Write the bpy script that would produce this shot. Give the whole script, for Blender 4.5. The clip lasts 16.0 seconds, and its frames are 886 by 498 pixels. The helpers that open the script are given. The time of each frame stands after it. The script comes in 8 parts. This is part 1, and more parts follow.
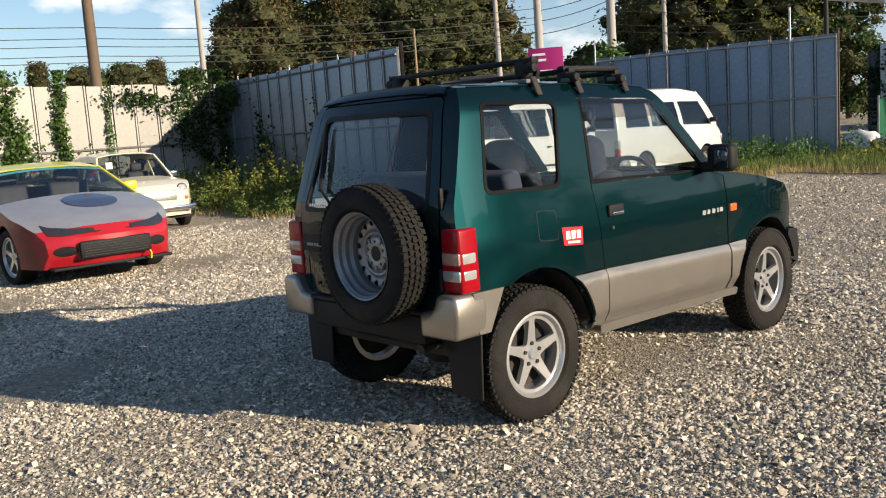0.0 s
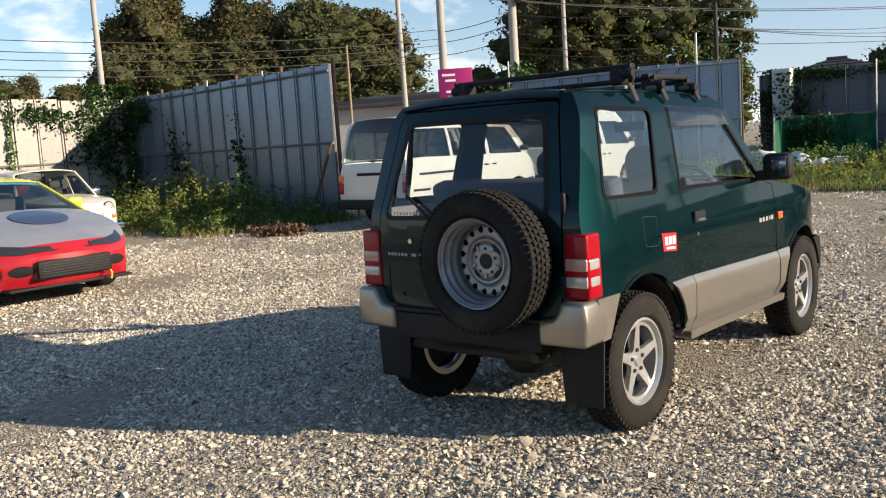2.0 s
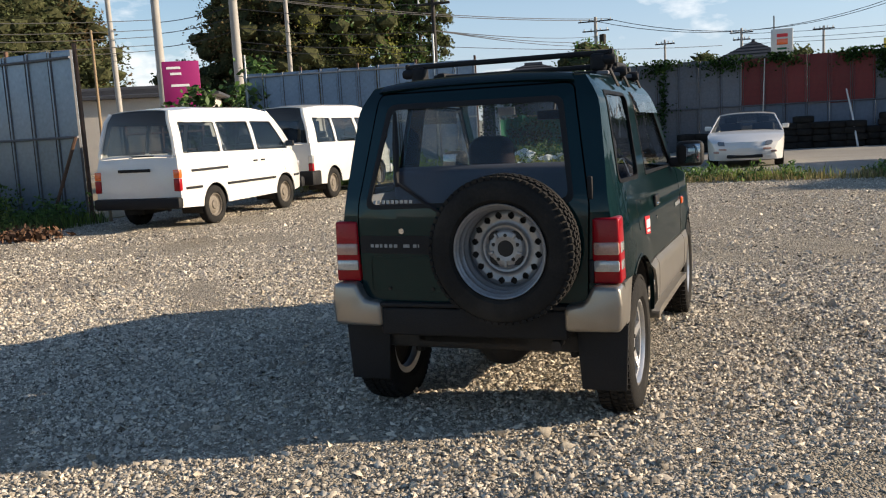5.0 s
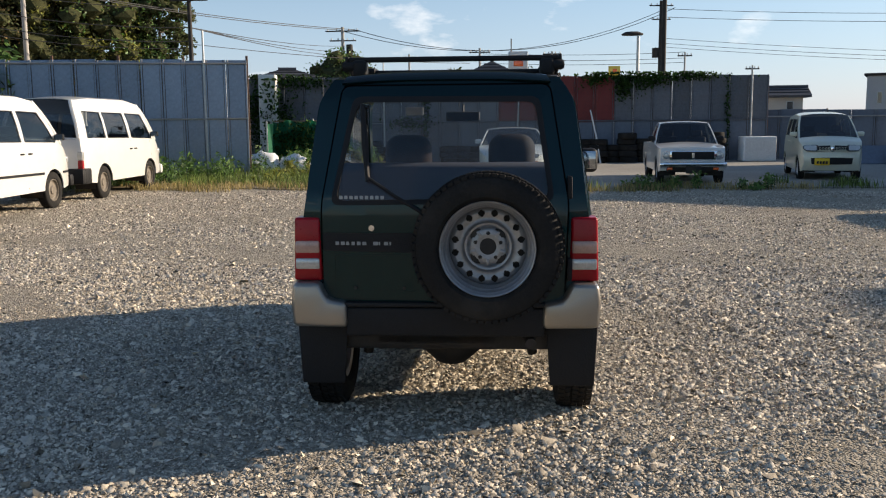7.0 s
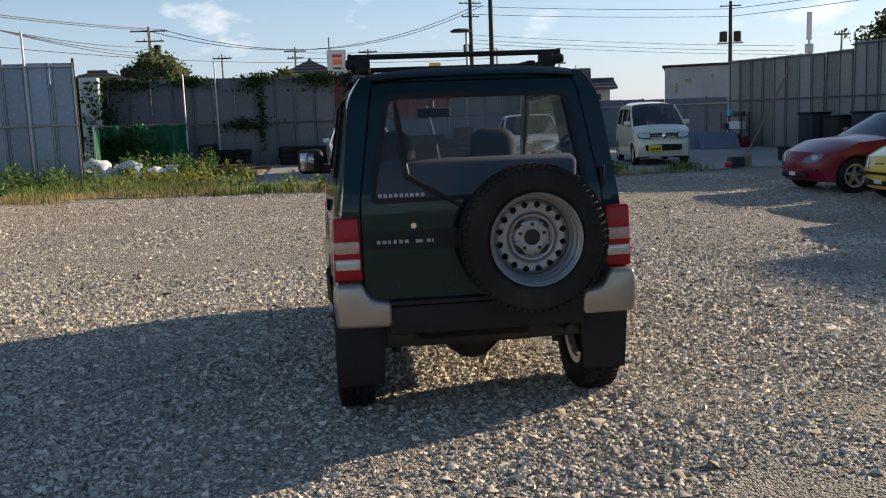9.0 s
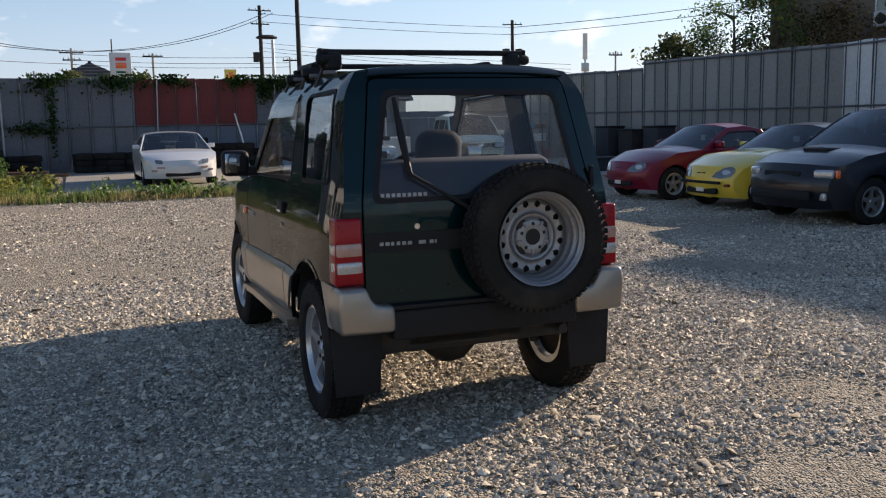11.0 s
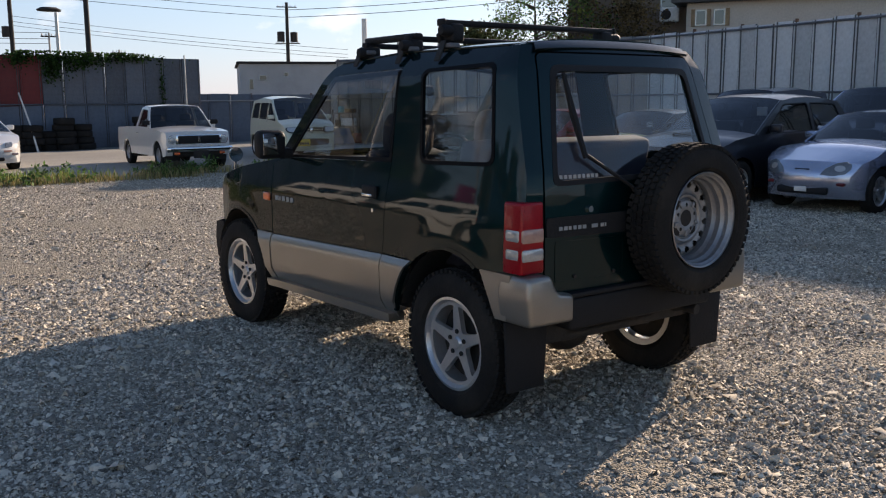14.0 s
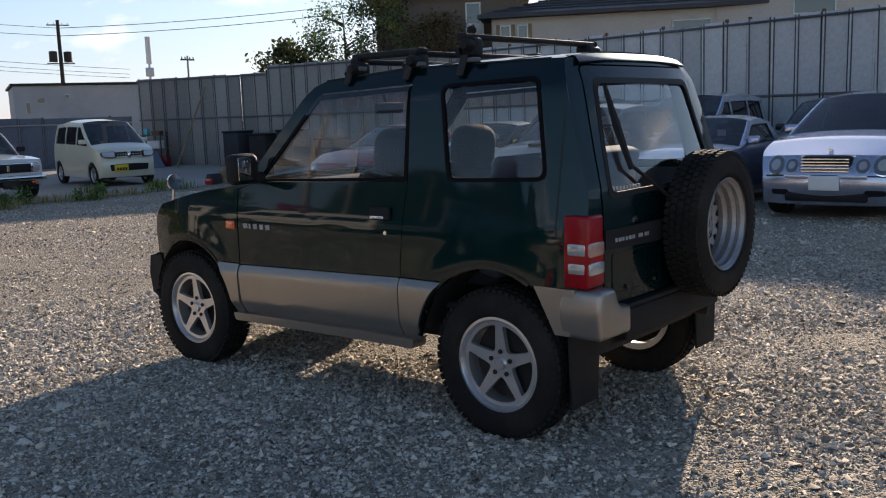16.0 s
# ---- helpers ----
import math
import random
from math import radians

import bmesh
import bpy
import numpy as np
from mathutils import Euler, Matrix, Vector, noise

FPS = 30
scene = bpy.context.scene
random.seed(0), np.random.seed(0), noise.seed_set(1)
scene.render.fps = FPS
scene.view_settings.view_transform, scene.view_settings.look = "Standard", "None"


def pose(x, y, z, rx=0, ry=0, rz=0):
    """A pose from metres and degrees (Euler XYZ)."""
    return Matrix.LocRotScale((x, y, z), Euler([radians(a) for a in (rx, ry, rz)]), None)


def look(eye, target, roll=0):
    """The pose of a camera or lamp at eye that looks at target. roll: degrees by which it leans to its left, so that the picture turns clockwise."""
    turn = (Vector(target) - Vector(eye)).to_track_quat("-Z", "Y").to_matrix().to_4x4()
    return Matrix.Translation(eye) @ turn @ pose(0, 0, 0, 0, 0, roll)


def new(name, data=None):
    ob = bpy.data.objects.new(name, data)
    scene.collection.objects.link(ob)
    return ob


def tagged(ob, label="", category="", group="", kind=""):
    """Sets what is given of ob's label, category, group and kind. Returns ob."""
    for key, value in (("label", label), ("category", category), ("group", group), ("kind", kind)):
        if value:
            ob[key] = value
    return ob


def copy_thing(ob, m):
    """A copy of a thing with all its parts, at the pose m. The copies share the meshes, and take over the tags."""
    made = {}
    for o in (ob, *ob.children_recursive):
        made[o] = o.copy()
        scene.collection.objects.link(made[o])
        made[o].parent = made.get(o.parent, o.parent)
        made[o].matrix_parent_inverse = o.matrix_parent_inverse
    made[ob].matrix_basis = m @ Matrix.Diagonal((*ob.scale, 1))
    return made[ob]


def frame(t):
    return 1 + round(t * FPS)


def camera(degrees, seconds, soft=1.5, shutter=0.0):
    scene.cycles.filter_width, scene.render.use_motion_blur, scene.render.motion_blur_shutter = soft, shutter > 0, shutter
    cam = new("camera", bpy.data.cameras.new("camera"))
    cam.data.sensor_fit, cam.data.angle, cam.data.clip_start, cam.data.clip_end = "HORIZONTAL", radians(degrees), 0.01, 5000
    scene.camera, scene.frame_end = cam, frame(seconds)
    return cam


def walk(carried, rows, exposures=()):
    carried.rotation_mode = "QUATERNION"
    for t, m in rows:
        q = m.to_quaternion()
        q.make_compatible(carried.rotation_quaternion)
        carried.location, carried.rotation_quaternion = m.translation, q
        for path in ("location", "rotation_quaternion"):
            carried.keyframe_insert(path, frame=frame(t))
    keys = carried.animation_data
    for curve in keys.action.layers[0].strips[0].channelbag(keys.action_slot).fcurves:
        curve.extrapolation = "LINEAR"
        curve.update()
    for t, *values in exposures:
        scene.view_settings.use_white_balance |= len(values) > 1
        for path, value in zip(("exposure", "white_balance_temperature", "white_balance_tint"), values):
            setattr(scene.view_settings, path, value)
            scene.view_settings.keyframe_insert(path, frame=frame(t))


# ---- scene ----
cam = camera(52.0, 16.0, soft=1.15)
PATH = [
    (0, (3.596, -4.155, 1.416), (2.099, -2.856, 1.15), -4.0),
    (0.5, (3.412, -4.316, 1.425), (1.948, -2.973, 1.194), -3.8),
    (1, (3.235, -4.531, 1.409), (1.818, -3.137, 1.193), -3.2),
    (1.5, (3.055, -4.736, 1.415), (1.678, -3.306, 1.172), -4.0),
    (2, (2.772, -4.829, 1.408), (1.46, -3.338, 1.171), -3.7),
    (2.5, (2.533, -4.97, 1.395), (1.384, -3.35, 1.156), -2.9),
    (3, (2.345, -5.122, 1.415), (1.328, -3.423, 1.135), -2.9),
    (3.2, (2.259, -5.157, 1.407), (1.264, -3.445, 1.121), -3.0),
    (5.3, (1.293, -5.385, 1.416), (0.634, -3.515, 1.147), -2.8),
    (5.5, (1.192, -5.402, 1.404), (0.602, -3.509, 1.141), -2.5),
    (6, (0.916, -5.507, 1.415), (0.515, -3.567, 1.143), -3.0),
    (6.5, (0.643, -5.486, 1.384), (0.378, -3.523, 1.109), -2.1),
    (7, (0.372, -5.544, 1.393), (0.197, -3.571, 1.114), -0.5),
    (7.5, (0.12, -5.643, 1.42), (0.042, -3.67, 1.107), -1.1),
    (8, (-0.081, -5.647, 1.4), (-0.114, -3.67, 1.102), -2.9),
    (8.5, (-0.325, -5.576, 1.417), (-0.28, -3.596, 1.141), -3.3),
    (9, (-0.639, -5.552, 1.403), (-0.407, -3.587, 1.111), -2.2),
    (9.5, (-0.896, -5.513, 1.383), (-0.509, -3.573, 1.085), -2.4),
    (9.7, (-0.977, -5.451, 1.382), (-0.552, -3.519, 1.088), -2.4),
    (11.8, (-1.977, -5.087, 1.368), (-1.114, -3.308, 1.07), -1.7),
    (12, (-2.098, -5.03, 1.373), (-1.195, -3.272, 1.066), -2.2),
    (12.5, (-2.345, -4.867, 1.366), (-1.355, -3.159, 1.047), -2.5),
    (13, (-2.522, -4.619, 1.37), (-1.473, -2.944, 1.064), -0.9),
    (13.5, (-2.773, -4.423, 1.375), (-1.679, -2.777, 1.067), -0.5),
    (14, (-2.918, -4.218, 1.359), (-1.77, -2.611, 1.039), -0.4),
    (14.5, (-3.084, -3.998, 1.379), (-1.841, -2.46, 1.08), -1.6),
    (15, (-3.329, -3.874, 1.397), (-2.014, -2.395, 1.111), -3.5),
    (15.5, (-3.473, -3.64, 1.377), (-2.105, -2.212, 1.083), -3.5),
    (16, (-3.609, -3.416, 1.38), (-2.12, -2.113, 1.085), -2.0),
]
walk(cam, [(t, look(eye, target, roll)) for t, eye, target, roll in PATH],
     exposures=[(0, 0.60, 6500, 10), (2.5, 0.80, 6500, 10), (5.5, 0.69, 6500, 11), (9, 0.65, 6500, 12), (12, 0.72, 6600, 17), (16, 0.70, 6550, 17)])
# ---- light ----
SUN_AZ, SUN_EL = 70.3, 17.5
world = bpy.data.worlds.new("sky_world")
scene.world = world
world.use_nodes = True
wt = world.node_tree
wt.nodes.clear()


def node(tree, kind, **inputs):
    n = tree.nodes.new(kind)
    for k, v in inputs.items():
        key = k.replace("_", " ")
        n.inputs[key].default_value = v
    return n


sky = wt.nodes.new("ShaderNodeTexSky")
sky.sky_type = "NISHITA"
sky.sun_disc = False
sky.sun_elevation = radians(SUN_EL)
sky.sun_rotation = radians(SUN_AZ)
sky.altitude = 50
sky.air_density, sky.dust_density, sky.ozone_density = 1.0, 0.35, 2.4
back = wt.nodes.new("ShaderNodeBackground")
back.inputs["Strength"].default_value = 0.094
wout = wt.nodes.new("ShaderNodeOutputWorld")
tc = wt.nodes.new("ShaderNodeTexCoord")
mp = wt.nodes.new("ShaderNodeMapping")
mp.inputs["Scale"].default_value = (2.2, 2.2, 5.5)
mp.inputs["Location"].default_value = (0.7, 0.35, 0.2)
cn = node(wt, "ShaderNodeTexNoise", Scale=2.6, Detail=9.0, Roughness=0.56)
cr1 = wt.nodes.new("ShaderNodeMapRange")
cr1.inputs["From Min"].default_value, cr1.inputs["From Max"].default_value = 0.57, 0.69
cr1.inputs["To Max"].default_value = 0.8
cm = wt.nodes.new("ShaderNodeMix")
cm.data_type = "RGBA"
cm.inputs[7].default_value = (8.9, 8.7, 8.4, 1)
wt.links.new(tc.outputs["Generated"], mp.inputs["Vector"])
wt.links.new(mp.outputs[0], cn.inputs["Vector"])
wt.links.new(cn.outputs[0], cr1.inputs["Value"])
sx = wt.nodes.new("ShaderNodeSeparateXYZ")
wt.links.new(tc.outputs["Generated"], sx.inputs[0])
high = wt.nodes.new("ShaderNodeMapRange")
high.inputs["From Min"].default_value, high.inputs["From Max"].default_value = 0.20, 0.42
high.inputs["To Min"].default_value, high.inputs["To Max"].default_value = 1.0, 0.0
wt.links.new(sx.outputs[2], high.inputs["Value"])
thin = wt.nodes.new("ShaderNodeMath")
thin.operation = "MULTIPLY"
wt.links.new(cr1.outputs[0], thin.inputs[0])
wt.links.new(high.outputs[0], thin.inputs[1])
wt.links.new(thin.outputs[0], cm.inputs[0])
hz = wt.nodes.new("ShaderNodeMapRange")
hz.interpolation_type = "SMOOTHSTEP"
hz.inputs["From Min"].default_value, hz.inputs["From Max"].default_value = 0.0, 0.24
hz.inputs["To Min"].default_value, hz.inputs["To Max"].default_value = 0.52, 0.0
wt.links.new(sx.outputs[2], hz.inputs["Value"])
hm = wt.nodes.new("ShaderNodeMix")
hm.data_type = "RGBA"
hm.inputs[7].default_value = (3.5, 4.35, 6.5, 1)
# the haze is thicker towards the sun
facing = wt.nodes.new("ShaderNodeVectorMath")
facing.operation = "DOT_PRODUCT"
facing.inputs[1].default_value = (math.sin(radians(SUN_AZ)), math.cos(radians(SUN_AZ)), 0)
wt.links.new(tc.outputs["Generated"], facing.inputs[0])
side = wt.nodes.new("ShaderNodeMapRange")
side.inputs["From Min"].default_value, side.inputs["From Max"].default_value = -0.9, 0.1
side.inputs["To Min"].default_value, side.inputs["To Max"].default_value = 0.3, 1.0
wt.links.new(facing.outputs["Value"], side.inputs["Value"])
hazy = wt.nodes.new("ShaderNodeMath")
hazy.operation = "MULTIPLY"
wt.links.new(hz.outputs[0], hazy.inputs[0])
wt.links.new(side.outputs[0], hazy.inputs[1])
wt.links.new(hazy.outputs[0], hm.inputs[0])
wt.links.new(sky.outputs[0], hm.inputs[6])
wt.links.new(hm.outputs[2], cm.inputs[6])
wt.links.new(cm.outputs[2], back.inputs["Color"])
wt.links.new(back.outputs[0], wout.inputs["Surface"])

sun_data = bpy.data.lights.new("sun", "SUN")
sun_data.energy = 5.0
sun_data.angle = radians(0.55)
sun_data.color = (1.0, 0.84, 0.64)
sun = new("sun", sun_data)
sa, se = radians(SUN_AZ), radians(SUN_EL)
SUN_DIR = Vector((math.sin(sa) * math.cos(se), math.cos(sa) * math.cos(se), math.sin(se)))
sun.matrix_world = look(SUN_DIR * 60, (0, 0, 0))


# ---- materials ----
def mat(name, colour, rough=0.6, metal=0.0, edge=None, vary=0.12, scale=6.0, fine=60.0, bump=0.0, bump_scale=None,
        coat=0.0, island=0.0, random_piece=0.0, dirt=None, dirt_amount=0.0, spec=0.5, translucent=0.0, diffuse_rough=0.0):
    """A principled material with colour variation at two scales, bump and wear."""
    m = bpy.data.materials.new(name)
    m.use_nodes = True
    t = m.node_tree
    b = t.nodes["Principled BSDF"]
    L = t.links.new
    co = t.nodes.new("ShaderNodeTexCoord")
    n1 = node(t, "ShaderNodeTexNoise", Scale=scale, Detail=5.0, Roughness=0.6)
    n2 = node(t, "ShaderNodeTexNoise", Scale=fine, Detail=3.0)
    L(co.outputs["Object"], n1.inputs["Vector"])
    L(co.outputs["Object"], n2.inputs["Vector"])
    add = t.nodes.new("ShaderNodeMath")
    add.operation = "ADD"
    L(n1.outputs[0], add.inputs[0])
    L(n2.outputs[0], add.inputs[1])
    last = add.outputs[0]
    for amount, kind, out in ((island, "ShaderNodeNewGeometry", "Random Per Island"), (random_piece, "ShaderNodeObjectInfo", "Random")):
        if amount:
            g = t.nodes.new(kind)
            k = t.nodes.new("ShaderNodeMath")
            k.operation = "MULTIPLY_ADD"
            L(g.outputs[out], k.inputs[0])
            k.inputs[1].default_value = amount
            L(last, k.inputs[2])
            sub = t.nodes.new("ShaderNodeMath")
            sub.operation = "SUBTRACT"
            L(k.outputs[0], sub.inputs[0])
            sub.inputs[1].default_value = amount / 2
            last = sub.outputs[0]
    ramp = t.nodes.new("ShaderNodeMapRange")
    ramp.inputs["From Min"].default_value, ramp.inputs["From Max"].default_value = 0.5, 1.5
    ramp.inputs["To Min"].default_value, ramp.inputs["To Max"].default_value = 1 - vary * 2, 1 + vary * 2
    ramp.clamp = False
    L(last, ramp.inputs["Value"])
    hsv = t.nodes.new("ShaderNodeHueSaturation")
    hsv.inputs["Color"].default_value = (*colour, 1)
    L(ramp.outputs[0], hsv.inputs["Value"])
    col = hsv.outputs[0]
    if dirt:
        mix = t.nodes.new("ShaderNodeMix")
        mix.data_type = "RGBA"
        n3 = node(t, "ShaderNodeTexNoise", Scale=scale * 0.55, Detail=8.0, Roughness=0.7)
        L(co.outputs["Object"], n3.inputs["Vector"])
        r3 = t.nodes.new("ShaderNodeMapRange")
        r3.inputs["From Min"].default_value, r3.inputs["From Max"].default_value = 0.48, 0.75
        r3.inputs["To Max"].default_value = dirt_amount
        L(n3.outputs[0], r3.inputs["Value"])
        L(r3.outputs[0], mix.inputs[0])
        L(col, mix.inputs[6])
        mix.inputs[7].default_value = (*dirt, 1)
        col = mix.outputs[2]
    L(col, b.inputs["Base Color"])
    b.inputs["Metallic"].default_value = metal
    if edge:
        b.inputs["Specular Tint"].default_value = (*edge, 1)
    b.inputs["Diffuse Roughness"].default_value = diffuse_rough
    b.inputs["Coat Weight"].default_value = coat
    b.inputs["Coat Roughness"].default_value = 0.04
    b.inputs["Specular IOR Level"].default_value = spec
    rr = t.nodes.new("ShaderNodeMapRange")
    rr.inputs["From Min"].default_value, rr.inputs["From Max"].default_value = 0.5, 1.5
    rr.inputs["To Min"].default_value, rr.inputs["To Max"].default_value = max(0.02, rough * (0.97 if coat >= 0.5 else 0.8)), min(1, rough * (1.03 if coat >= 0.5 else 1.2))
    L(add.outputs[0], rr.inputs["Value"])
    L(rr.outputs[0], b.inputs["Roughness"])
    if bump:
        bp = t.nodes.new("ShaderNodeBump")
        bp.inputs["Strength"].default_value = bump
        bp.inputs["Distance"].default_value = 0.02
        n4 = node(t, "ShaderNodeTexNoise", Scale=bump_scale or fine, Detail=4.0)
        L(co.outputs["Object"], n4.inputs["Vector"])
        L(n4.outputs[0], bp.inputs["Height"])
        L(bp.outputs[0], b.inputs["Normal"])
    if translucent:
        out = t.nodes["Material Output"]
        tr = t.nodes.new("ShaderNodeBsdfTranslucent")
        L(col, tr.inputs["Color"])
        mx = t.nodes.new("ShaderNodeMixShader")
        mx.inputs[0].default_value = translucent
        L(b.outputs[0], mx.inputs[1])
        L(tr.outputs[0], mx.inputs[2])
        L(mx.outputs[0], out.inputs["Surface"])
    return m


def glass(name, tint, gloss=0.12, rough=0.0, dust=0.0, power=4.6):
    m = bpy.data.materials.new(name)
    m.use_nodes = True
    t = m.node_tree
    t.nodes.clear()
    out = t.nodes.new("ShaderNodeOutputMaterial")
    tr = t.nodes.new("ShaderNodeBsdfTransparent")
    tr.inputs[0].default_value = (*tint, 1)
    gl = t.nodes.new("ShaderNodeBsdfGlossy")
    gl.inputs["Roughness"].default_value = rough
    lw = t.nodes.new("ShaderNodeLayerWeight")
    lw.inputs["Blend"].default_value = 0.5
    pw = t.nodes.new("ShaderNodeMath")
    pw.operation = "POWER"
    pw.inputs[1].default_value = power
    mr = t.nodes.new("ShaderNodeMapRange")
    mr.inputs["To Min"].default_value, mr.inputs["To Max"].default_value = gloss * 0.5, 0.9
    mx = t.nodes.new("ShaderNodeMixShader")
    t.links.new(lw.outputs["Facing"], pw.inputs[0])
    t.links.new(pw.outputs[0], mr.inputs["Value"])
    t.links.new(mr.outputs[0], mx.inputs[0])
    t.links.new(tr.outputs[0], mx.inputs[1])
    t.links.new(gl.outputs[0], mx.inputs[2])
    last = mx.outputs[0]
    if dust:
        co = t.nodes.new("ShaderNodeTexCoord")
        n = node(t, "ShaderNodeTexNoise", Scale=2.5, Detail=6.0, Roughness=0.65)
        t.links.new(co.outputs["Object"], n.inputs["Vector"])
        dr = t.nodes.new("ShaderNodeMapRange")
        dr.inputs["From Min"].default_value, dr.inputs["From Max"].default_value = 0.35, 0.7
        dr.inputs["To Min"].default_value, dr.inputs["To Max"].default_value = dust * 0.4, dust * 1.6
        t.links.new(n.outputs[0], dr.inputs["Value"])
        tl = t.nodes.new("ShaderNodeBsdfTranslucent")
        tl.inputs["Color"].default_value = (0.8, 0.78, 0.74, 1)
        dx = t.nodes.new("ShaderNodeMixShader")
        t.links.new(dr.outputs[0], dx.inputs[0])
        t.links.new(last, dx.inputs[1])
        t.links.new(tl.outputs[0], dx.inputs[2])
        last = dx.outputs[0]
    t.links.new(last, out.inputs["Surface"])
    return m


def gravel_mat():
    m = bpy.data.materials.new("gravel_bed")
    m.use_nodes = True
    t = m.node_tree
    b = t.nodes["Principled BSDF"]
    L = t.links.new
    co = t.nodes.new("ShaderNodeTexCoord")
    v = node(t, "ShaderNodeTexVoronoi", Scale=38.0, Randomness=1.0)
    v2 = node(t, "ShaderNodeTexVoronoi", Scale=85.0, Randomness=1.0)
    big = node(t, "ShaderNodeTexNoise", Scale=0.35, Detail=6.0, Roughness=0.65)
    for n in (v, v2, big):
        L(co.outputs["Object"], n.inputs["Vector"])
    sep = t.nodes.new("ShaderNodeSeparateColor")
    L(v.outputs["Color"], sep.inputs[0])
    ramp = t.nodes.new("ShaderNodeValToRGB")
    e = ramp.color_ramp.elements
    e[0].position, e[0].color = 0.0, (0.34, 0.30, 0.235, 1)
    e[1].position, e[1].color = 1.0, (0.60, 0.53, 0.42, 1)
    mid = e.new(0.55)
    mid.color = (0.48, 0.42, 0.33, 1)
    L(sep.outputs[0], ramp.inputs[0])
    earth = t.nodes.new("ShaderNodeMix")
    earth.data_type = "RGBA"
    er = t.nodes.new("ShaderNodeMapRange")
    er.inputs["From Min"].default_value, er.inputs["From Max"].default_value = 0.52, 0.72
    er.inputs["To Max"].default_value = 0.7
    L(big.outputs[0], er.inputs["Value"])
    L(er.outputs[0], earth.inputs[0])
    L(ramp.outputs[0], earth.inputs[6])
    earth.inputs[7].default_value = (0.37, 0.30, 0.205, 1)
    L(earth.outputs[2], b.inputs["Base Color"])
    b.inputs["Roughness"].default_value = 0.9
    b.inputs["Diffuse Roughness"].default_value = 0.2
    b.inputs["Specular IOR Level"].default_value = 0.25
    bp = t.nodes.new("ShaderNodeBump")
    bp.inputs["Strength"].default_value = 1.0
    bp.inputs["Distance"].default_value = 0.03
    bp.invert = True
    ad = t.nodes.new("ShaderNodeMath")
    ad.operation = "ADD"
    L(v.outputs["Distance"], ad.inputs[0])
    L(v2.outputs["Distance"], ad.inputs[1])
    L(ad.outputs[0], bp.inputs["Height"])
    L(bp.outputs[0], b.inputs["Normal"])
    return m


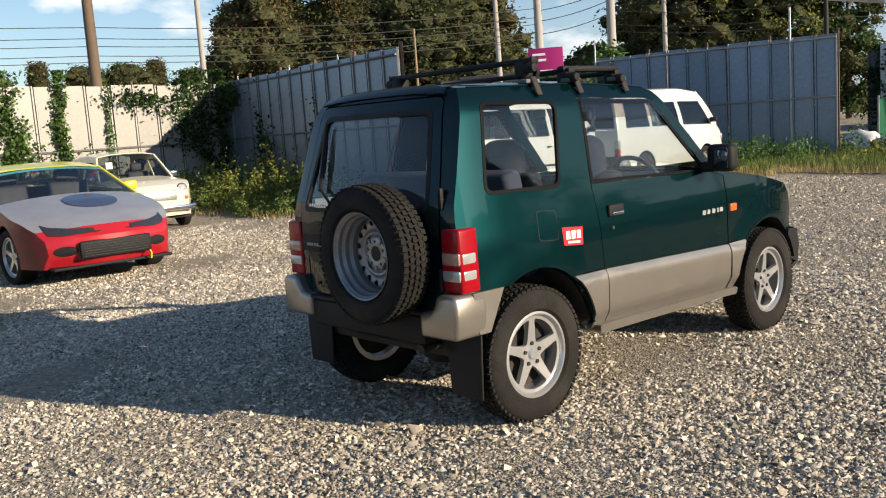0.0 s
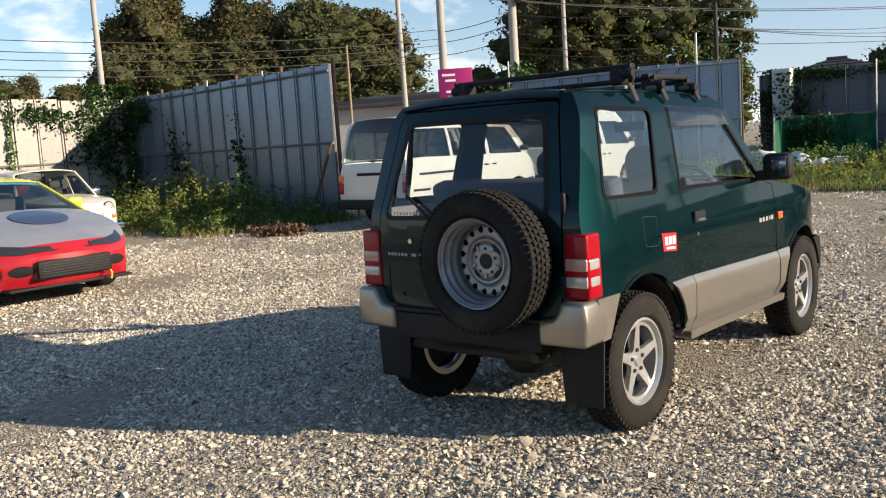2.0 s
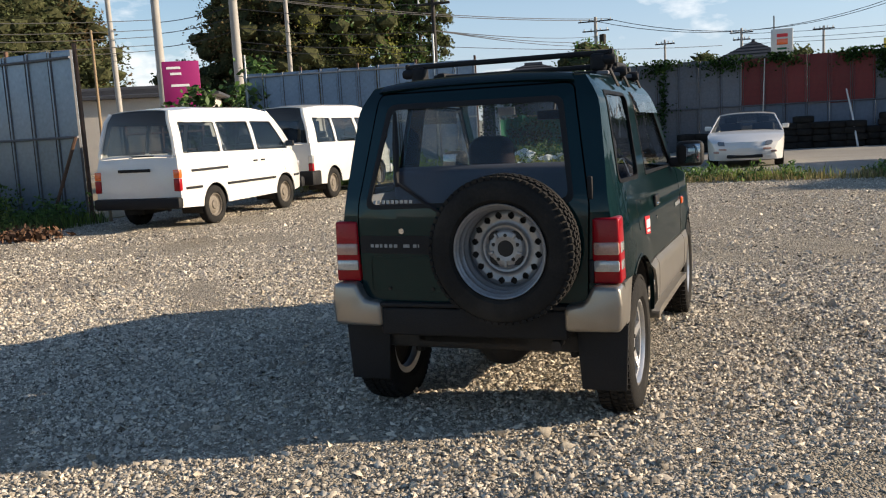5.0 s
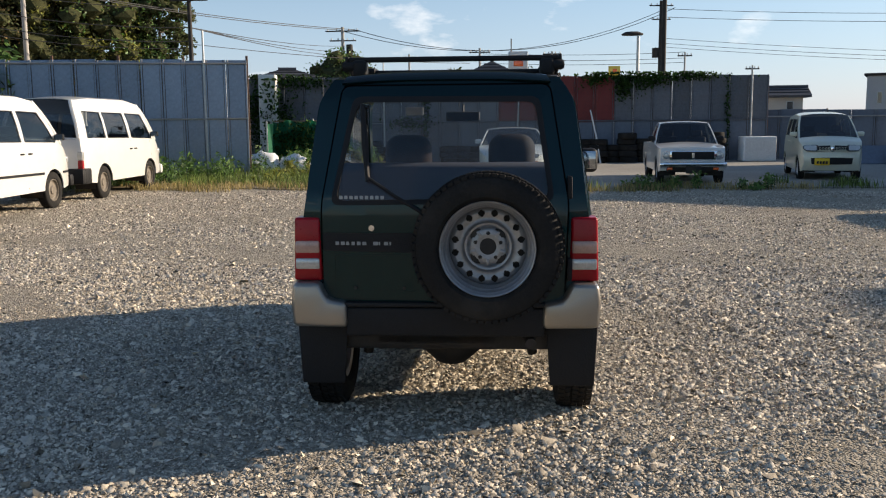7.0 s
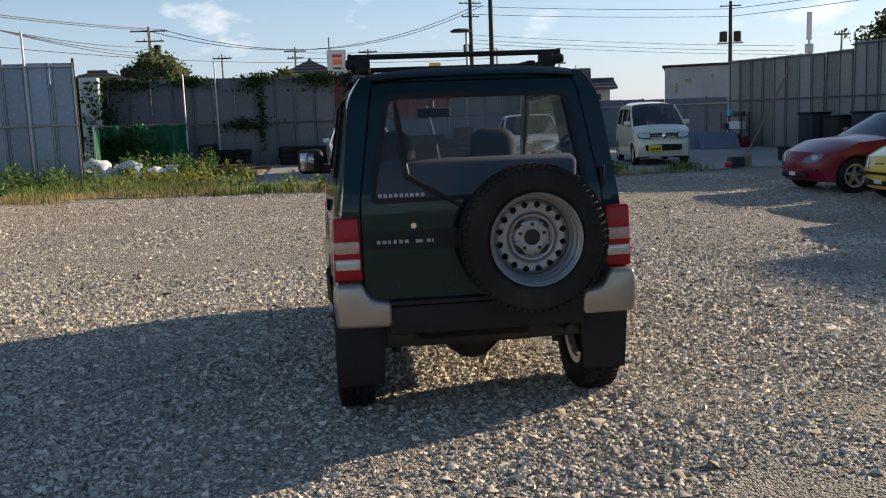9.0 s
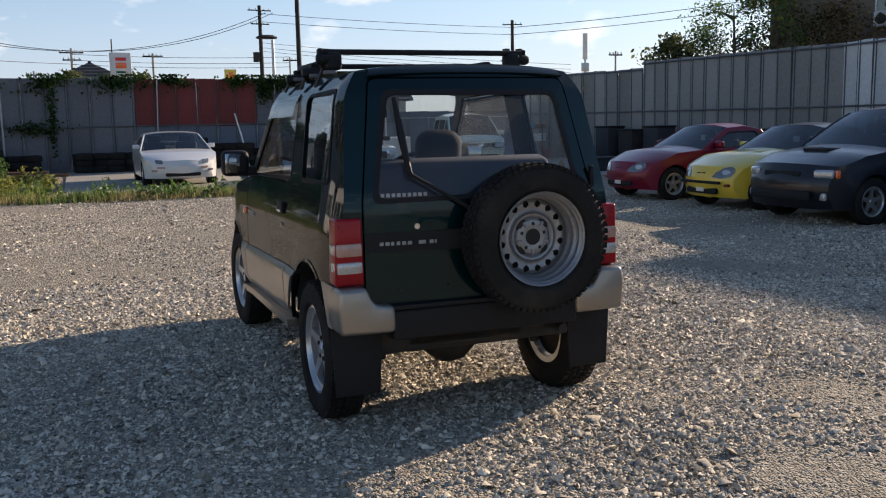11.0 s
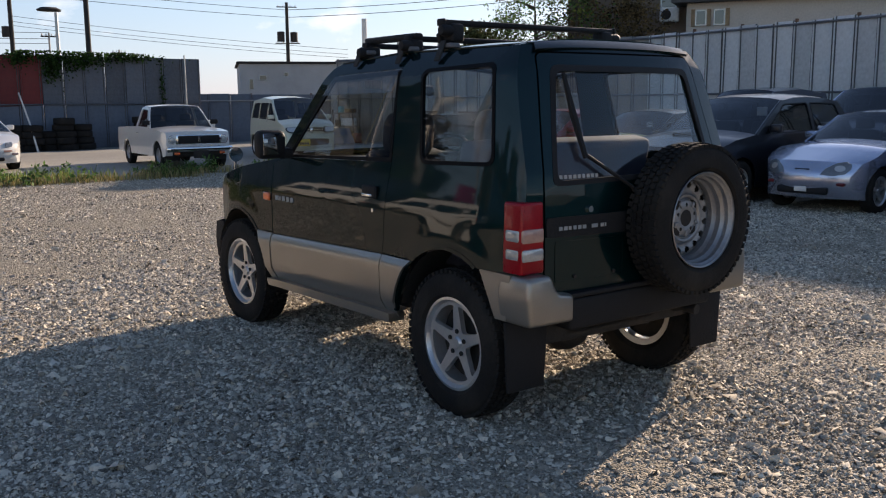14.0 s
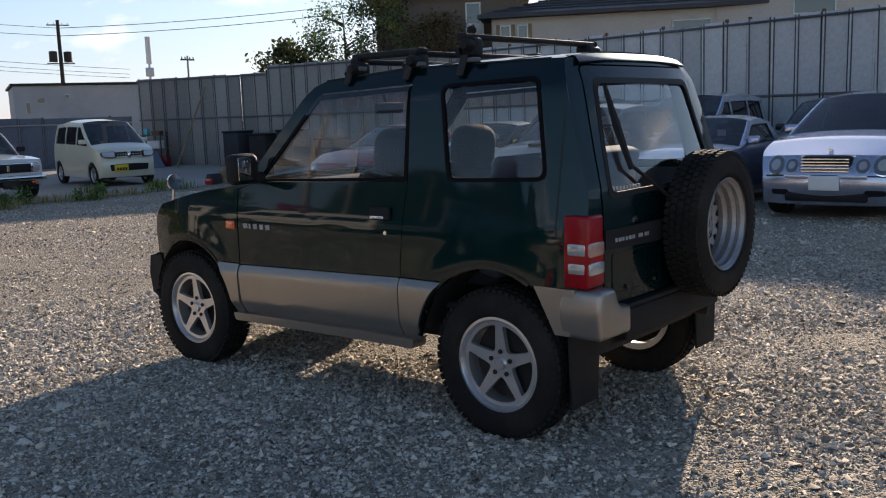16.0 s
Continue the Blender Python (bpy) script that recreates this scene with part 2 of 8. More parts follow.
M = {
    "gravel": gravel_mat(),
    "stone": mat("crushed_stone", (0.555, 0.49, 0.395), 0.9, diffuse_rough=0.2, vary=0.21, scale=0.5, fine=90, island=1.5, spec=0.25, bump=0.2, dirt=(0.42, 0.345, 0.24), dirt_amount=0.5),
    "concrete": mat("old_concrete", (0.29, 0.27, 0.235), 0.9, vary=0.2, scale=0.5, fine=18, bump=0.25, dirt=(0.22, 0.2, 0.16), dirt_amount=0.6),
    "asphalt": mat("asphalt", (0.055, 0.055, 0.056), 0.9, vary=0.2, scale=0.3, fine=30, bump=0.3),
    "steel_blue": mat("weathered_steel_sheet", (0.205, 0.265, 0.345), 0.42, 0.55, vary=0.16, scale=1.3, fine=14, bump=0.05, bump_scale=5, random_piece=0.35, dirt=(0.20, 0.18, 0.16), dirt_amount=0.45),
    "steel_pale": mat("pale_steel_sheet", (0.33, 0.315, 0.285), 0.5, 0.1, vary=0.1, scale=1.1, fine=12, random_piece=0.25, dirt=(0.4, 0.37, 0.32), dirt_amount=0.4),
    "steel_dark": mat("rusty_dark_steel_sheet", (0.125, 0.135, 0.155), 0.55, 0.3, vary=0.2, scale=1.5, fine=14, random_piece=0.5, dirt=(0.11, 0.08, 0.06), dirt_amount=0.6),
    "steel_red": mat("red_primer_steel_sheet", (0.16, 0.020, 0.018), 0.6, 0.1, vary=0.2, scale=1.5, fine=14, random_piece=0.4, dirt=(0.12, 0.05, 0.04), dirt_amount=0.5),
    "steel_east": mat("grey_steel_sheet", (0.25, 0.245, 0.235), 0.5, 0.3, vary=0.14, scale=1.2, fine=14, random_piece=0.9, dirt=(0.2, 0.17, 0.14), dirt_amount=0.6),
    "steel_light": mat("pale_grey_steel_sheet", (0.50, 0.51, 0.52), 0.45, 0.25, vary=0.14, scale=1.2, fine=14, random_piece=0.6, dirt=(0.36, 0.34, 0.31), dirt_amount=0.6),
    "steel_low": mat("blue_grey_sheet", (0.125, 0.15, 0.19), 0.6, 0.2, vary=0.15, scale=1.0, fine=10, random_piece=0.3),
    # dark grey for joint lines, with the ribs' shadow painted in
    "seam": mat("seam_and_rib_shade", (0.10, 0.10, 0.105), 0.6, 0.3, vary=0.3, scale=3, fine=20),
    "pipe": mat("galvanised_pipe", (0.42, 0.43, 0.43), 0.4, 0.8, vary=0.15, scale=3, fine=30),
    "rust": mat("rusty_steel", (0.13, 0.075, 0.05), 0.8, 0.2, vary=0.25, scale=6, fine=50, bump=0.2),
    "paint_green": mat("dark_green_car_paint", (0.0013, 0.0175, 0.0198), 0.42, 0.75, edge=(0.06, 0.15, 0.17), vary=0.03, scale=3, fine=200, coat=0.65),
    "paint_silver": mat("champagne_silver_paint", (0.31, 0.285, 0.25), 0.34, 0.7, vary=0.06, scale=4, fine=200, coat=0.4, dirt=(0.3, 0.26, 0.2), dirt_amount=0.35),
    "black_plastic": mat("black_grained_plastic", (0.016, 0.016, 0.017), 0.6, spec=0.2, vary=0.15, scale=5, fine=120, bump=0.15),
    "window_rubber": mat("black_window_rubber", (0.004, 0.004, 0.005), 0.6, spec=0.1, vary=0.1),
    "rusty_wheel": mat("rusty_steel_wheel", (0.17, 0.145, 0.115), 0.7, 0.2, vary=0.3, scale=8, fine=40),
    "rubber": mat("tyre_rubber", (0.020, 0.019, 0.018), 0.85, spec=0.12, vary=0.2, scale=6, fine=90, bump=0.2, dirt=(0.07, 0.062, 0.05), dirt_amount=0.4),
    "alloy": mat("silver_alloy", (0.56, 0.56, 0.56), 0.32, 0.7, vary=0.06, scale=8, fine=90, coat=0.3),
    "steel_wheel": mat("silver_steel_wheel", (0.30, 0.305, 0.315), 0.42, 0.65, vary=0.12, scale=8, fine=60, dirt=(0.2, 0.17, 0.14), dirt_amount=0.3),
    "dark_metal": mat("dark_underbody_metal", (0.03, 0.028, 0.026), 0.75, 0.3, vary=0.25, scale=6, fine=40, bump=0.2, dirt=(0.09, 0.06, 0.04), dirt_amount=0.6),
    "chrome": mat("chrome", (0.8, 0.8, 0.8), 0.1, 1.0, vary=0.02),
    "red_lens": mat("red_lens", (0.30, 0.0025, 0.009), 0.3, vary=0.08, scale=20, fine=120, coat=0.25, spec=0.2),
    "clear_lens": mat("clear_lens", (0.45, 0.45, 0.44), 0.12, 0.3, vary=0.12, scale=30, fine=140, coat=1.0),
    "smoke_lens": mat("smoked_amber_lens", (0.42, 0.25, 0.2), 0.15, vary=0.1, scale=30, fine=140, coat=1.0),
    "amber_lens": mat("amber_lens", (0.85, 0.13, 0.02), 0.2, vary=0.08, coat=1.0),
    "glass": glass("clear_window_glass", (0.80, 0.84, 0.84), dust=0.008, power=3.4),
    "glass_dark": glass("tinted_window_glass", (0.30, 0.33, 0.35), 0.16),
    "glass_van": glass("grey_van_glass", (0.40, 0.44, 0.45), 0.12),
    "glass_deep": glass("deep_tinted_glass", (0.08, 0.09, 0.10), 0.1),
    "seat": mat("navy_seat_cloth", (0.014, 0.016, 0.028), 0.9, vary=0.12, scale=10, fine=200, bump=0.2),
    "trim_grey": mat("grey_cabin_trim", (0.14, 0.14, 0.15), 0.75, vary=0.1, scale=6, fine=120),
    "trim_dark": mat("dark_cabin_trim", (0.025, 0.026, 0.03), 0.7, vary=0.1, scale=6, fine=120),
    "mirror": mat("mirror_glass", (0.36, 0.39, 0.43), 0.02, 1.0, vary=0.01),
    "sticker_red": mat("red_sticker", (0.62, 0.02, 0.03), 0.4, vary=0.05),
    "white_ink": mat("white_lettering", (0.8, 0.8, 0.78), 0.5, vary=0.05),
    "white_paint": mat("white_car_paint", (0.66, 0.65, 0.62), 0.3, vary=0.04, scale=2, fine=60, coat=0.8, dirt=(0.55, 0.5, 0.42), dirt_amount=0.25),
    "cream_paint": mat("cream_car_paint", (0.72, 0.66, 0.5), 0.35, vary=0.05, scale=2, coat=0.8),
    "red_paint": mat("bright_red_paint", (0.40, 0.012, 0.02), 0.35, vary=0.06, scale=3, coat=0.6),
    "yellow_paint": mat("yellow_car_paint", (0.72, 0.50, 0.04), 0.35, vary=0.05, coat=0.7),
    "lemon_paint": mat("lemon_yellow_paint", (0.72, 0.66, 0.03), 0.4, vary=0.06, coat=0.5),
    "primer_grey": mat("faded_grey_paint", (0.30, 0.31, 0.34), 0.45, 0.2, vary=0.12, scale=4, coat=0.3),
    "navy": mat("dark_navy_paint", (0.03, 0.032, 0.06), 0.3, vary=0.06, coat=0.8),
    "maroon_paint": mat("maroon_car_paint", (0.17, 0.004, 0.022), 0.35, 0.1, vary=0.05, coat=0.35, spec=0.3),
    "black_paint": mat("black_car_paint", (0.012, 0.013, 0.018), 0.35, 0.1, vary=0.05, coat=0.4, spec=0.3),
    "silver_paint": mat("silver_car_paint", (0.46, 0.49, 0.60), 0.25, 0.8, vary=0.04, coat=1.0),
    "pearl_paint": mat("pale_beige_car_paint", (0.62, 0.61, 0.48), 0.35, 0.1, vary=0.04, coat=0.45),
    "plate_yellow": mat("yellow_number_plate", (0.75, 0.5, 0.02), 0.5, vary=0.05),
    "plate_white": mat("white_number_plate", (0.75, 0.75, 0.72), 0.5, vary=0.05),
    "leaf": mat("green_leaves", (0.085, 0.155, 0.035), 0.6, vary=0.3, scale=0.8, fine=8, island=1.2, translucent=0.35),
    "leaf_dark": mat("dark_conifer_needles", (0.085, 0.098, 0.042), 0.85, vary=0.3, scale=0.25, fine=3, island=1.2, translucent=0.35, spec=0.15),
    # crown filler, darker than the leaves: the inner shade is in its colour
    "crown_shade": mat("shade_toned_crown_core", (0.058, 0.060, 0.028), 0.95, vary=0.45, scale=1.2, fine=9, spec=0.05, bump=1.0, bump_scale=7),
    "leaf_brown": mat("browned_foliage", (0.14, 0.10, 0.046), 0.8, vary=0.3, scale=0.25, fine=3, island=1.2, translucent=0.4, spec=0.15),
    "leaf_lime": mat("yellow_green_foliage", (0.20, 0.21, 0.04), 0.7, vary=0.3, scale=0.3, fine=4, island=1.0, translucent=0.4),
    "grass": mat("meadow_grass", (0.13, 0.18, 0.04), 0.7, vary=0.3, scale=0.6, fine=6, island=1.2, translucent=0.4),
    "grass_dry": mat("dry_straw_grass", (0.34, 0.27, 0.11), 0.8, vary=0.25, scale=0.6, fine=6, island=1.0, translucent=0.3),
    "bark": mat("bark", (0.09, 0.07, 0.05), 0.9, vary=0.3, scale=6, fine=40, bump=0.5),
    "pole_concrete": mat("pole_concrete", (0.36, 0.34, 0.31), 0.85, vary=0.12, scale=2, fine=30),
    "pole_wood": mat("brown_pole", (0.13, 0.09, 0.06), 0.8, vary=0.2, scale=3, fine=30),
    "wire": mat("black_cable", (0.02, 0.02, 0.022), 0.7, vary=0.05),
    "net": mat("green_net", (0.008, 0.13, 0.06), 0.8, vary=0.2, scale=5, fine=60, translucent=0.3),
    "white_plastic": mat("white_plastic_sheet", (0.75, 0.75, 0.74), 0.5, vary=0.12, scale=4, fine=40, bump=0.3),
    "magenta": mat("magenta_sign_panel", (0.32, 0.012, 0.13), 0.45, vary=0.06),
    "wall_white": mat("white_render_wall", (0.62, 0.62, 0.60), 0.8, vary=0.1, scale=0.8, fine=20),
    "wall_grey": mat("grey_cladding_wall", (0.40, 0.40, 0.40), 0.8, vary=0.1, scale=0.8, fine=20, dirt=(0.2, 0.19, 0.18), dirt_amount=0.4),
    "wall_brown": mat("brown_timber_wall", (0.17, 0.13, 0.10), 0.8, vary=0.15, scale=0.8, fine=20),
    "wall_beige": mat("beige_render_wall", (0.50, 0.45, 0.39), 0.85, vary=0.1, scale=0.8, fine=20),
    "roof_tile": mat("dark_roof_tiles", (0.045, 0.045, 0.05), 0.6, vary=0.2, scale=2, fine=20, random_piece=0.4),
    "wood": mat("weathered_wood", (0.27, 0.19, 0.11), 0.8, vary=0.25, scale=5, fine=50, bump=0.3),
    "litter": mat("dead_leaves", (0.12, 0.06, 0.03), 0.9, vary=0.3, island=1.0),
    "tarp": mat("blue_sheet", (0.25, 0.33, 0.45), 0.6, vary=0.15, scale=4, fine=30),
    "earth": mat("dry_earth", (0.27, 0.21, 0.13), 0.95, vary=0.25, scale=1.2, fine=20, bump=0.4, dirt=(0.2, 0.19, 0.07), dirt_amount=0.7),
}


# ---- mesh helpers ----
PANES = (M["glass"], M["glass_van"], M["glass_dark"], M["glass_deep"])


def finish(bm, name, material, parent=None, smooth=True, angle=35):
    me = bpy.data.meshes.new(name)
    bm.to_mesh(me)
    bm.free()
    if smooth:
        me.shade_smooth()
        me.set_sharp_from_angle(angle=radians(angle))
    me.materials.append(material)
    ob = new(name, me)
    if parent:
        ob.parent = parent
    return ob


def part(name, bm, material, parent, label="", smooth=True, angle=35):
    ob = finish(bm, name, material, parent, smooth, angle)
    if label:
        ob["label"] = label
    if material in PANES:
        ob.visible_shadow = False
    return ob


def thing(name, m, label, category, group="", kind=""):
    ob = new(name)
    ob.empty_display_size = 0.2
    ob.matrix_world = m
    return tagged(ob, label, category, group, kind)


def rbox(bm, c, s, bevel=0.01, seg=2, rot=None):
    """A box with rounded edges: centre c, full sizes s."""
    r = bmesh.ops.create_cube(bm, size=1)
    vs = r["verts"]
    bmesh.ops.scale(bm, vec=s, verts=vs)
    if bevel:
        es = list({e for v in vs for e in v.link_edges})
        g = bmesh.ops.bevel(bm, geom=es, offset=min(bevel, min(s) * 0.45), segments=seg, affect="EDGES", profile=0.5)
        vs = list({v for f in g["faces"] for v in f.verts} | {v for v in vs if v.is_valid})
    if rot is not None:
        bmesh.ops.transform(bm, matrix=rot.to_4x4(), verts=vs)
    bmesh.ops.translate(bm, vec=c, verts=vs)
    return bm


def boxm(c, s, bevel=0.01, seg=2, rot=None):
    return rbox(bmesh.new(), c, s, bevel, seg, rot)


def thicken(bm, offset):
    """Gives a sheet thickness: offset is a vector, or a number along the normals (inward when negative)."""
    old = bm.verts[:]
    if not isinstance(offset, Vector):
        bm.normal_update()
    faces = bm.faces[:]
    rim = [e for e in bm.edges if len(e.link_faces) == 1]
    twin = {}
    for v in old:
        twin[v] = bm.verts.new(v.co + (offset if isinstance(offset, Vector) else v.normal * offset))
    for f in faces:
        bm.faces.new([twin[v] for v in reversed(f.verts)])
    for e in rim:
        a, b = e.verts
        f = e.link_faces[0]
        vs = list(f.verts)
        i = vs.index(a)
        if vs[(i + 1) % len(vs)] is b:
            a, b = b, a
        bm.faces.new((a, b, twin[b], twin[a]))
    return bm


def tube(bm, pts, r, n=8, cap=True):
    """A round bar through pts; r a number or one for each point."""
    pts = [Vector(p) for p in pts]
    rs = r if isinstance(r, (list, tuple)) else [r] * len(pts)
    rings = []
    for i, p in enumerate(pts):
        d = (pts[min(i + 1, len(pts) - 1)] - pts[max(i - 1, 0)]).normalized()
        a = d.orthogonal().normalized() if i == 0 else (a - d * a.dot(d)).normalized()
        b = d.cross(a)
        rings.append([bm.verts.new(p + (a * math.cos(2 * math.pi * k / n) + b * math.sin(2 * math.pi * k / n)) * rs[i]) for k in range(n)])
    for A, B in zip(rings, rings[1:]):
        for k in range(n):
            bm.faces.new((A[k], A[(k + 1) % n], B[(k + 1) % n], B[k]))
    if cap:
        bm.faces.new(rings[0][::-1])
        bm.faces.new(rings[-1])
    return bm


def lathe(bm, profile, n=32, axis="X", closed=False):
    """Turns a profile of (radius, along) about an axis."""
    rings = []
    for r, h in profile:
        ring = []
        for k in range(n):
            a = 2 * math.pi * k / n
            p = {"X": (h, r * math.cos(a), r * math.sin(a)), "Y": (r * math.cos(a), h, r * math.sin(a)), "Z": (r * math.cos(a), r * math.sin(a), h)}[axis]
            ring.append(bm.verts.new(p))
        rings.append(ring)
    pairs = list(zip(rings, rings[1:])) + ([(rings[-1], rings[0])] if closed else [])
    for A, B in pairs:
        for k in range(n):
            bm.faces.new((A[k], A[(k + 1) % n], B[(k + 1) % n], B[k]))
    bmesh.ops.recalc_face_normals(bm, faces=bm.faces)
    return bm


def fill2d(outline, holes=(), step=None):
    """A flat bmesh in (x, y), filled with holes left open and cut into a grid."""
    bm = bmesh.new()
    edges = []
    for loop in (outline, *holes):
        vs = [bm.verts.new((a, b, 0)) for a, b in loop]
        for i in range(len(vs)):
            edges.append(bm.edges.new((vs[i], vs[(i + 1) % len(vs)])))
    bmesh.ops.triangle_fill(bm, use_beauty=True, use_dissolve=False, edges=edges, normal=(0, 0, 1))
    if step:
        us = [p[0] for p in outline]
        vv = [p[1] for p in outline]
        for lo, hi, no in ((min(us), max(us), (1, 0, 0)), (min(vv), max(vv), (0, 1, 0))):
            k = int((hi - lo) / step)
            for i in range(1, k + 1):
                c = lo + (hi - lo) * i / (k + 1)
                bmesh.ops.bisect_plane(bm, geom=bm.verts[:] + bm.edges[:] + bm.faces[:], dist=1e-5, plane_co=(no[0] * c, no[1] * c, 0), plane_no=no)
    return bm


def mapped(bm, fn, thick=0.0, out=(0, -1, 0)):
    """Maps a flat bmesh by fn; out is the side that it shows, thick its depth behind that."""
    out = Vector(out)
    for v in bm.verts:
        v.co = Vector(fn(v.co.x, v.co.y))
    for f in bm.faces:
        f.normal_update()
        if f.normal.dot(out) < 0:
            f.normal_flip()
    if thick:
        thicken(bm, out * -thick)
    return bm


def side_panel(outline, holes, W, side, off=0.0, step=0.12, thick=0.0):
    """A panel on the flank of a car: outline in (y, z), half-width W(y, z)."""
    bm = fill2d(outline, holes, step)
    for v in bm.verts:
        y, z = v.co.x, v.co.y
        v.co = Vector((side * (W(y, z) + off), y, z))
    for f in bm.faces:
        f.normal_update()
        if f.normal.x * side < 0:
            f.normal_flip()
    if thick:
        thicken(bm, Vector((-side * thick, 0, 0)))
    return bm


def densify(pts, step=0.1):
    out = []
    for a, b in zip(pts, pts[1:]):
        d = math.dist(a, b)
        k = max(1, int(d / step))
        out += [tuple(a[j] + (b[j] - a[j]) * i / k for j in range(len(a))) for i in range(k)]
    return out + [tuple(pts[-1])]


def across(pts, W, bow=0.03, power=2.5, n=16, off=0.0, narrow=1.0, thick=0.0, disp=None):
    """A surface across the car over a (y, z) line; bow bulges it outward in the middle."""
    bm = bmesh.new()
    rows = []
    ss = [math.sin((k / n - 0.5) * math.pi) for k in range(n + 1)]
    for i, p in enumerate(pts):
        a, b = pts[max(i - 1, 0)], pts[min(i + 1, len(pts) - 1)]
        dy, dz = b[0] - a[0], b[1] - a[1]
        L = math.hypot(dy, dz) or 1
        ny, nz = -dz / L, dy / L
        bw = bow[min(i, len(bow) - 1)] if isinstance(bow, (list, tuple)) else bow
        w = W(p[0], p[1]) * narrow
        row = []
        for s in ss:
            k = 1 - abs(s) ** power
            if disp:
                dy_, dz_ = disp(p)
                row.append(bm.verts.new((w * s, p[0] + dy_ * k, p[1] + dz_ * k)))
                continue
            o = bw * k + off
            row.append(bm.verts.new((w * s, p[0] + ny * o, p[1] + nz * o)))
        rows.append(row)
    for A, B in zip(rows, rows[1:]):
        for k in range(n):
            bm.faces.new((A[k], A[k + 1], B[k + 1], B[k]))
    bmesh.ops.recalc_face_normals(bm, faces=bm.faces)
    up = sum((f.normal.z + (f.normal.y if f.calc_center_median().y > 0 else -f.normal.y)) * f.calc_area() for f in bm.faces)
    if up < 0:
        bmesh.ops.reverse_faces(bm, faces=bm.faces)
    if thick:
        thicken(bm, -abs(thick))
    return bm


def arc(cy, cz, r, a0, a1, n=14, ry=None):
    return [(cy + (ry or r) * math.cos(radians(a0 + (a1 - a0) * k / n)), cz + r * math.sin(radians(a0 + (a1 - a0) * k / n))) for k in range(n + 1)]


def round_poly(pts, r, n=4):
    """Rounds the corners of a polygon."""
    out = []
    m = len(pts)
    for i in range(m):
        p, a, b = Vector(pts[i]), Vector(pts[i - 1]), Vector(pts[(i + 1) % m])
        d1, d2 = (a - p), (b - p)
        k = min(r, d1.length * 0.45, d2.length * 0.45)
        s, e = p + d1.normalized() * k, p + d2.normalized() * k
        for j in range(n + 1):
            t = j / n
            q = s * (1 - t) ** 2 + p * 2 * t * (1 - t) + e * t * t
            out.append((q.x, q.y))
    return out


def grow(pts, d):
    """A polygon moved outward by d from its middle, edge by edge."""
    m = len(pts)
    area = sum(pts[i][0] * pts[(i + 1) % m][1] - pts[(i + 1) % m][0] * pts[i][1] for i in range(m))
    sg = 1 if area > 0 else -1
    out = []
    for i in range(m):
        p, a, b = Vector(pts[i]), Vector(pts[i - 1]), Vector(pts[(i + 1) % m])
        t = ((p - a).normalized() + (b - p).normalized()).normalized()
        out.append((p.x + t.y * d * sg, p.y - t.x * d * sg))
    return out


def mesh_np(name, verts, faces, material, parent=None):
    """A mesh from numpy arrays; faces (n, k)."""
    me = bpy.data.meshes.new(name)
    k = faces.shape[1]
    me.vertices.add(len(verts))
    me.vertices.foreach_set("co", verts.astype(np.float32).ravel())
    me.loops.add(faces.size)
    me.loops.foreach_set("vertex_index", faces.astype(np.int32).ravel())
    me.polygons.add(len(faces))
    me.polygons.foreach_set("loop_start", np.arange(0, faces.size, k, dtype=np.int32))
    me.update(calc_edges=True)
    me.materials.append(material)
    ob = new(name, me)
    if parent:
        ob.parent = parent
    return ob


def leaf_quads(rng, pts, size, flat=0.0, stretch=1.6):
    """Small leaf-shaped quads at pts with random turns."""
    n = len(pts)
    a = rng.normal(size=(n, 3))
    a[:, 2] *= 1 - flat
    a /= np.linalg.norm(a, axis=1, keepdims=True)
    b = np.cross(a, rng.normal(size=(n, 3)))
    b /= np.linalg.norm(b, axis=1, keepdims=True)
    s = size * rng.uniform(0.6, 1.4, (n, 1))
    v = np.stack([pts - a * s * stretch * 0.5, pts + b * s * 0.5, pts + a * s * stretch * 0.5, pts - b * s * 0.5], 1).reshape(-1, 3)
    f = np.arange(n * 4).reshape(n, 4)
    return v, f


def blades(rng, xy, height, width, lean=0.35, base_z=0.0):
    """Grass blades as bent double quads."""
    n = len(xy)
    h = height * rng.uniform(0.5, 1.3, n)
    a = rng.uniform(0, 2 * np.pi, n)
    ln = lean * rng.uniform(0.2, 1.4, n) * h
    d = np.stack([np.cos(a), np.sin(a), np.zeros(n)], 1)
    t = rng.uniform(0, 2 * np.pi, n)
    w = np.stack([np.cos(t), np.sin(t), np.zeros(n)], 1) * (width * rng.uniform(0.6, 1.4, n))[:, None]
    p = np.concatenate([xy, np.full((n, 1), base_z)], 1)
    up = np.array([0, 0, 1.0])
    mid = p + up * (h * 0.55)[:, None] + d * (ln * 0.35)[:, None]
    tip = p + up * h[:, None] + d * ln[:, None]
    v = np.stack([p - w, p + w, mid + w * 0.8, mid - w * 0.8, tip + w * 0.1, tip - w * 0.1], 1).reshape(-1, 3)
    k = np.arange(n)[:, None] * 6
    f = np.concatenate([k + np.array([[0, 1, 2, 3]]), k + np.array([[3, 2, 4, 5]])], 0)
    return v, f


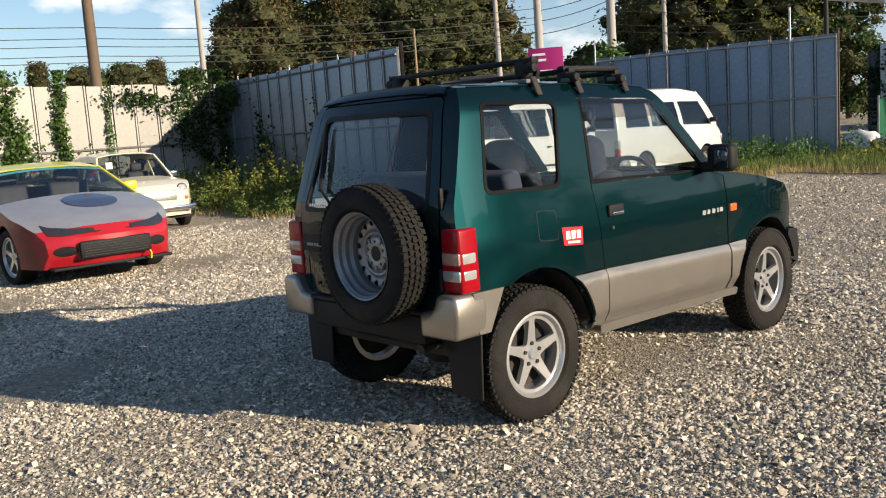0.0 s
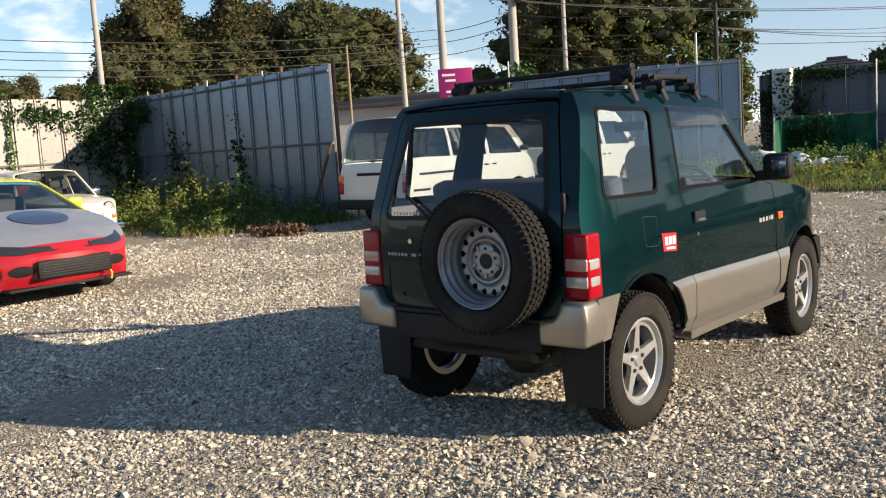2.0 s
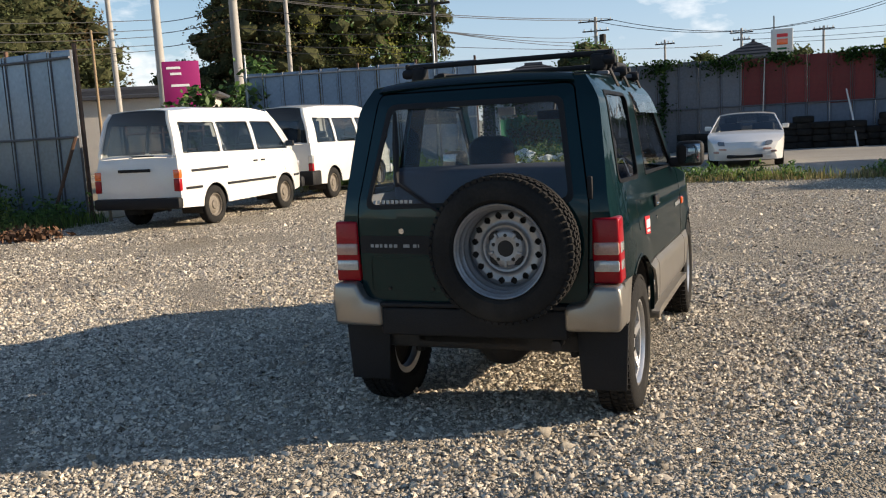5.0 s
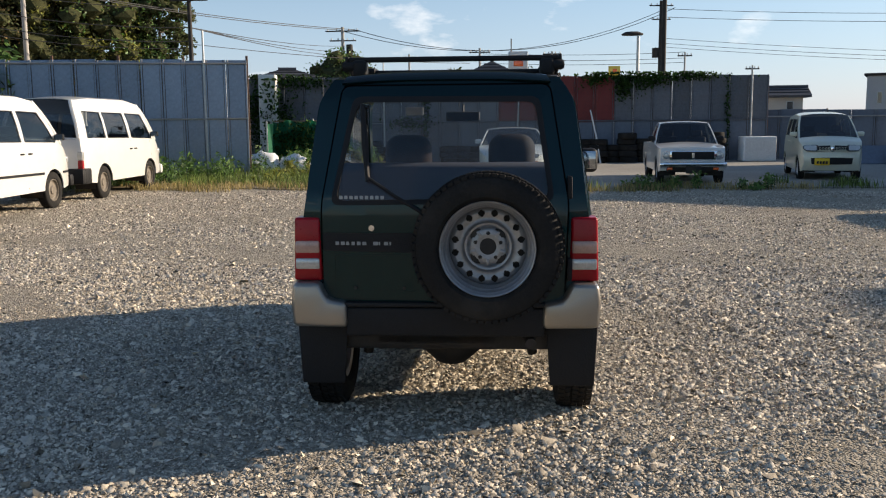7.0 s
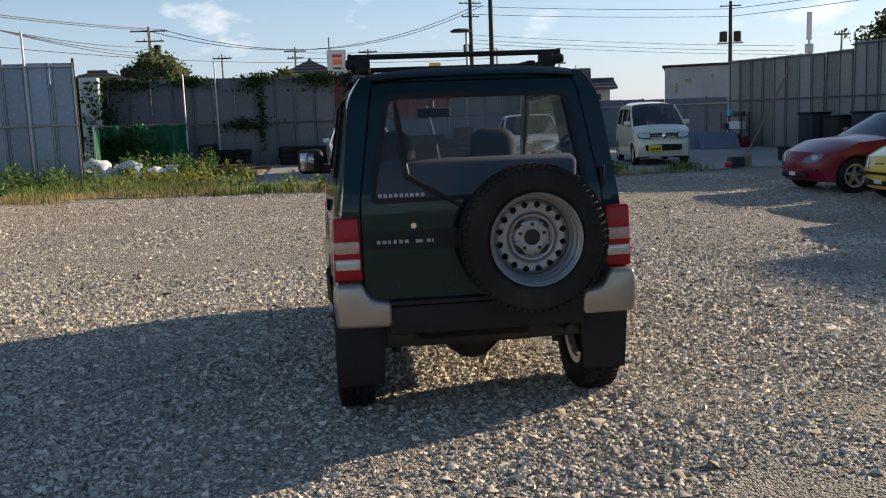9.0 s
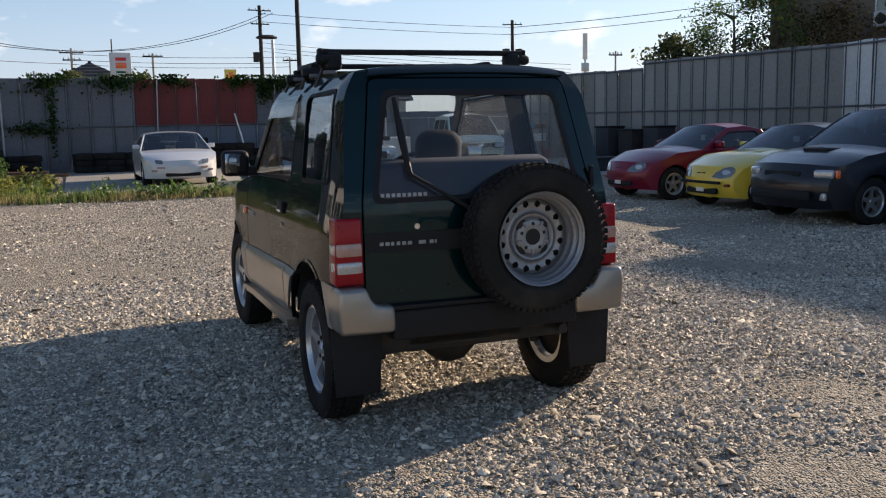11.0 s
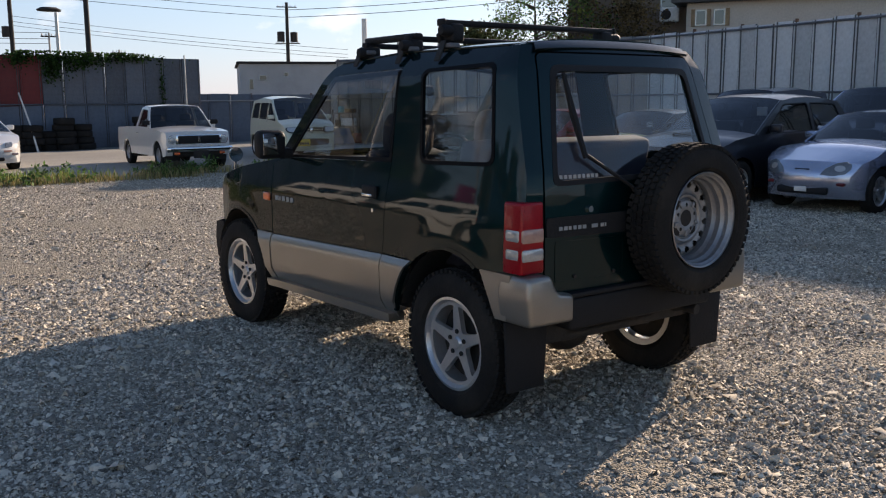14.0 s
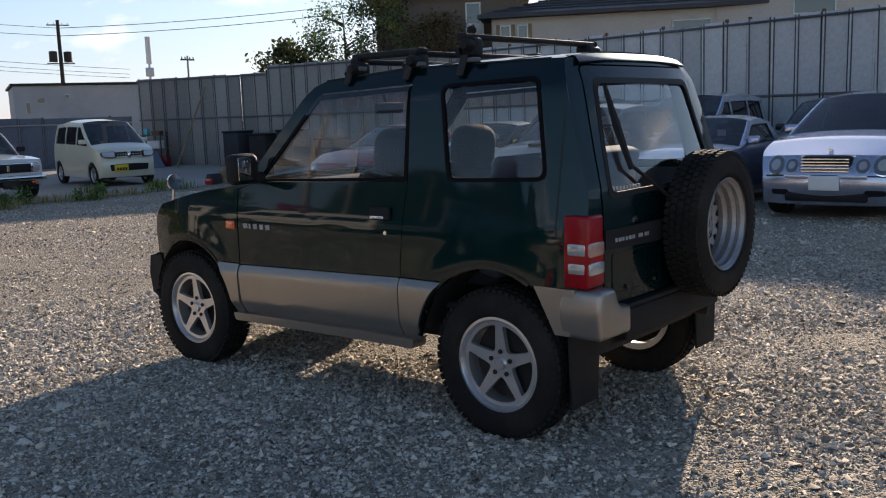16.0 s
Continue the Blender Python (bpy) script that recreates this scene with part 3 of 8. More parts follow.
# ---- ground ----
def ground():
    bm = bmesh.new()
    xs = [-900, -300, -120, -60, -30] + list(np.linspace(-16, 16, 65)) + [30, 60, 120, 300, 900]
    ys = [-900, -300, -120, -60, -25] + list(np.linspace(-12, 14, 53)) + [30, 60, 120, 300, 900]
    vs = [[bm.verts.new((x, y, 0.008 * noise.noise((x * 0.9, y * 0.9, 0)) if abs(x) <= 16 and -12 <= y <= 14 else 0)) for x in xs] for y in ys]
    for a in range(len(ys) - 1):
        for b in range(len(xs) - 1):
            bm.faces.new((vs[a][b], vs[a][b + 1], vs[a + 1][b + 1], vs[a + 1][b]))
    return tagged(finish(bm, "ground", M["gravel"]), "grey crushed gravel parking ground with bare earth patches", "ground", kind="structure")


ground()
rng = np.random.default_rng(5)


def strip(name, outline, z, material, label, thick=0.05):
    bm = fill2d(outline, (), 0.8)
    for v in bm.verts:
        v.co.z = z
    bmesh.ops.recalc_face_normals(bm, faces=bm.faces)
    for f in bm.faces:
        if f.normal.z < 0:
            f.normal_flip()
    thicken(bm, Vector((0, 0, -thick)))
    return tagged(finish(bm, name, material, smooth=False), label, name, kind="structure")


def wavy(a, b, n, amp, seed):
    r = random.Random(seed)
    return [(a[0] + (b[0] - a[0]) * i / n + r.uniform(-amp, amp), a[1] + (b[1] - a[1]) * i / n + r.uniform(-amp, amp)) for i in range(n + 1)]


strip("pavement", wavy((-2.2, 13.0), (14.2, 13.4), 22, 0.10, 3) + [(14.3, 30), (-2.6, 30)], 0.03, M["concrete"], "worn pale concrete yard slab with ragged edge")
strip("verge", wavy((-21, 5.2), (-10.8, 5.0), 12, 0.35, 4) + [(-10.2, 9.0), (-10.6, 30), (-21, 30)], 0.015, M["earth"], "earth verge with weeds along the steel fence")
strip("verge", wavy((-9.4, 13.6), (-2.4, 12.9), 10, 0.25, 8) + [(-2.7, 30), (-10.3, 30)], 0.018, M["earth"], "weedy earth verge beside the yard")


def stones(name, n, box, size, seed, label):
    r = np.random.default_rng(seed)
    x = r.uniform(box[0], box[1], n)
    y = r.uniform(box[2], box[3], n)
    patch = np.sin(x * 1.7 + 1.3 * np.sin(y * 1.1)) + np.sin(y * 1.9 + 1.7 * np.sin(x * 0.8 + 2)) + 0.8 * np.sin(x * 4.1 + y * 3.3) + r.normal(0, 0.5, n)
    keep = patch < (1.75 if size < 0.009 else 1.2)
    x, y = x[keep], y[keep]
    n = len(x)
    s = size * np.exp(r.normal(0, 0.38, n))
    base = np.array([(1, 0, -0.35), (0, 1, -0.35), (-1, 0, -0.35), (0, -1, -0.35), (0.15, 0.1, 1)], float)
    tri = np.array([(0, 1, 4), (1, 2, 4), (2, 3, 4), (3, 0, 4)])
    v = base[None] * r.uniform(0.6, 1.25, (n, 5, 1)) + r.normal(0, 0.2, (n, 5, 3))
    v *= np.array([1, 1, 0.62])
    q = r.normal(size=(n, 4))
    q[:, 1:3] *= 0.22
    q /= np.linalg.norm(q, axis=1, keepdims=True)
    w, a, b, c = q.T
    R = np.stack([1 - 2 * (b * b + c * c), 2 * (a * b - c * w), 2 * (a * c + b * w), 2 * (a * b + c * w), 1 - 2 * (a * a + c * c), 2 * (b * c - a * w),
                  2 * (a * c - b * w), 2 * (b * c + a * w), 1 - 2 * (a * a + b * b)], 1).reshape(n, 3, 3)
    v = np.einsum("nij,nkj->nki", R, v) * s[:, None, None]
    v += np.stack([x, y, s * r.uniform(-0.15, 0.3, n)], 1)[:, None]
    f = (tri[None] + (np.arange(n) * 5)[:, None, None]).reshape(-1, 3)
    return tagged(mesh_np(name, v.reshape(-1, 3), f, M["stone"]), label, "gravel", kind="stuff")


stones("gravel", 300000, (-4.6, 4.6, -4.0, 3.2), 0.0080, 1, "loose angular grey gravel stones round the car")
stones("gravel", 110000, (-4.6, 4.6, -4.0, 3.2), 0.0112, 7, "coarse angular grey gravel stones round the car")
stones("gravel", 130000, (-11, 7.5, 3.2, 12.4), 0.0112, 2, "loose angular grey gravel stones")
stones("gravel", 80000, (-11, -4.6, -4, 3.2), 0.0108, 3, "loose angular grey gravel stones")
stones("gravel", 40000, (4.6, 8.0, -4, 3.2), 0.0108, 4, "loose angular grey gravel stones")
stones("gravel", 2600, (-4.6, 4.6, -4.0, 4.0), 0.0155, 6, "larger pale stones scattered over the gravel")


# ---- steel sheet fences ----
def sheet_mesh(name, w, h, material, ribs=2):
    """One ribbed steel sheet, standing at z 0, facing -y, with folded edges."""
    d = 0.028 if ribs < 3 else 0.045
    prof = [(0, 0.012), (0.012, -d), (0.05, -d), (0.065, 0.0)]
    if ribs > 2:
        prof += [(w / 2 - 0.04, 0), (w / 2 - 0.03, -d * 0.6), (w / 2 + 0.03, -d * 0.6), (w / 2 + 0.04, 0)]
    prof += [(w - 0.065, 0.0), (w - 0.05, -d), (w - 0.012, -d), (w, 0.012)]
    bm = bmesh.new()
    rows = []
    for z in (0, 0.02, h - 0.02, h):
        rows.append([bm.verts.new((x, y + (0.006 if z in (0, h) else 0), z)) for x, y in prof])
    for A, B in zip(rows, rows[1:]):
        for k in range(len(prof) - 1):
            bm.faces.new((A[k], A[k + 1], B[k + 1], B[k]))
    # fold flanks beside the joints take the seam colour as painted rib shadow
    for f in bm.faces:
        f.normal_update()
        cx = f.calc_center_median().x
        f.material_index = 1 if abs(f.normal.x) > 0.3 and min(cx, w - cx) < 0.1 else 0
    thicken(bm, Vector((0, 0.004, 0)))
    me = bpy.data.meshes.new(name)
    bm.to_mesh(me)
    bm.free()
    me.materials.append(material)
    me.materials.append(M["seam"])
    return me


def fence(name, p0, p1, tiers, w, label, seed=0, rails=(), posts=True, post_h=3.1, ribs=2):
    """A fence of sheets from p0 to p1. tiers: (z0, height, materials by fraction). It faces the right-hand side of p0 to p1."""
    r = random.Random(seed)
    a, b = Vector((*p0, 0)), Vector((*p1, 0))
    L = (b - a).length
    ang = math.degrees(math.atan2(b.y - a.y, b.x - a.x))
    root = thing(name, pose(a.x, a.y, 0, 0, 0, ang), label, "fence", kind="structure")
    n = max(1, round(L / w))
    w = L / n
    meshes = {}
    for z0, h, pick in tiers:
        for i in range(n):
            key = pick(i / n * L)
            if (key, h) not in meshes:
                meshes[key, h] = sheet_mesh("panel", w * 0.995, h, M[key], ribs)
            o = new("panel", meshes[key, h])
            o.parent = root
            o.matrix_local = pose(i * w, r.uniform(-0.012, 0.004), z0 + r.uniform(-0.03, 0.012), r.uniform(-0.5, 0.5), r.uniform(-0.25, 0.25), 0)
    for z, y in rails:
        part("rail", tube(bmesh.new(), [(0, y, z), (L, y, z)], 0.024, 6), M["pipe" if seed % 2 else "steel_dark"], root)
    if posts:
        for i in range(0, n + 1, 3):
            o = boxm((i * w, 0.075, post_h / 2), (0.06, 0.06, post_h), 0.006, 1)
            part("post", o, M["rust"], root)
    return root


blue = lambda s: "steel_blue"
fence("wall_west", (-17.42, -13.26), (-19.15, 7.95), [(0, 3.0, lambda s: "steel_pale")], 0.62, "pale sunlit corrugated steel sheet fence overgrown with vines", 1, rails=[(1.45, -0.06)])
fence("wall_north_west", (-19.0, 7.93), (-10.27, 7.08), [(0, 3.0, blue)], 0.6, "tall blue-grey ribbed steel sheet fence with pipe rails", 2, rails=[(1.5, -0.055), (2.86, -0.055)])
fence("wall_north", (-12.9, 16.2), (-6.72, 17.72), [(0, 3.0, blue)], 0.53, "free-standing blue-grey ribbed steel sheet fence", 3, rails=[(1.5, -0.055), (2.9, -0.055)])


def c_upper(s):
    x = -8.6 + s * 0.995 + 0.3
    return "steel_red" if -0.38 < x < 0.72 or 1.08 < x < 3.62 else "steel_dark"


fence("wall_back", (-8.6, 23.65), (8.35, 25.35), [(0, 1.36, lambda s: "steel_low" if s > 8.2 else "steel_dark"), (1.34, 1.47, c_upper)], 0.62, "two-tier rusty dark steel sheet fence with red sheets and creepers", 4, rails=[(1.36, -0.055)], post_h=2.75)
fence("wall_low", (8.2, 26.2), (13.4, 25.6), [(0, 1.68, lambda s: "steel_low")], 0.7, "low blue-grey steel sheet fence at the yard end", 5, rails=[(1.45, -0.05)], post_h=1.7)
for k, (a, b) in enumerate((((12.6, 23.7), (14.1, 18.9)), ((14.1, 18.9), (15.2, 12.0)), ((15.2, 12.0), (14.2, 4.0)), ((14.2, 4.0), (13.1, -3.0)), ((13.1, -3.0), (11.6, -16.0)))):
    fence("wall_east_%d" % (k + 1), a, b, [(0, 2.8 if k == 0 else 3.0, (lambda s: "steel_east") if k < 2 else (lambda s: "steel_light"))], 0.5, "tall grey steel sheet fence behind the parked cars", 6 + 2 * k, rails=[(1.5, -0.06), (2.74 if k == 0 else 2.92, -0.06)], post_h=2.82 if k == 0 else 3.05)


# ---- wheels ----
def tyre_bm(R, r, w, lugs=0, n=44):
    """A tyre about the x axis, from rim radius r to R, with tread blocks."""
    h = w / 2
    k = R - r
    prof = [(r, -h * 0.72), (r + k * 0.18, -h * 0.96), (r + k * 0.5, -h), (r + k * 0.82, -h * 0.93), (R - 0.008, -h * 0.8), (R, -h * 0.62),
            (R, -h * 0.2), (R, h * 0.2), (R, h * 0.62), (R - 0.008, h * 0.8), (r + k * 0.82, h * 0.93), (r + k * 0.5, h), (r + k * 0.18, h * 0.96), (r, h * 0.72), (r - 0.012, h * 0.5), (r - 0.012, -h * 0.5)]
    bm = lathe(bmesh.new(), prof, n, "X", closed=True)
    return tread_blocks(bm, R, h, lugs) if lugs else bm


def tread_blocks(bm, R, h, lugs):
    for i in range(lugs):
        for row, (x, wd, ph) in enumerate(((-0.72, 0.30, 0.0), (-0.36, 0.26, 0.5), (0.0, 0.26, 0.0), (0.36, 0.26, 0.5), (0.72, 0.30, 0.0))):
            a = 2 * math.pi * (i + ph) / lugs
            arc_len = 2 * math.pi * R / lugs * 0.72
            z = R + (0.003 if abs(x) < 0.5 else -0.003)
            rot = Matrix.Rotation(-a, 3, "X") @ Matrix.Rotation(0.22 if row % 2 else -0.18, 3, "Z")
            c = Matrix.Rotation(-a, 3, "X") @ Vector((x * h, 0, z))
            rr = bmesh.ops.create_cube(bm, size=1)
            bmesh.ops.scale(bm, vec=(wd * h, arc_len, 0.014), verts=rr["verts"])
            bmesh.ops.transform(bm, matrix=rot.to_4x4(), verts=rr["verts"])
            bmesh.ops.translate(bm, vec=c, verts=rr["verts"])
    return bm


def spoke_rim_bm(r, w, spokes=5, dish=0.02, hub=0.036):
    """An alloy rim: barrel, lip and a spoked face towards +x."""
    h = w / 2
    bm = lathe(bmesh.new(), [(r + 0.006, h * 0.74), (r + 0.008, h * 0.80), (r - 0.004, h * 0.82), (r - 0.014, h * 0.66), (r - 0.02, h * 0.3), (r - 0.03, -h * 0.7), (r, -h * 0.75)], 40, "X")
    outer = [(math.cos(2 * math.pi * k / 40) * (r - 0.006), math.sin(2 * math.pi * k / 40) * (r - 0.006)) for k in range(40)]
    holes = []
    for s in range(spokes):
        a0 = 2 * math.pi * s / spokes + math.pi / 2
        half = math.pi / spokes
        r1, r0 = r - 0.030, hub + 0.022
        e1, e0 = half - 0.016 / r1 * 1.1, half - 0.021 / r0
        pts = [(r1, -e1), (r1, -e1 * 0.5), (r1, 0), (r1, e1 * 0.5), (r1, e1), (r0 * 1.25, e0 * 0.9), (r0, 0), (r0 * 1.25, -e0 * 0.9)]
        poly = [(q * math.cos(a0 + half + t), q * math.sin(a0 + half + t)) for q, t in pts]
        holes.append(round_poly(poly, 0.012, 2))
    fb = fill2d(outer, holes)
    bm2 = mapped(fb, lambda a, b: (h * 0.62 - dish * (1 - math.hypot(a, b) / r) ** 1.0, a, b), 0.024, (1, 0, 0))
    me = bpy.data.meshes.new("tmp")
    bm2.to_mesh(me)
    bm2.free()
    bm.from_mesh(me)
    bpy.data.meshes.remove(me)
    return bm


def pierced_disc(r0, r1, step, n, holes, depth):
    """A stamped steel disc about the y axis; holes: (radius of the circle, count, hole radius, phase)."""
    centres = [(c * math.cos(2 * math.pi * (i + ph) / k), c * math.sin(2 * math.pi * (i + ph) / k), h) for c, k, h, ph in holes for i in range(k)]
    bm = bmesh.new()
    radii = [r0 + (r1 - r0) * i / round((r1 - r0) / step) for i in range(round((r1 - r0) / step) + 1)]
    grid = [[bm.verts.new((r * math.cos(2 * math.pi * k / n), depth(r), r * math.sin(2 * math.pi * k / n))) for k in range(n)] for r in radii]
    for A, B in zip(grid, grid[1:]):
        for k in range(n):
            quad = (A[k], A[(k + 1) % n], B[(k + 1) % n], B[k])
            x, z = sum(v.co.x for v in quad) / 4, sum(v.co.z for v in quad) / 4
            if all((x - a) ** 2 + (z - b) ** 2 > h * h for a, b, h in centres):
                bm.faces.new(quad)
    bmesh.ops.delete(bm, geom=[v for v in bm.verts if not v.link_faces], context="VERTS")
    bm.normal_update()
    if sum(f.normal.y for f in bm.faces) > 0:
        bmesh.ops.reverse_faces(bm, faces=bm.faces)
    return thicken(bm, Vector((0, 0.004, 0)))


def cap_bm(r, x, depth, n=20):
    return lathe(bmesh.new(), [(0.0005, x + depth), (r * 0.7, x + depth), (r, x + depth * 0.4), (r, x - 0.02)], n, "X")


class Wheels:
    """Wheel meshes that the cars share."""
    made = {}

    @classmethod
    def get(cls, key, R, r, w, kind, lugs=0):
        if key not in cls.made:
            def me(bm, material, name):
                o = finish(bm, name, material)
                data = o.data
                bpy.data.objects.remove(o)
                return data
            t = me(tyre_bm(R, r, w, lugs), M["rubber"], "tyre")
            if kind == "steel":
                d = [(r + 0.004, w * 0.4), (r - 0.006, w * 0.41), (r - 0.016, w * 0.3), (r - 0.02, w * 0.22), (r * 0.78, w * 0.15), (r * 0.6, w * 0.26), (r * 0.42, w * 0.25), (r * 0.36, w * 0.36), (0.0005, w * 0.37)]
                f = me(lathe(bmesh.new(), d, 36, "X"), M["rusty_wheel" if key.startswith("van") else "steel_wheel"], "rim")
            else:
                f = me(spoke_rim_bm(r, w, int(kind), 0.02), M["alloy"], "rim")
            b = me(lathe(bmesh.new(), [(0.0005, -0.01), (r * 0.82, -0.01), (r * 0.82, -0.03)], 24, "X"), M["dark_metal"], "brake_drum")
            c = me(cap_bm(0.030, w * 0.20, 0.016), M["alloy"], "hub_cap")
            n = me(tube(bmesh.new(), [(w * 0.20, 0, 0), (w * 0.20 + 0.014, 0, 0)], 0.0105, 6), M["dark_metal"], "wheel_nut")
            cls.made[key] = (t, f, b, c, n, kind)
        return cls.made[key]


def add_wheel(car, x, y, R, r, w, kind, key, lugs=0, steer=0.0, label=""):
    t, f, b, c, n, k = Wheels.get(key, R, r, w, kind, lugs)
    wheel = new("wheel", f)
    wheel.parent = car
    wheel.matrix_local = pose(x, y, R - 0.006, 0, 0, (0 if x > 0 else 180) + steer)
    if label:
        wheel["label"] = label
    for name, me in (("tyre", t), ("brake_drum", b)) + ((("hub_cap", c),) if k != "steel" else ()):
        o = new(name, me)
        o.parent = wheel
    if key == "offroader":
        if "tread" not in Wheels.made:
            o = finish(tread_blocks(bmesh.new(), R, w / 2, 60), "tyre_tread", M["rubber"])
            Wheels.made["tread"] = o.data
            bpy.data.objects.remove(o)
        tagged(new("tyre_tread", Wheels.made["tread"]), kind="stuff").parent = wheel
        for i in range(5):
            a = 2 * math.pi * (i + 0.25) / 5
            o = new("wheel_nut", n)
            o.parent = wheel
            o.matrix_local = pose(0, 0.052 * math.cos(a), 0.052 * math.sin(a))
    return wheel


def prism_xz(poly, y0, y1, bevel=0.0):
    """A solid with outline (x, z) between y0 and y1."""
    bm = bmesh.new()
    a = [bm.verts.new((x, y0, z)) for x, z in poly]
    b = [bm.verts.new((x, y1, z)) for x, z in poly]
    n = len(poly)
    bm.faces.new(a)
    bm.faces.new(b[::-1])
    for i in range(n):
        bm.faces.new((a[i], b[i], b[(i + 1) % n], a[(i + 1) % n]))
    bmesh.ops.recalc_face_normals(bm, faces=bm.faces)
    if bevel:
        bmesh.ops.bevel(bm, geom=bm.edges[:], offset=bevel, segments=3, affect="EDGES", profile=0.5)
    return bm


def mirrored(bm):
    for v in bm.verts:
        v.co.x = -v.co.x
    bmesh.ops.reverse_faces(bm, faces=bm.faces)
    return bm


# ---- the small off-roader ----
def offroader():
    car = thing("off_roader", pose(0.003, 0, 0, 0, 0, 0.8), "dark green and silver two-door off-roader with roof rack on gravel", "car")
    G, S, K = M["paint_green"], M["paint_silver"], M["black_plastic"]

    def W(y, z):
        if z < 0.62:
            x = 0.686 - 0.034 * ((z - 0.62) / 0.45) ** 2
        elif z < 1.07:
            x = 0.686 - 0.012 * (z - 0.62) - 0.15 * 0.015 * math.log(1 + math.exp((z - 0.88) / 0.015))
        else:
            x = 0.652 - 0.16 * (z - 1.07) - 1.2 * max(0, z - 1.46) ** 1.5
        if y > 0.95:
            x -= 0.10 * ((y - 0.95) / 0.6) ** 2
        if y < -1.25:
            x -= 0.030 * ((-1.25 - y) / 0.28) ** 2
        if z < 1.05:
            for cy, cz, r in ((-1.08, 0.335, 0.405), (1.07, 0.325, 0.40)):
                u = 1 - min(1, max(0, (math.hypot(y - cy, z - cz) - r) / 0.15))
                x += 0.008 * u * u * (3 - 2 * u) * min(1.0, max(0.0, (y + 1.47) / 0.10))
        return x

    def yedge(z):
        return float(np.interp(z, [0.4, 0.6, 1.0, 1.07, 1.2, 1.5, 1.585], [-1.53, -1.535, -1.535, -1.525, -1.485, -1.40, -1.36]))

    def Y(x, z, off=0.0):
        e = yedge(z)
        w = W(e, z)
        return e - 0.04 * (1 - min(1, abs(x / w)) ** 3) - off

    # flanks
    quarter = ([(-0.575, 0.652), (-0.83, 0.655)] + arc(-1.08, 0.335, 0.405, 52, 121, 14) + [(-1.40, 0.682), (-1.536, 0.682), (-1.535, 1.0), (-1.525, 1.07), (-1.485, 1.2), (-1.40, 1.5), (-1.36, 1.585),
               (-1.0, 1.592), (-0.5, 1.59), (0.0, 1.558), (0.075, 1.53), (0.30, 1.305), (0.535, 1.07), (0.455, 1.062), (0.25, 1.26), (0.015, 1.495), (-0.59, 1.515), (-0.612, 1.085)])
    win = [(-1.355, 1.10), (-0.84, 1.085), (-0.765, 1.505), (-1.285, 1.52)]
    frame_out = round_poly(win, 0.05)
    glass_in = round_poly(grow(win, -0.024), 0.04)
    dwin = [(-0.598, 1.092), (0.425, 1.068), (0.02, 1.478), (-0.582, 1.498)]
    fender = ([(0.607, 0.622), (0.80, 0.62)] + arc(1.07, 0.325, 0.40, 132, 36, 14) + [(1.50, 0.56), (1.535, 0.74), (1.50, 0.835), (1.40, 0.905), (1.02, 0.982), (0.62, 1.04), (0.535, 1.066), (0.46, 1.058), (0.613, 1.02)])
    door = [(-0.570, 0.650), (0.60, 0.617), (0.606, 1.018), (0.452, 1.058), (-0.606, 1.082)]
    def clad(y, z):
        """The cladding stands proud, with a chamfer along its top and an undercut at the foot."""
        d = 0.6294 - 0.02906 * y - z
        return W(y, z) + 0.002 + 0.020 * min(1, max(0, d) / 0.035) - 0.03 * max(0, (0.425 - 0.018 * y - z) / 0.06)

    for s in (1, -1):
        part("quarter_panel", side_panel(quarter, [round_poly(grow(win, -0.01), 0.05)], W, s, 0, 0.03, 0.02), G, car)
        part("fender", side_panel(fender, [], W, s, 0, 0.03, 0.02), G, car)
        d = part("door", side_panel(door, [], W, s, -0.001, 0.03, 0.03), G, car)
        part("door_cladding", side_panel(round_poly([(-0.568, 0.366), (0.585, 0.345), (0.600, 0.612), (-0.570, 0.646)], 0.012, 2), [], clad, s, 0.0, 0.03, 0.014), S, d, "champagne silver door cladding")
        part("door_glass", side_panel(dwin, [], W, s, -0.012, 0.15), M["glass"], d, "clear door window")
        part("window_seal", side_panel(grow(dwin, 0.012), [grow(dwin, -0.016)], W, s, 0.001, 0.15, 0.012), M["window_rubber"], d)
        part("rain_visor", side_panel([(-0.575, 1.405), (0.085, 1.395), (0.0, 1.492), (-0.585, 1.512)], [], lambda y, z: W(y, z) + 0.012 + (1.5 - z) * 0.12, s, 0, 0.1), M["visor"], d, "smoked brown rain visor")
        h = part("door_handle", mirror_if(boxm((0.680, -0.458, 0.935), (0.02, 0.125, 0.062), 0.018, 3), s), K, d)
        part("handle_pull", mirror_if(boxm((0.688, -0.445, 0.918), (0.012, 0.09, 0.016), 0.005, 2), s), M["chrome"], h)
        part("door_lock", mirror_if(tube(bmesh.new(), [(0.67, -0.49, 0.848), (0.688, -0.49, 0.848)], 0.010, 12), s), M["chrome"], d)
        part("quarter_window", side_panel(glass_in, [], W, s, -0.006, 0.15), M["glass"], car, "clear rear quarter window")
        part("quarter_window_frame", side_panel(frame_out, [glass_in], W, s, 0.003, 0.12, 0.012), M["window_rubber"], car, "black rubber window frame")
        quarter_clad = [(-0.577, 0.366), (-0.573, 0.645), (-0.822, 0.648)] + arc(-1.08, 0.335, 0.405, 50, 3, 8)
        part("quarter_cladding", side_panel(quarter_clad, [], clad, s, -0.001, 0.03, 0.012), S, car)
        fend_clad = [(0.606, 0.352), (0.676, 0.33)] + arc(1.07, 0.325, 0.40, 178, 133, 8) + [(0.612, 0.614)]
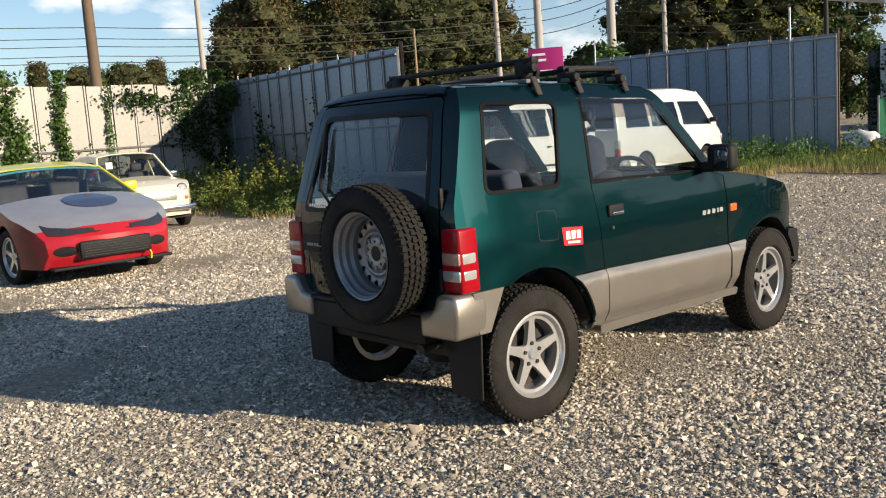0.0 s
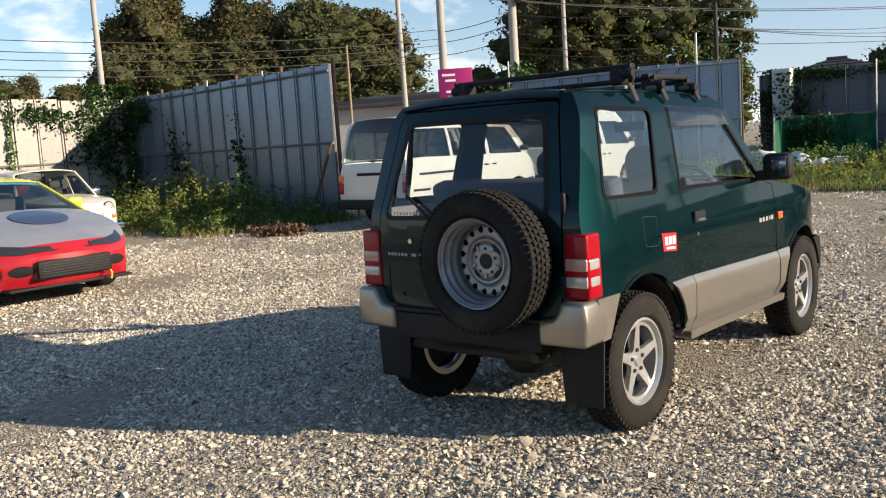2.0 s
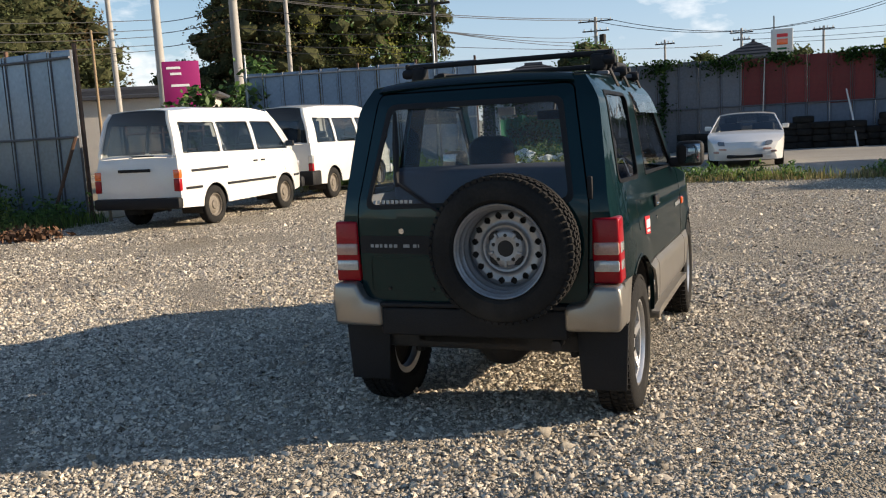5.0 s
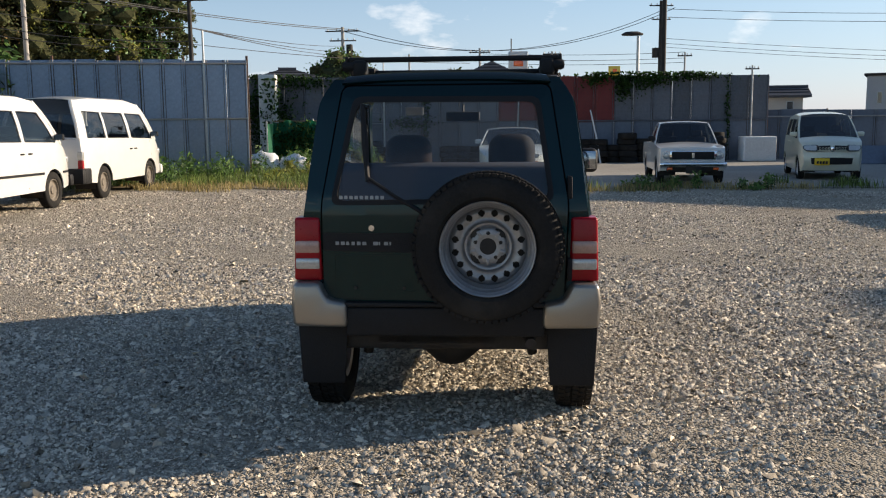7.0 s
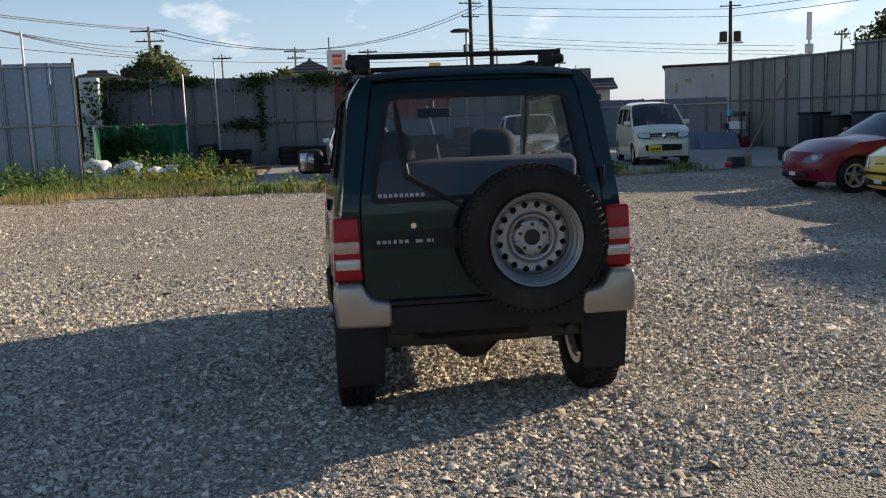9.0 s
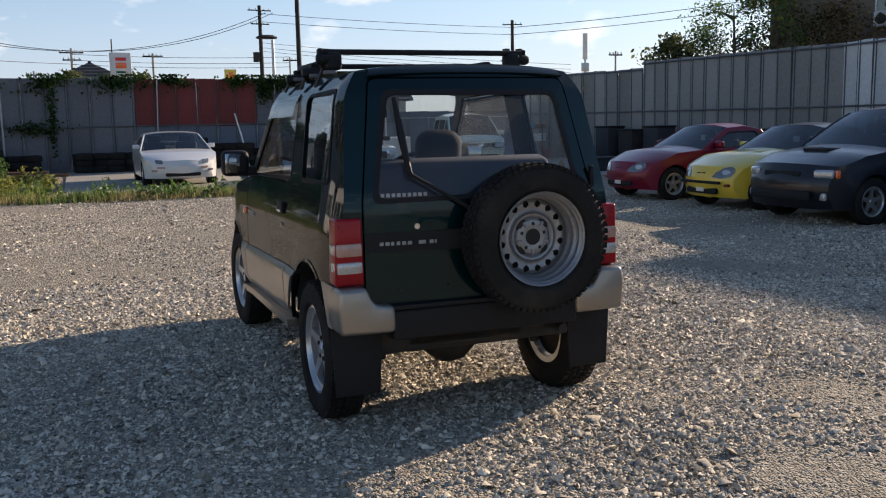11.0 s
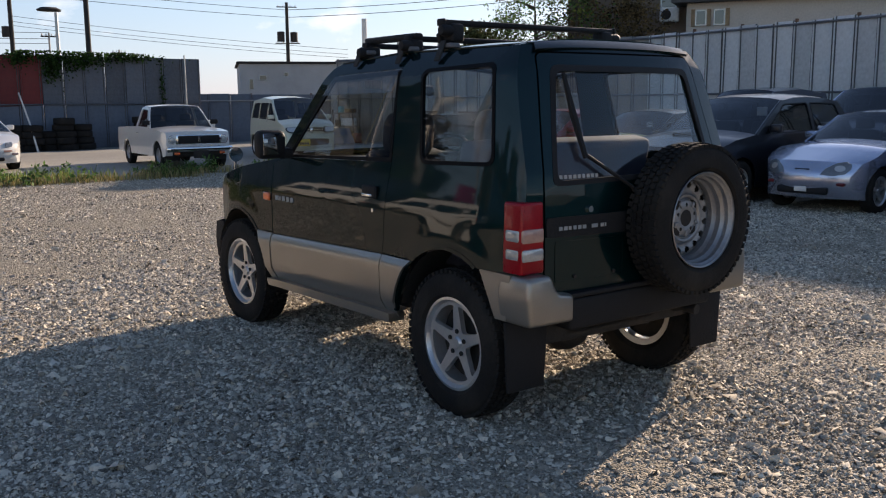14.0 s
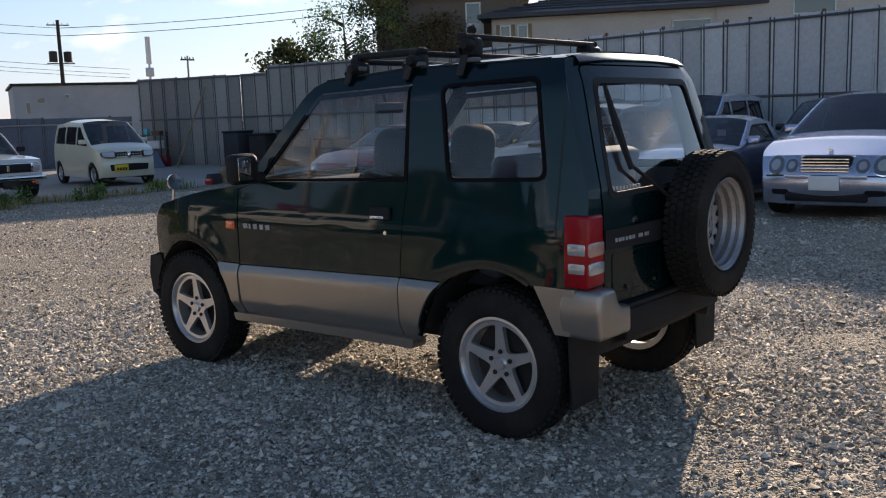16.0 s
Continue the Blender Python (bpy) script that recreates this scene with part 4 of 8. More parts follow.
        part("fender_cladding", side_panel(fend_clad, [], clad, s, -0.001, 0.03, 0.012), S, car)
        sill = round_poly([(-0.655, 0.330), (0.645, 0.308), (0.655, 0.350), (-0.662, 0.376)], 0.012, 2)
        part("side_sill", side_panel(sill, [], W, s, 0.030, 0.15, 0.09), S, car, "champagne silver side sill")
        for cy, cz, r in ((-1.08, 0.335, 0.405), (1.07, 0.325, 0.40)):
            bm = bmesh.new()
            pts = arc(cy, cz, r - 0.012, 13, 167, 18)
            rows = [[bm.verts.new((s * x, y, z)) for y, z in pts] for x in (0.30, 0.665)]
            for k in range(len(pts) - 1):
                bm.faces.new((rows[0][k], rows[0][k + 1], rows[1][k + 1], rows[1][k]))
            bm.faces.new(rows[0])
            part("wheel_arch_liner", bm, M["dark_metal"], car)
        lip = [(y, z) for y, z in arc(-1.08, 0.335, 0.412, 8, 121, 18)] + [(y, z) for y, z in arc(-1.08, 0.335, 0.396, 121, 8, 18)]
        part("arch_lip", side_panel(lip, [], W, s, 0.004, None, 0.02), G, car)
        lip = [(y, z) for y, z in arc(1.07, 0.325, 0.407, 172, 20, 18)] + [(y, z) for y, z in arc(1.07, 0.325, 0.392, 20, 172, 18)]
        part("arch_lip", side_panel(lip, [], W, s, 0.004, None, 0.02), G, car)
        part("turn_signal", mirror_if(boxm((W(0.66, 0.826) + 0.002, 0.664, 0.826), (0.02, 0.072, 0.046), 0.014, 3), s), M["amber_lens"], car, "orange side turn signal")
        # model lettering as bars
        for i, (a, wd) in enumerate(((0.335, 0.045), (0.385, 0.04), (0.435, 0.045), (0.490, 0.022), (0.515, 0.05))):
            part("lettering_bar", side_panel([(a, 0.816), (a + wd * 0.72, 0.813), (a + wd * 0.85, 0.838), (a + wd * 0.13, 0.841)], [], W, s, 0.0035, None, 0.003), M["grey_ink"], d)
        # mirror
        mir = part("door_mirror", mirror_if(boxm((0.772, 0.42, 1.135), (0.165, 0.095, 0.155), 0.035, 4), s), K, car, "black door mirror")
        part("mirror_arm", mirror_if(boxm((0.685, 0.42, 1.085), (0.09, 0.075, 0.06), 0.02, 2), s), K, mir)
        part("mirror_glass", mirror_if(boxm((0.774, 0.372, 1.137), (0.130, 0.006, 0.115), 0.02, 2, Matrix.Rotation(radians(-9), 3, "Z")), s), M["mirror"], mir)
        part("door_panel", side_panel([(-0.56, 0.45), (0.58, 0.45), (0.56, 1.03), (-0.58, 1.06)], [], W, s, -0.06, None, 0.02), M["trim_grey"], car)
        part("cabin_panel", side_panel([(-0.62, 0.45), (-0.64, 1.06), (-1.45, 1.08), (-1.45, 0.75), (-1.1, 0.78), (-0.75, 0.66)], [], W, s, -0.06, None, 0.02), M["trim_grey"], car)
        add_wheel(car, s * 0.598, -1.10, 0.322, 0.200, 0.182, "5", "offroader", 0, label="silver five-spoke alloy wheel")
        add_wheel(car, s * 0.594, 1.10, 0.322, 0.200, 0.182, "5", "offroader", 0, steer=2.0, label="silver five-spoke alloy wheel")
    part("fuel_lid", side_panel(round_poly([(-1.052, 0.852), (-0.912, 0.840), (-0.906, 0.985), (-1.045, 0.995)], 0.02), [round_poly(grow([(-1.052, 0.852), (-0.912, 0.840), (-0.906, 0.985), (-1.045, 0.995)], -0.005), 0.02)], W, 1, 0.0012, None, 0.002), K, car)
    st = part("sticker", side_panel([(-0.878, 0.808), (-0.736, 0.795), (-0.732, 0.884), (-0.885, 0.897)], [], W, 1, 0.003, None, 0.002), M["sticker_red"], car, "small red square sticker")
    for a, b, c in ((-0.862, 0.03, 0.835), (-0.822, 0.03, 0.834), (-0.782, 0.03, 0.832)):
        part("lettering_bar", side_panel([(a, c), (a + b, c), (a + b, c + 0.04), (a, c + 0.04)], [], W, 1, 0.0055, None, 0.002), M["white_ink"], st)
    part("lettering_bar", side_panel([(-0.85, 0.815), (-0.76, 0.808), (-0.76, 0.819), (-0.85, 0.826)], [], W, 1, 0.0055, None, 0.002), M["white_ink"], st)

    # roof, screen, bonnet, nose
    part("roof", across(densify([(-1.36, 1.585), (-1.0, 1.592), (-0.5, 1.59), (0.0, 1.558), (0.075, 1.53)], 0.12), W, 0.034, 3.0, 18, thick=-0.02), G, car)
    part("drip_rail", tube(bmesh.new(), [(W(y, z) + 0.002, y, z) for y, z in densify([(-1.30, 1.587), (-0.5, 1.59), (0.0, 1.558)], 0.2)], 0.004, 6), G, car)
    part("drip_rail", tube(bmesh.new(), [(-W(y, z) - 0.002, y, z) for y, z in densify([(-1.30, 1.587), (-0.5, 1.59), (0.0, 1.558)], 0.2)], 0.004, 6), G, car)
    ws = densify([(0.075, 1.53), (0.30, 1.305), (0.535, 1.07)], 0.1)
    part("windscreen", across(ws, W, 0.05, 2.2, 14), M["glass"], car, "clear windscreen")
    part("cowl", across([(0.50, 1.06), (0.60, 1.045)], W, 0.02, 2.5, 10, narrow=0.95), K, car)
    part("bonnet", across(densify([(0.56, 1.052), (0.62, 1.04), (1.02, 0.982), (1.40, 0.905), (1.50, 0.835)], 0.1), W, 0.035, 3, 16, thick=-0.015), G, car)
    part("nose", across(densify([(1.50, 0.835), (1.535, 0.74), (1.50, 0.56)], 0.08), W, 0.05, 2.2, 14), G, car)
    part("front_bumper", across(densify([(1.50, 0.60), (1.555, 0.585), (1.575, 0.48), (1.55, 0.36), (1.46, 0.32)], 0.06), lambda y, z: W(1.45, 0.5) + 0.012, 0.05, 2.2, 14, thick=-0.02), K, car)
    for s in (1, -1):
        part("bumper_end", side_panel([(1.40, 0.42), (1.555, 0.36), (1.575, 0.48), (1.555, 0.585), (1.44, 0.60)], [], lambda y, z: W(1.45, 0.5) + 0.012, s, 0, None, 0.02), K, car)
    fm = part("fender_mirror", lathe(bmesh.new(), [(0.0005, 0.035), (0.03, 0.03), (0.045, 0.012), (0.047, -0.004), (0.0005, -0.006)], 20, "Y"), M["chrome"], car, "small round chrome fender mirror")
    fm.matrix_local = pose(-0.575, 1.33, 1.035)
    part("mirror_stalk", tube(bmesh.new(), [(0, 0.01, -0.04), (0, 0.02, -0.10), (0.0, 0.03, -0.13)], 0.008, 8), M["chrome"], fm)

    # rear face
    zs = [0.60, 0.7, 0.8, 0.9, 1.0, 1.07, 1.13, 1.2, 1.35, 1.5, 1.56, 1.585]
    outer = [(W(yedge(z), z) - 0.001, z) for z in zs] + [(-W(yedge(z), z) + 0.001, z) for z in reversed(zs)]
    gate = round_poly([(-0.548, 0.600), (0.530, 0.600), (0.545, 1.03), (0.465, 1.552), (-0.465, 1.552), (-0.548, 1.03)], 0.035)
    pane = [(-0.502, 1.032), (0.478, 1.045), (0.415, 1.492), (-0.408, 1.497)]
    rear = lambda poly, holes, off=0.0, thick=0.0, step=0.1: mapped(fill2d(poly, holes, step), lambda x, z: (x, Y(x, z, off), z), thick)
    part("rear_surround", rear(outer, [grow(gate, 0.007)], 0, 0.015), G, car)
    part("gate_seal", rear(grow(gate, 0.035), [grow(gate, -0.02)], -0.022, 0.006), M["window_rubber"], car, "black rubber tailgate seal")
    tg = part("tailgate", rear(gate, [round_poly(grow(pane, 0.0), 0.04)], 0.002, 0.02), G, car, "dark green side-hinged tailgate")
    part("rear_glass", rear(round_poly(pane, 0.04), [], -0.006), M["glass"], tg, "clear rear window")
    part("rear_glass_border", rear(round_poly(grow(pane, 0.012), 0.045), [round_poly(grow(pane, -0.022), 0.04)], 0.004, 0.008), K, tg)
    # brand strip on the glass as bars
    for i in range(9):
        x = -0.470 + 0.0235 * i
        part("lettering_bar", rear([(x, 1.052), (x + 0.015, 1.052), (x + 0.015, 1.067), (x, 1.067)], [], 0.0, 0.002, None), M["grey_ink"], tg)
    band = part("badge_band", rear(round_poly([(-0.545, 0.822), (-0.10, 0.815), (-0.10, 0.902), (-0.545, 0.902)], 0.01, 2), [], 0.008, 0.008), K, tg)
    for i, wd in enumerate((0.02, 0.022, 0.016, 0.018, 0.02, 0.022, 0.0, 0.028, 0.008, 0.022, 0.008)):
        x = -0.487 + 0.0245 * i
        if wd:
            part("lettering_bar", rear([(x, 0.849), (x + wd * 0.8, 0.849), (x + wd * 0.8, 0.864), (x, 0.864)], [], 0.012, 0.003, None), M["grey_ink"], band)
    part("plate_recess", rear(round_poly([(-0.50, 0.635), (-0.12, 0.632), (-0.12, 0.800), (-0.50, 0.805)], 0.015, 2), [round_poly([(-0.492, 0.643), (-0.128, 0.640), (-0.128, 0.792), (-0.492, 0.797)], 0.015, 2)], 0.005, 0.005), M["paint_green"], tg)
    for x in (-0.40, -0.18):
        part("plate_bolt", tube(bmesh.new(), [(x, Y(x, 0.64) - 0.01, 0.655), (x, Y(x, 0.64) + 0.01, 0.655)], 0.008, 8), M["dark_metal"], tg)
    part("gate_lock", tube(bmesh.new(), [(-0.322, Y(-0.322, 0.903) - 0.012, 0.925), (-0.322, Y(-0.322, 0.903) + 0.01, 0.925)], 0.013, 14), M["chrome"], tg)
    for z in (1.10, 0.74):
        part("hinge", boxm((0.553, Y(0.553, z) - 0.010, z), (0.022, 0.022, 0.10), 0.006, 2), K, tg)
    part("top_spoiler", across([(-1.40, 1.565), (-1.372, 1.592), (-1.33, 1.597)], W, 0.018, 3.0, 16, narrow=0.90, off=0.002, thick=-0.012), G, car)
    # tail lamps
    for s in (1, -1):
        lamp = part("tail_lamp", mirror_if(prism_xz([(0.553, 0.685), (0.681, 0.685), (0.674, 0.970), (0.560, 0.970)], -1.560, -1.445, 0.012), s), M["red_lens"], car, "red and clear tail lamp")
        part("reversing_lens", mirror_if(boxm((0.618, -1.556, 0.762), (0.112, 0.022, 0.052), 0.010, 2), s), M["clear_lens"], lamp, "clear lens")
        part("signal_lens", mirror_if(boxm((0.618, -1.556, 0.838), (0.112, 0.022, 0.058), 0.010, 2), s), M["smoke_lens"], lamp, "smoked signal lens")
        for z, mm in ((0.762, "clear_lens"), (0.838, "clear_lens")):
            part("side_lens", mirror_if(boxm((0.670, -1.505, z), (0.022, 0.085, 0.050), 0.010, 2), s), M[mm], lamp)
        # bumper corner
        poly = [(0.435, 0.478), (0.682, 0.482), (0.690, 0.600), (0.680, 0.682), (0.560, 0.684), (0.535, 0.625), (0.515, 0.604), (0.435, 0.594)]
        part("bumper_corner", mirror_if(prism_xz(poly, -1.615, -1.42, 0.022), s), S, car, "champagne silver bumper corner")
        part("bumper_side", side_panel([(-1.475, 0.49), (-1.50, 0.68), (-1.305, 0.68), (-1.405, 0.49)], [], lambda y, z: 0.684, s, 0, None, 0.03), S, car)
        fl = part("mud_flap", mirror_if(prism_xz([(0.475, 0.185), (0.675, 0.185), (0.690, 0.485), (0.455, 0.485)], -1.478, -1.466, 0.004), s), K, car, "black rubber mud flap")
    part("rear_bumper", prism_xz([(-0.445, 0.438), (0.445, 0.438), (0.445, 0.570), (-0.445, 0.570)], -1.598, -1.42, 0.012), K, car, "black rear bumper bar")
    part("bumper_step", boxm((0, -1.56, 0.583), (0.90, 0.09, 0.02), 0.006, 2), K, car)
    # spare wheel
    cx, cz, yb = 0.196, 0.853, -1.668
    bm = lathe(bmesh.new(), [(0.204, -0.078), (0.207, -0.074), (0.199, -0.070), (0.194, -0.060), (0.189, -0.056), (0.187, -0.042), (0.190, -0.038), (0.185, -0.028), (0.179, -0.022), (0.177, -0.004), (0.180, 0.0), (0.175, 0.012), (0.171, 0.018), (0.172, 0.046), (0.172, 0.06)], 48, "Y")
    sp = part("spare_wheel", bm, M["steel_wheel"], car, "silver steel spare wheel on the tailgate")
    sp.matrix_local = pose(cx, yb, cz)

    def hdisc(r):
        return float(np.interp(r, [0.03, 0.055, 0.076, 0.086, 0.094, 0.103, 0.112, 0.124, 0.149, 0.163, 0.173], [-0.018, -0.022, -0.018, -0.006, -0.016, -0.018, -0.006, -0.003, -0.010, -0.004, 0.006]))
    part("wheel_disc", pierced_disc(0.034, 0.174, 0.004, 192, [(0.146, 16, 0.0150, 0.5), (0.057, 5, 0.0085, 0.24)], lambda r: hdisc(r) + 0.042), M["steel_wheel"], sp)
    # added dark backing in place of the shade behind the disc's holes
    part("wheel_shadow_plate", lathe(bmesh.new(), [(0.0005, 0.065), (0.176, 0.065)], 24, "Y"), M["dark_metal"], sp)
    for i in range(5):
        a = 2 * math.pi * (i + 0.5) / 5 + 0.3
        part("disc_rib", boxm((0.068 * math.cos(a), 0.021, 0.068 * math.sin(a)), (0.026, 0.012, 0.014), 0.004, 2, Matrix.Rotation(-a, 3, "Y")), M["steel_wheel"], sp)
    tyre = part("spare_tyre", tyre_bm(0.318, 0.205, 0.172, 0, 56), M["rubber"], sp, "black off-road tyre with block tread")
    tyre.matrix_local = pose(0, 0, 0, 0, 0, 90)
    tread = part("tyre_tread", tread_blocks(bmesh.new(), 0.318, 0.086, 62), M["rubber"], sp)
    tread.matrix_local = pose(0, 0, 0, 0, 0, 90)
    tagged(tread, kind="stuff")
    part("spare_carrier", boxm((cx, -1.60, cz), (0.16, 0.09, 0.16), 0.02, 2), M["dark_metal"], car)
    # rear wiper
    wp = part("rear_wiper", tube(bmesh.new(), [(-0.10, Y(-0.1, 1.0) - 0.03, 1.00), (-0.20, Y(-0.2, 1.07) - 0.03, 1.06), (-0.335, Y(-0.33, 1.15) - 0.025, 1.145), (-0.352, Y(-0.35, 1.25) - 0.025, 1.25)], 0.008, 8), K, car, "black rear wiper")
    part("wiper_blade", tube(bmesh.new(), [(-0.338, Y(-0.34, 1.12) - 0.018, 1.13), (-0.356, Y(-0.355, 1.3) - 0.018, 1.30), (-0.372, Y(-0.37, 1.46) - 0.018, 1.47)], [0.011, 0.017, 0.009], 6), K, wp)
    # underbody
    part("floor_pan", boxm((0, 0.0, 0.42), (1.02, 2.9, 0.16), 0.03, 2), M["dark_metal"], car)
    part("rear_axle", lathe(bmesh.new(), [(0.03, -0.52), (0.035, -0.15), (0.11, -0.06), (0.12, 0.0), (0.11, 0.06), (0.035, 0.15), (0.03, 0.52)], 18, "X"), M["dark_metal"], car).matrix_local = pose(0, -1.10, 0.30)
    part("front_axle", tube(bmesh.new(), [(-0.52, 1.1, 0.31), (0.52, 1.1, 0.31)], 0.035, 10), M["dark_metal"], car)
    for s in (1, -1):
        part("frame_rail", boxm((s * 0.34, 0.1, 0.39), (0.08, 2.3, 0.09), 0.015, 1), M["dark_metal"], car)
        part("shock_absorber", tube(bmesh.new(), [(s * 0.40, -1.25, 0.28), (s * 0.36, -1.30, 0.52)], 0.024, 10), M["dark_metal"], car)
    part("fuel_tank", boxm((-0.05, -1.33, 0.395), (0.62, 0.24, 0.12), 0.04, 3), M["dark_metal"], car)
    part("exhaust", tube(bmesh.new(), [(0.30, -0.9, 0.35), (0.36, -1.3, 0.37), (0.38, -1.50, 0.41), (0.385, -1.575, 0.405)], 0.024, 12), M["dark_metal"], car)
    # cabin
    for s in (1, -1):
        seat = part("front_seat", boxm((s * 0.30, -0.16, 0.84), (0.46, 0.15, 0.56), 0.05, 3, Matrix.Rotation(radians(14), 3, "X")), M["seat"], car, "dark navy front seat")
        part("seat_cushion", boxm((s * 0.30, 0.08, 0.60), (0.46, 0.48, 0.14), 0.05, 3), M["seat"], seat)
        part("headrest", boxm((s * 0.30, -0.24, 1.19), (0.27, 0.19, 0.25), 0.085, 6, Matrix.Rotation(radians(8), 3, "X")), M["seat"], seat)
    rs = part("rear_seat", boxm((0, -1.02, 0.925), (1.12, 0.13, 0.53), 0.035, 3, Matrix.Rotation(radians(12), 3, "X")), M["trim_blue"], car, "blue-grey rear bench seat")
    part("bench_cushion", boxm((0, -0.80, 0.66), (0.98, 0.36, 0.12), 0.04, 3), M["seat"], rs)
    part("luggage_floor", boxm((0, -1.27, 0.70), (1.0, 0.5, 0.04), 0.01, 1), M["trim_grey"], car)
    dash = part("dashboard", boxm((0, 0.50, 0.95), (1.18, 0.32, 0.20), 0.06, 3), M["trim_dark"], car)
    wheel_bm = lathe(bmesh.new(), [(0.178 + 0.014 * math.cos(a), 0.014 * math.sin(a)) for a in (2 * math.pi * k / 8 for k in range(8))], 28, "Y", closed=True)
    part("steering_wheel", wheel_bm, M["trim_dark"], dash).matrix_local = pose(0.30, 0.26, 1.00, 24)
    part("steering_column", tube(bmesh.new(), [(0.30, 0.26, 1.0), (0.30, 0.45, 0.92)], 0.03, 8), M["trim_dark"], dash)
    part("rear_view_mirror", boxm((0.0, 0.10, 1.42), (0.21, 0.03, 0.06), 0.015, 2), M["trim_dark"], car)
    part("mirror_stem", tube(bmesh.new(), [(0, 0.11, 1.43), (0, 0.14, 1.49)], 0.008, 6), M["trim_dark"], car)
    part("inspection_sticker", boxm((-0.30, 0.10, 1.455), (0.11, 0.003, 0.05), 0.002, 1), M["white_ink"], car)
    part("headliner", across(densify([(-1.33, 1.555), (-0.5, 1.56), (0.0, 1.53)], 0.2), W, 0.03, 3.0, 10, narrow=0.96), M["trim_grey"], car)
    part("floor_carpet", boxm((0, -0.2, 0.515), (1.1, 2.2, 0.03), 0.005, 1), M["trim_dark"], car)

    # roof rack: a thing of its own on the roof
    rack = thing("roof_rack", pose(0.003, 0, 0, 0, 0, 0.8), "black roof carrier bars clamped on the car roof", "roof rack")
    for y, z, w in ((-0.86, 1.705, 0.535), (-0.545, 1.655, 0.50), (-0.165, 1.640, 0.50)):
        bar = part("cross_bar", boxm((0, y, z), (2 * w, 0.045, 0.026), 0.010, 2), K, rack)
        for s in (1, -1):
            x0 = s * 0.475
            ft = part("foot", boxm((x0, y, z - 0.045), (0.075, 0.085, 0.085), 0.018, 3), K, rack)
            part("foot_knob", lathe(bmesh.new(), [(0.001, 0.03), (0.020, 0.028), (0.027, 0.012), (0.024, -0.03)], 12, "X"), K, ft).matrix_local = pose(s * 0.532, y - 0.02, z - 0.035, 0, 0, 0 if s > 0 else 180)
            part("foot_lever", boxm((s * 0.508, y + 0.035, z - 0.062), (0.05, 0.028, 0.05), 0.008, 2, Matrix.Rotation(radians(20 * s), 3, "Y")), K, ft)
            part("foot_pad", boxm((s * 0.50, y, 1.606), (0.06, 0.10, 0.022), 0.008, 2), M["trim_grey"], ft)
            part("clamp", boxm((s * 0.547, y, 1.582), (0.010, 0.040, 0.10), 0.004, 1, Matrix.Rotation(radians(-24 * s), 3, "Y")), M["dark_metal"], ft)
            part("end_cap", boxm((s * (w + 0.004), y, z), (0.02, 0.052, 0.034), 0.008, 2), K, bar)
    for s in (1, -1):
        part("side_bar", boxm((s * 0.465, -0.355, 1.665), (0.05, 0.46, 0.032), 0.012, 2), K, rack)
    return car


def mirror_if(bm, s):
    return bm if s > 0 else mirrored(bm)


M["grey_ink"] = mat("grey_lettering", (0.30, 0.31, 0.31), 0.4, vary=0.1)
M["visor"] = glass("smoked_brown_acrylic", (0.62, 0.52, 0.46), 0.2)
M["trim_blue"] = mat("blue_grey_seat_cloth", (0.045, 0.053, 0.085), 0.9, vary=0.12, scale=10, fine=200)
offroader()


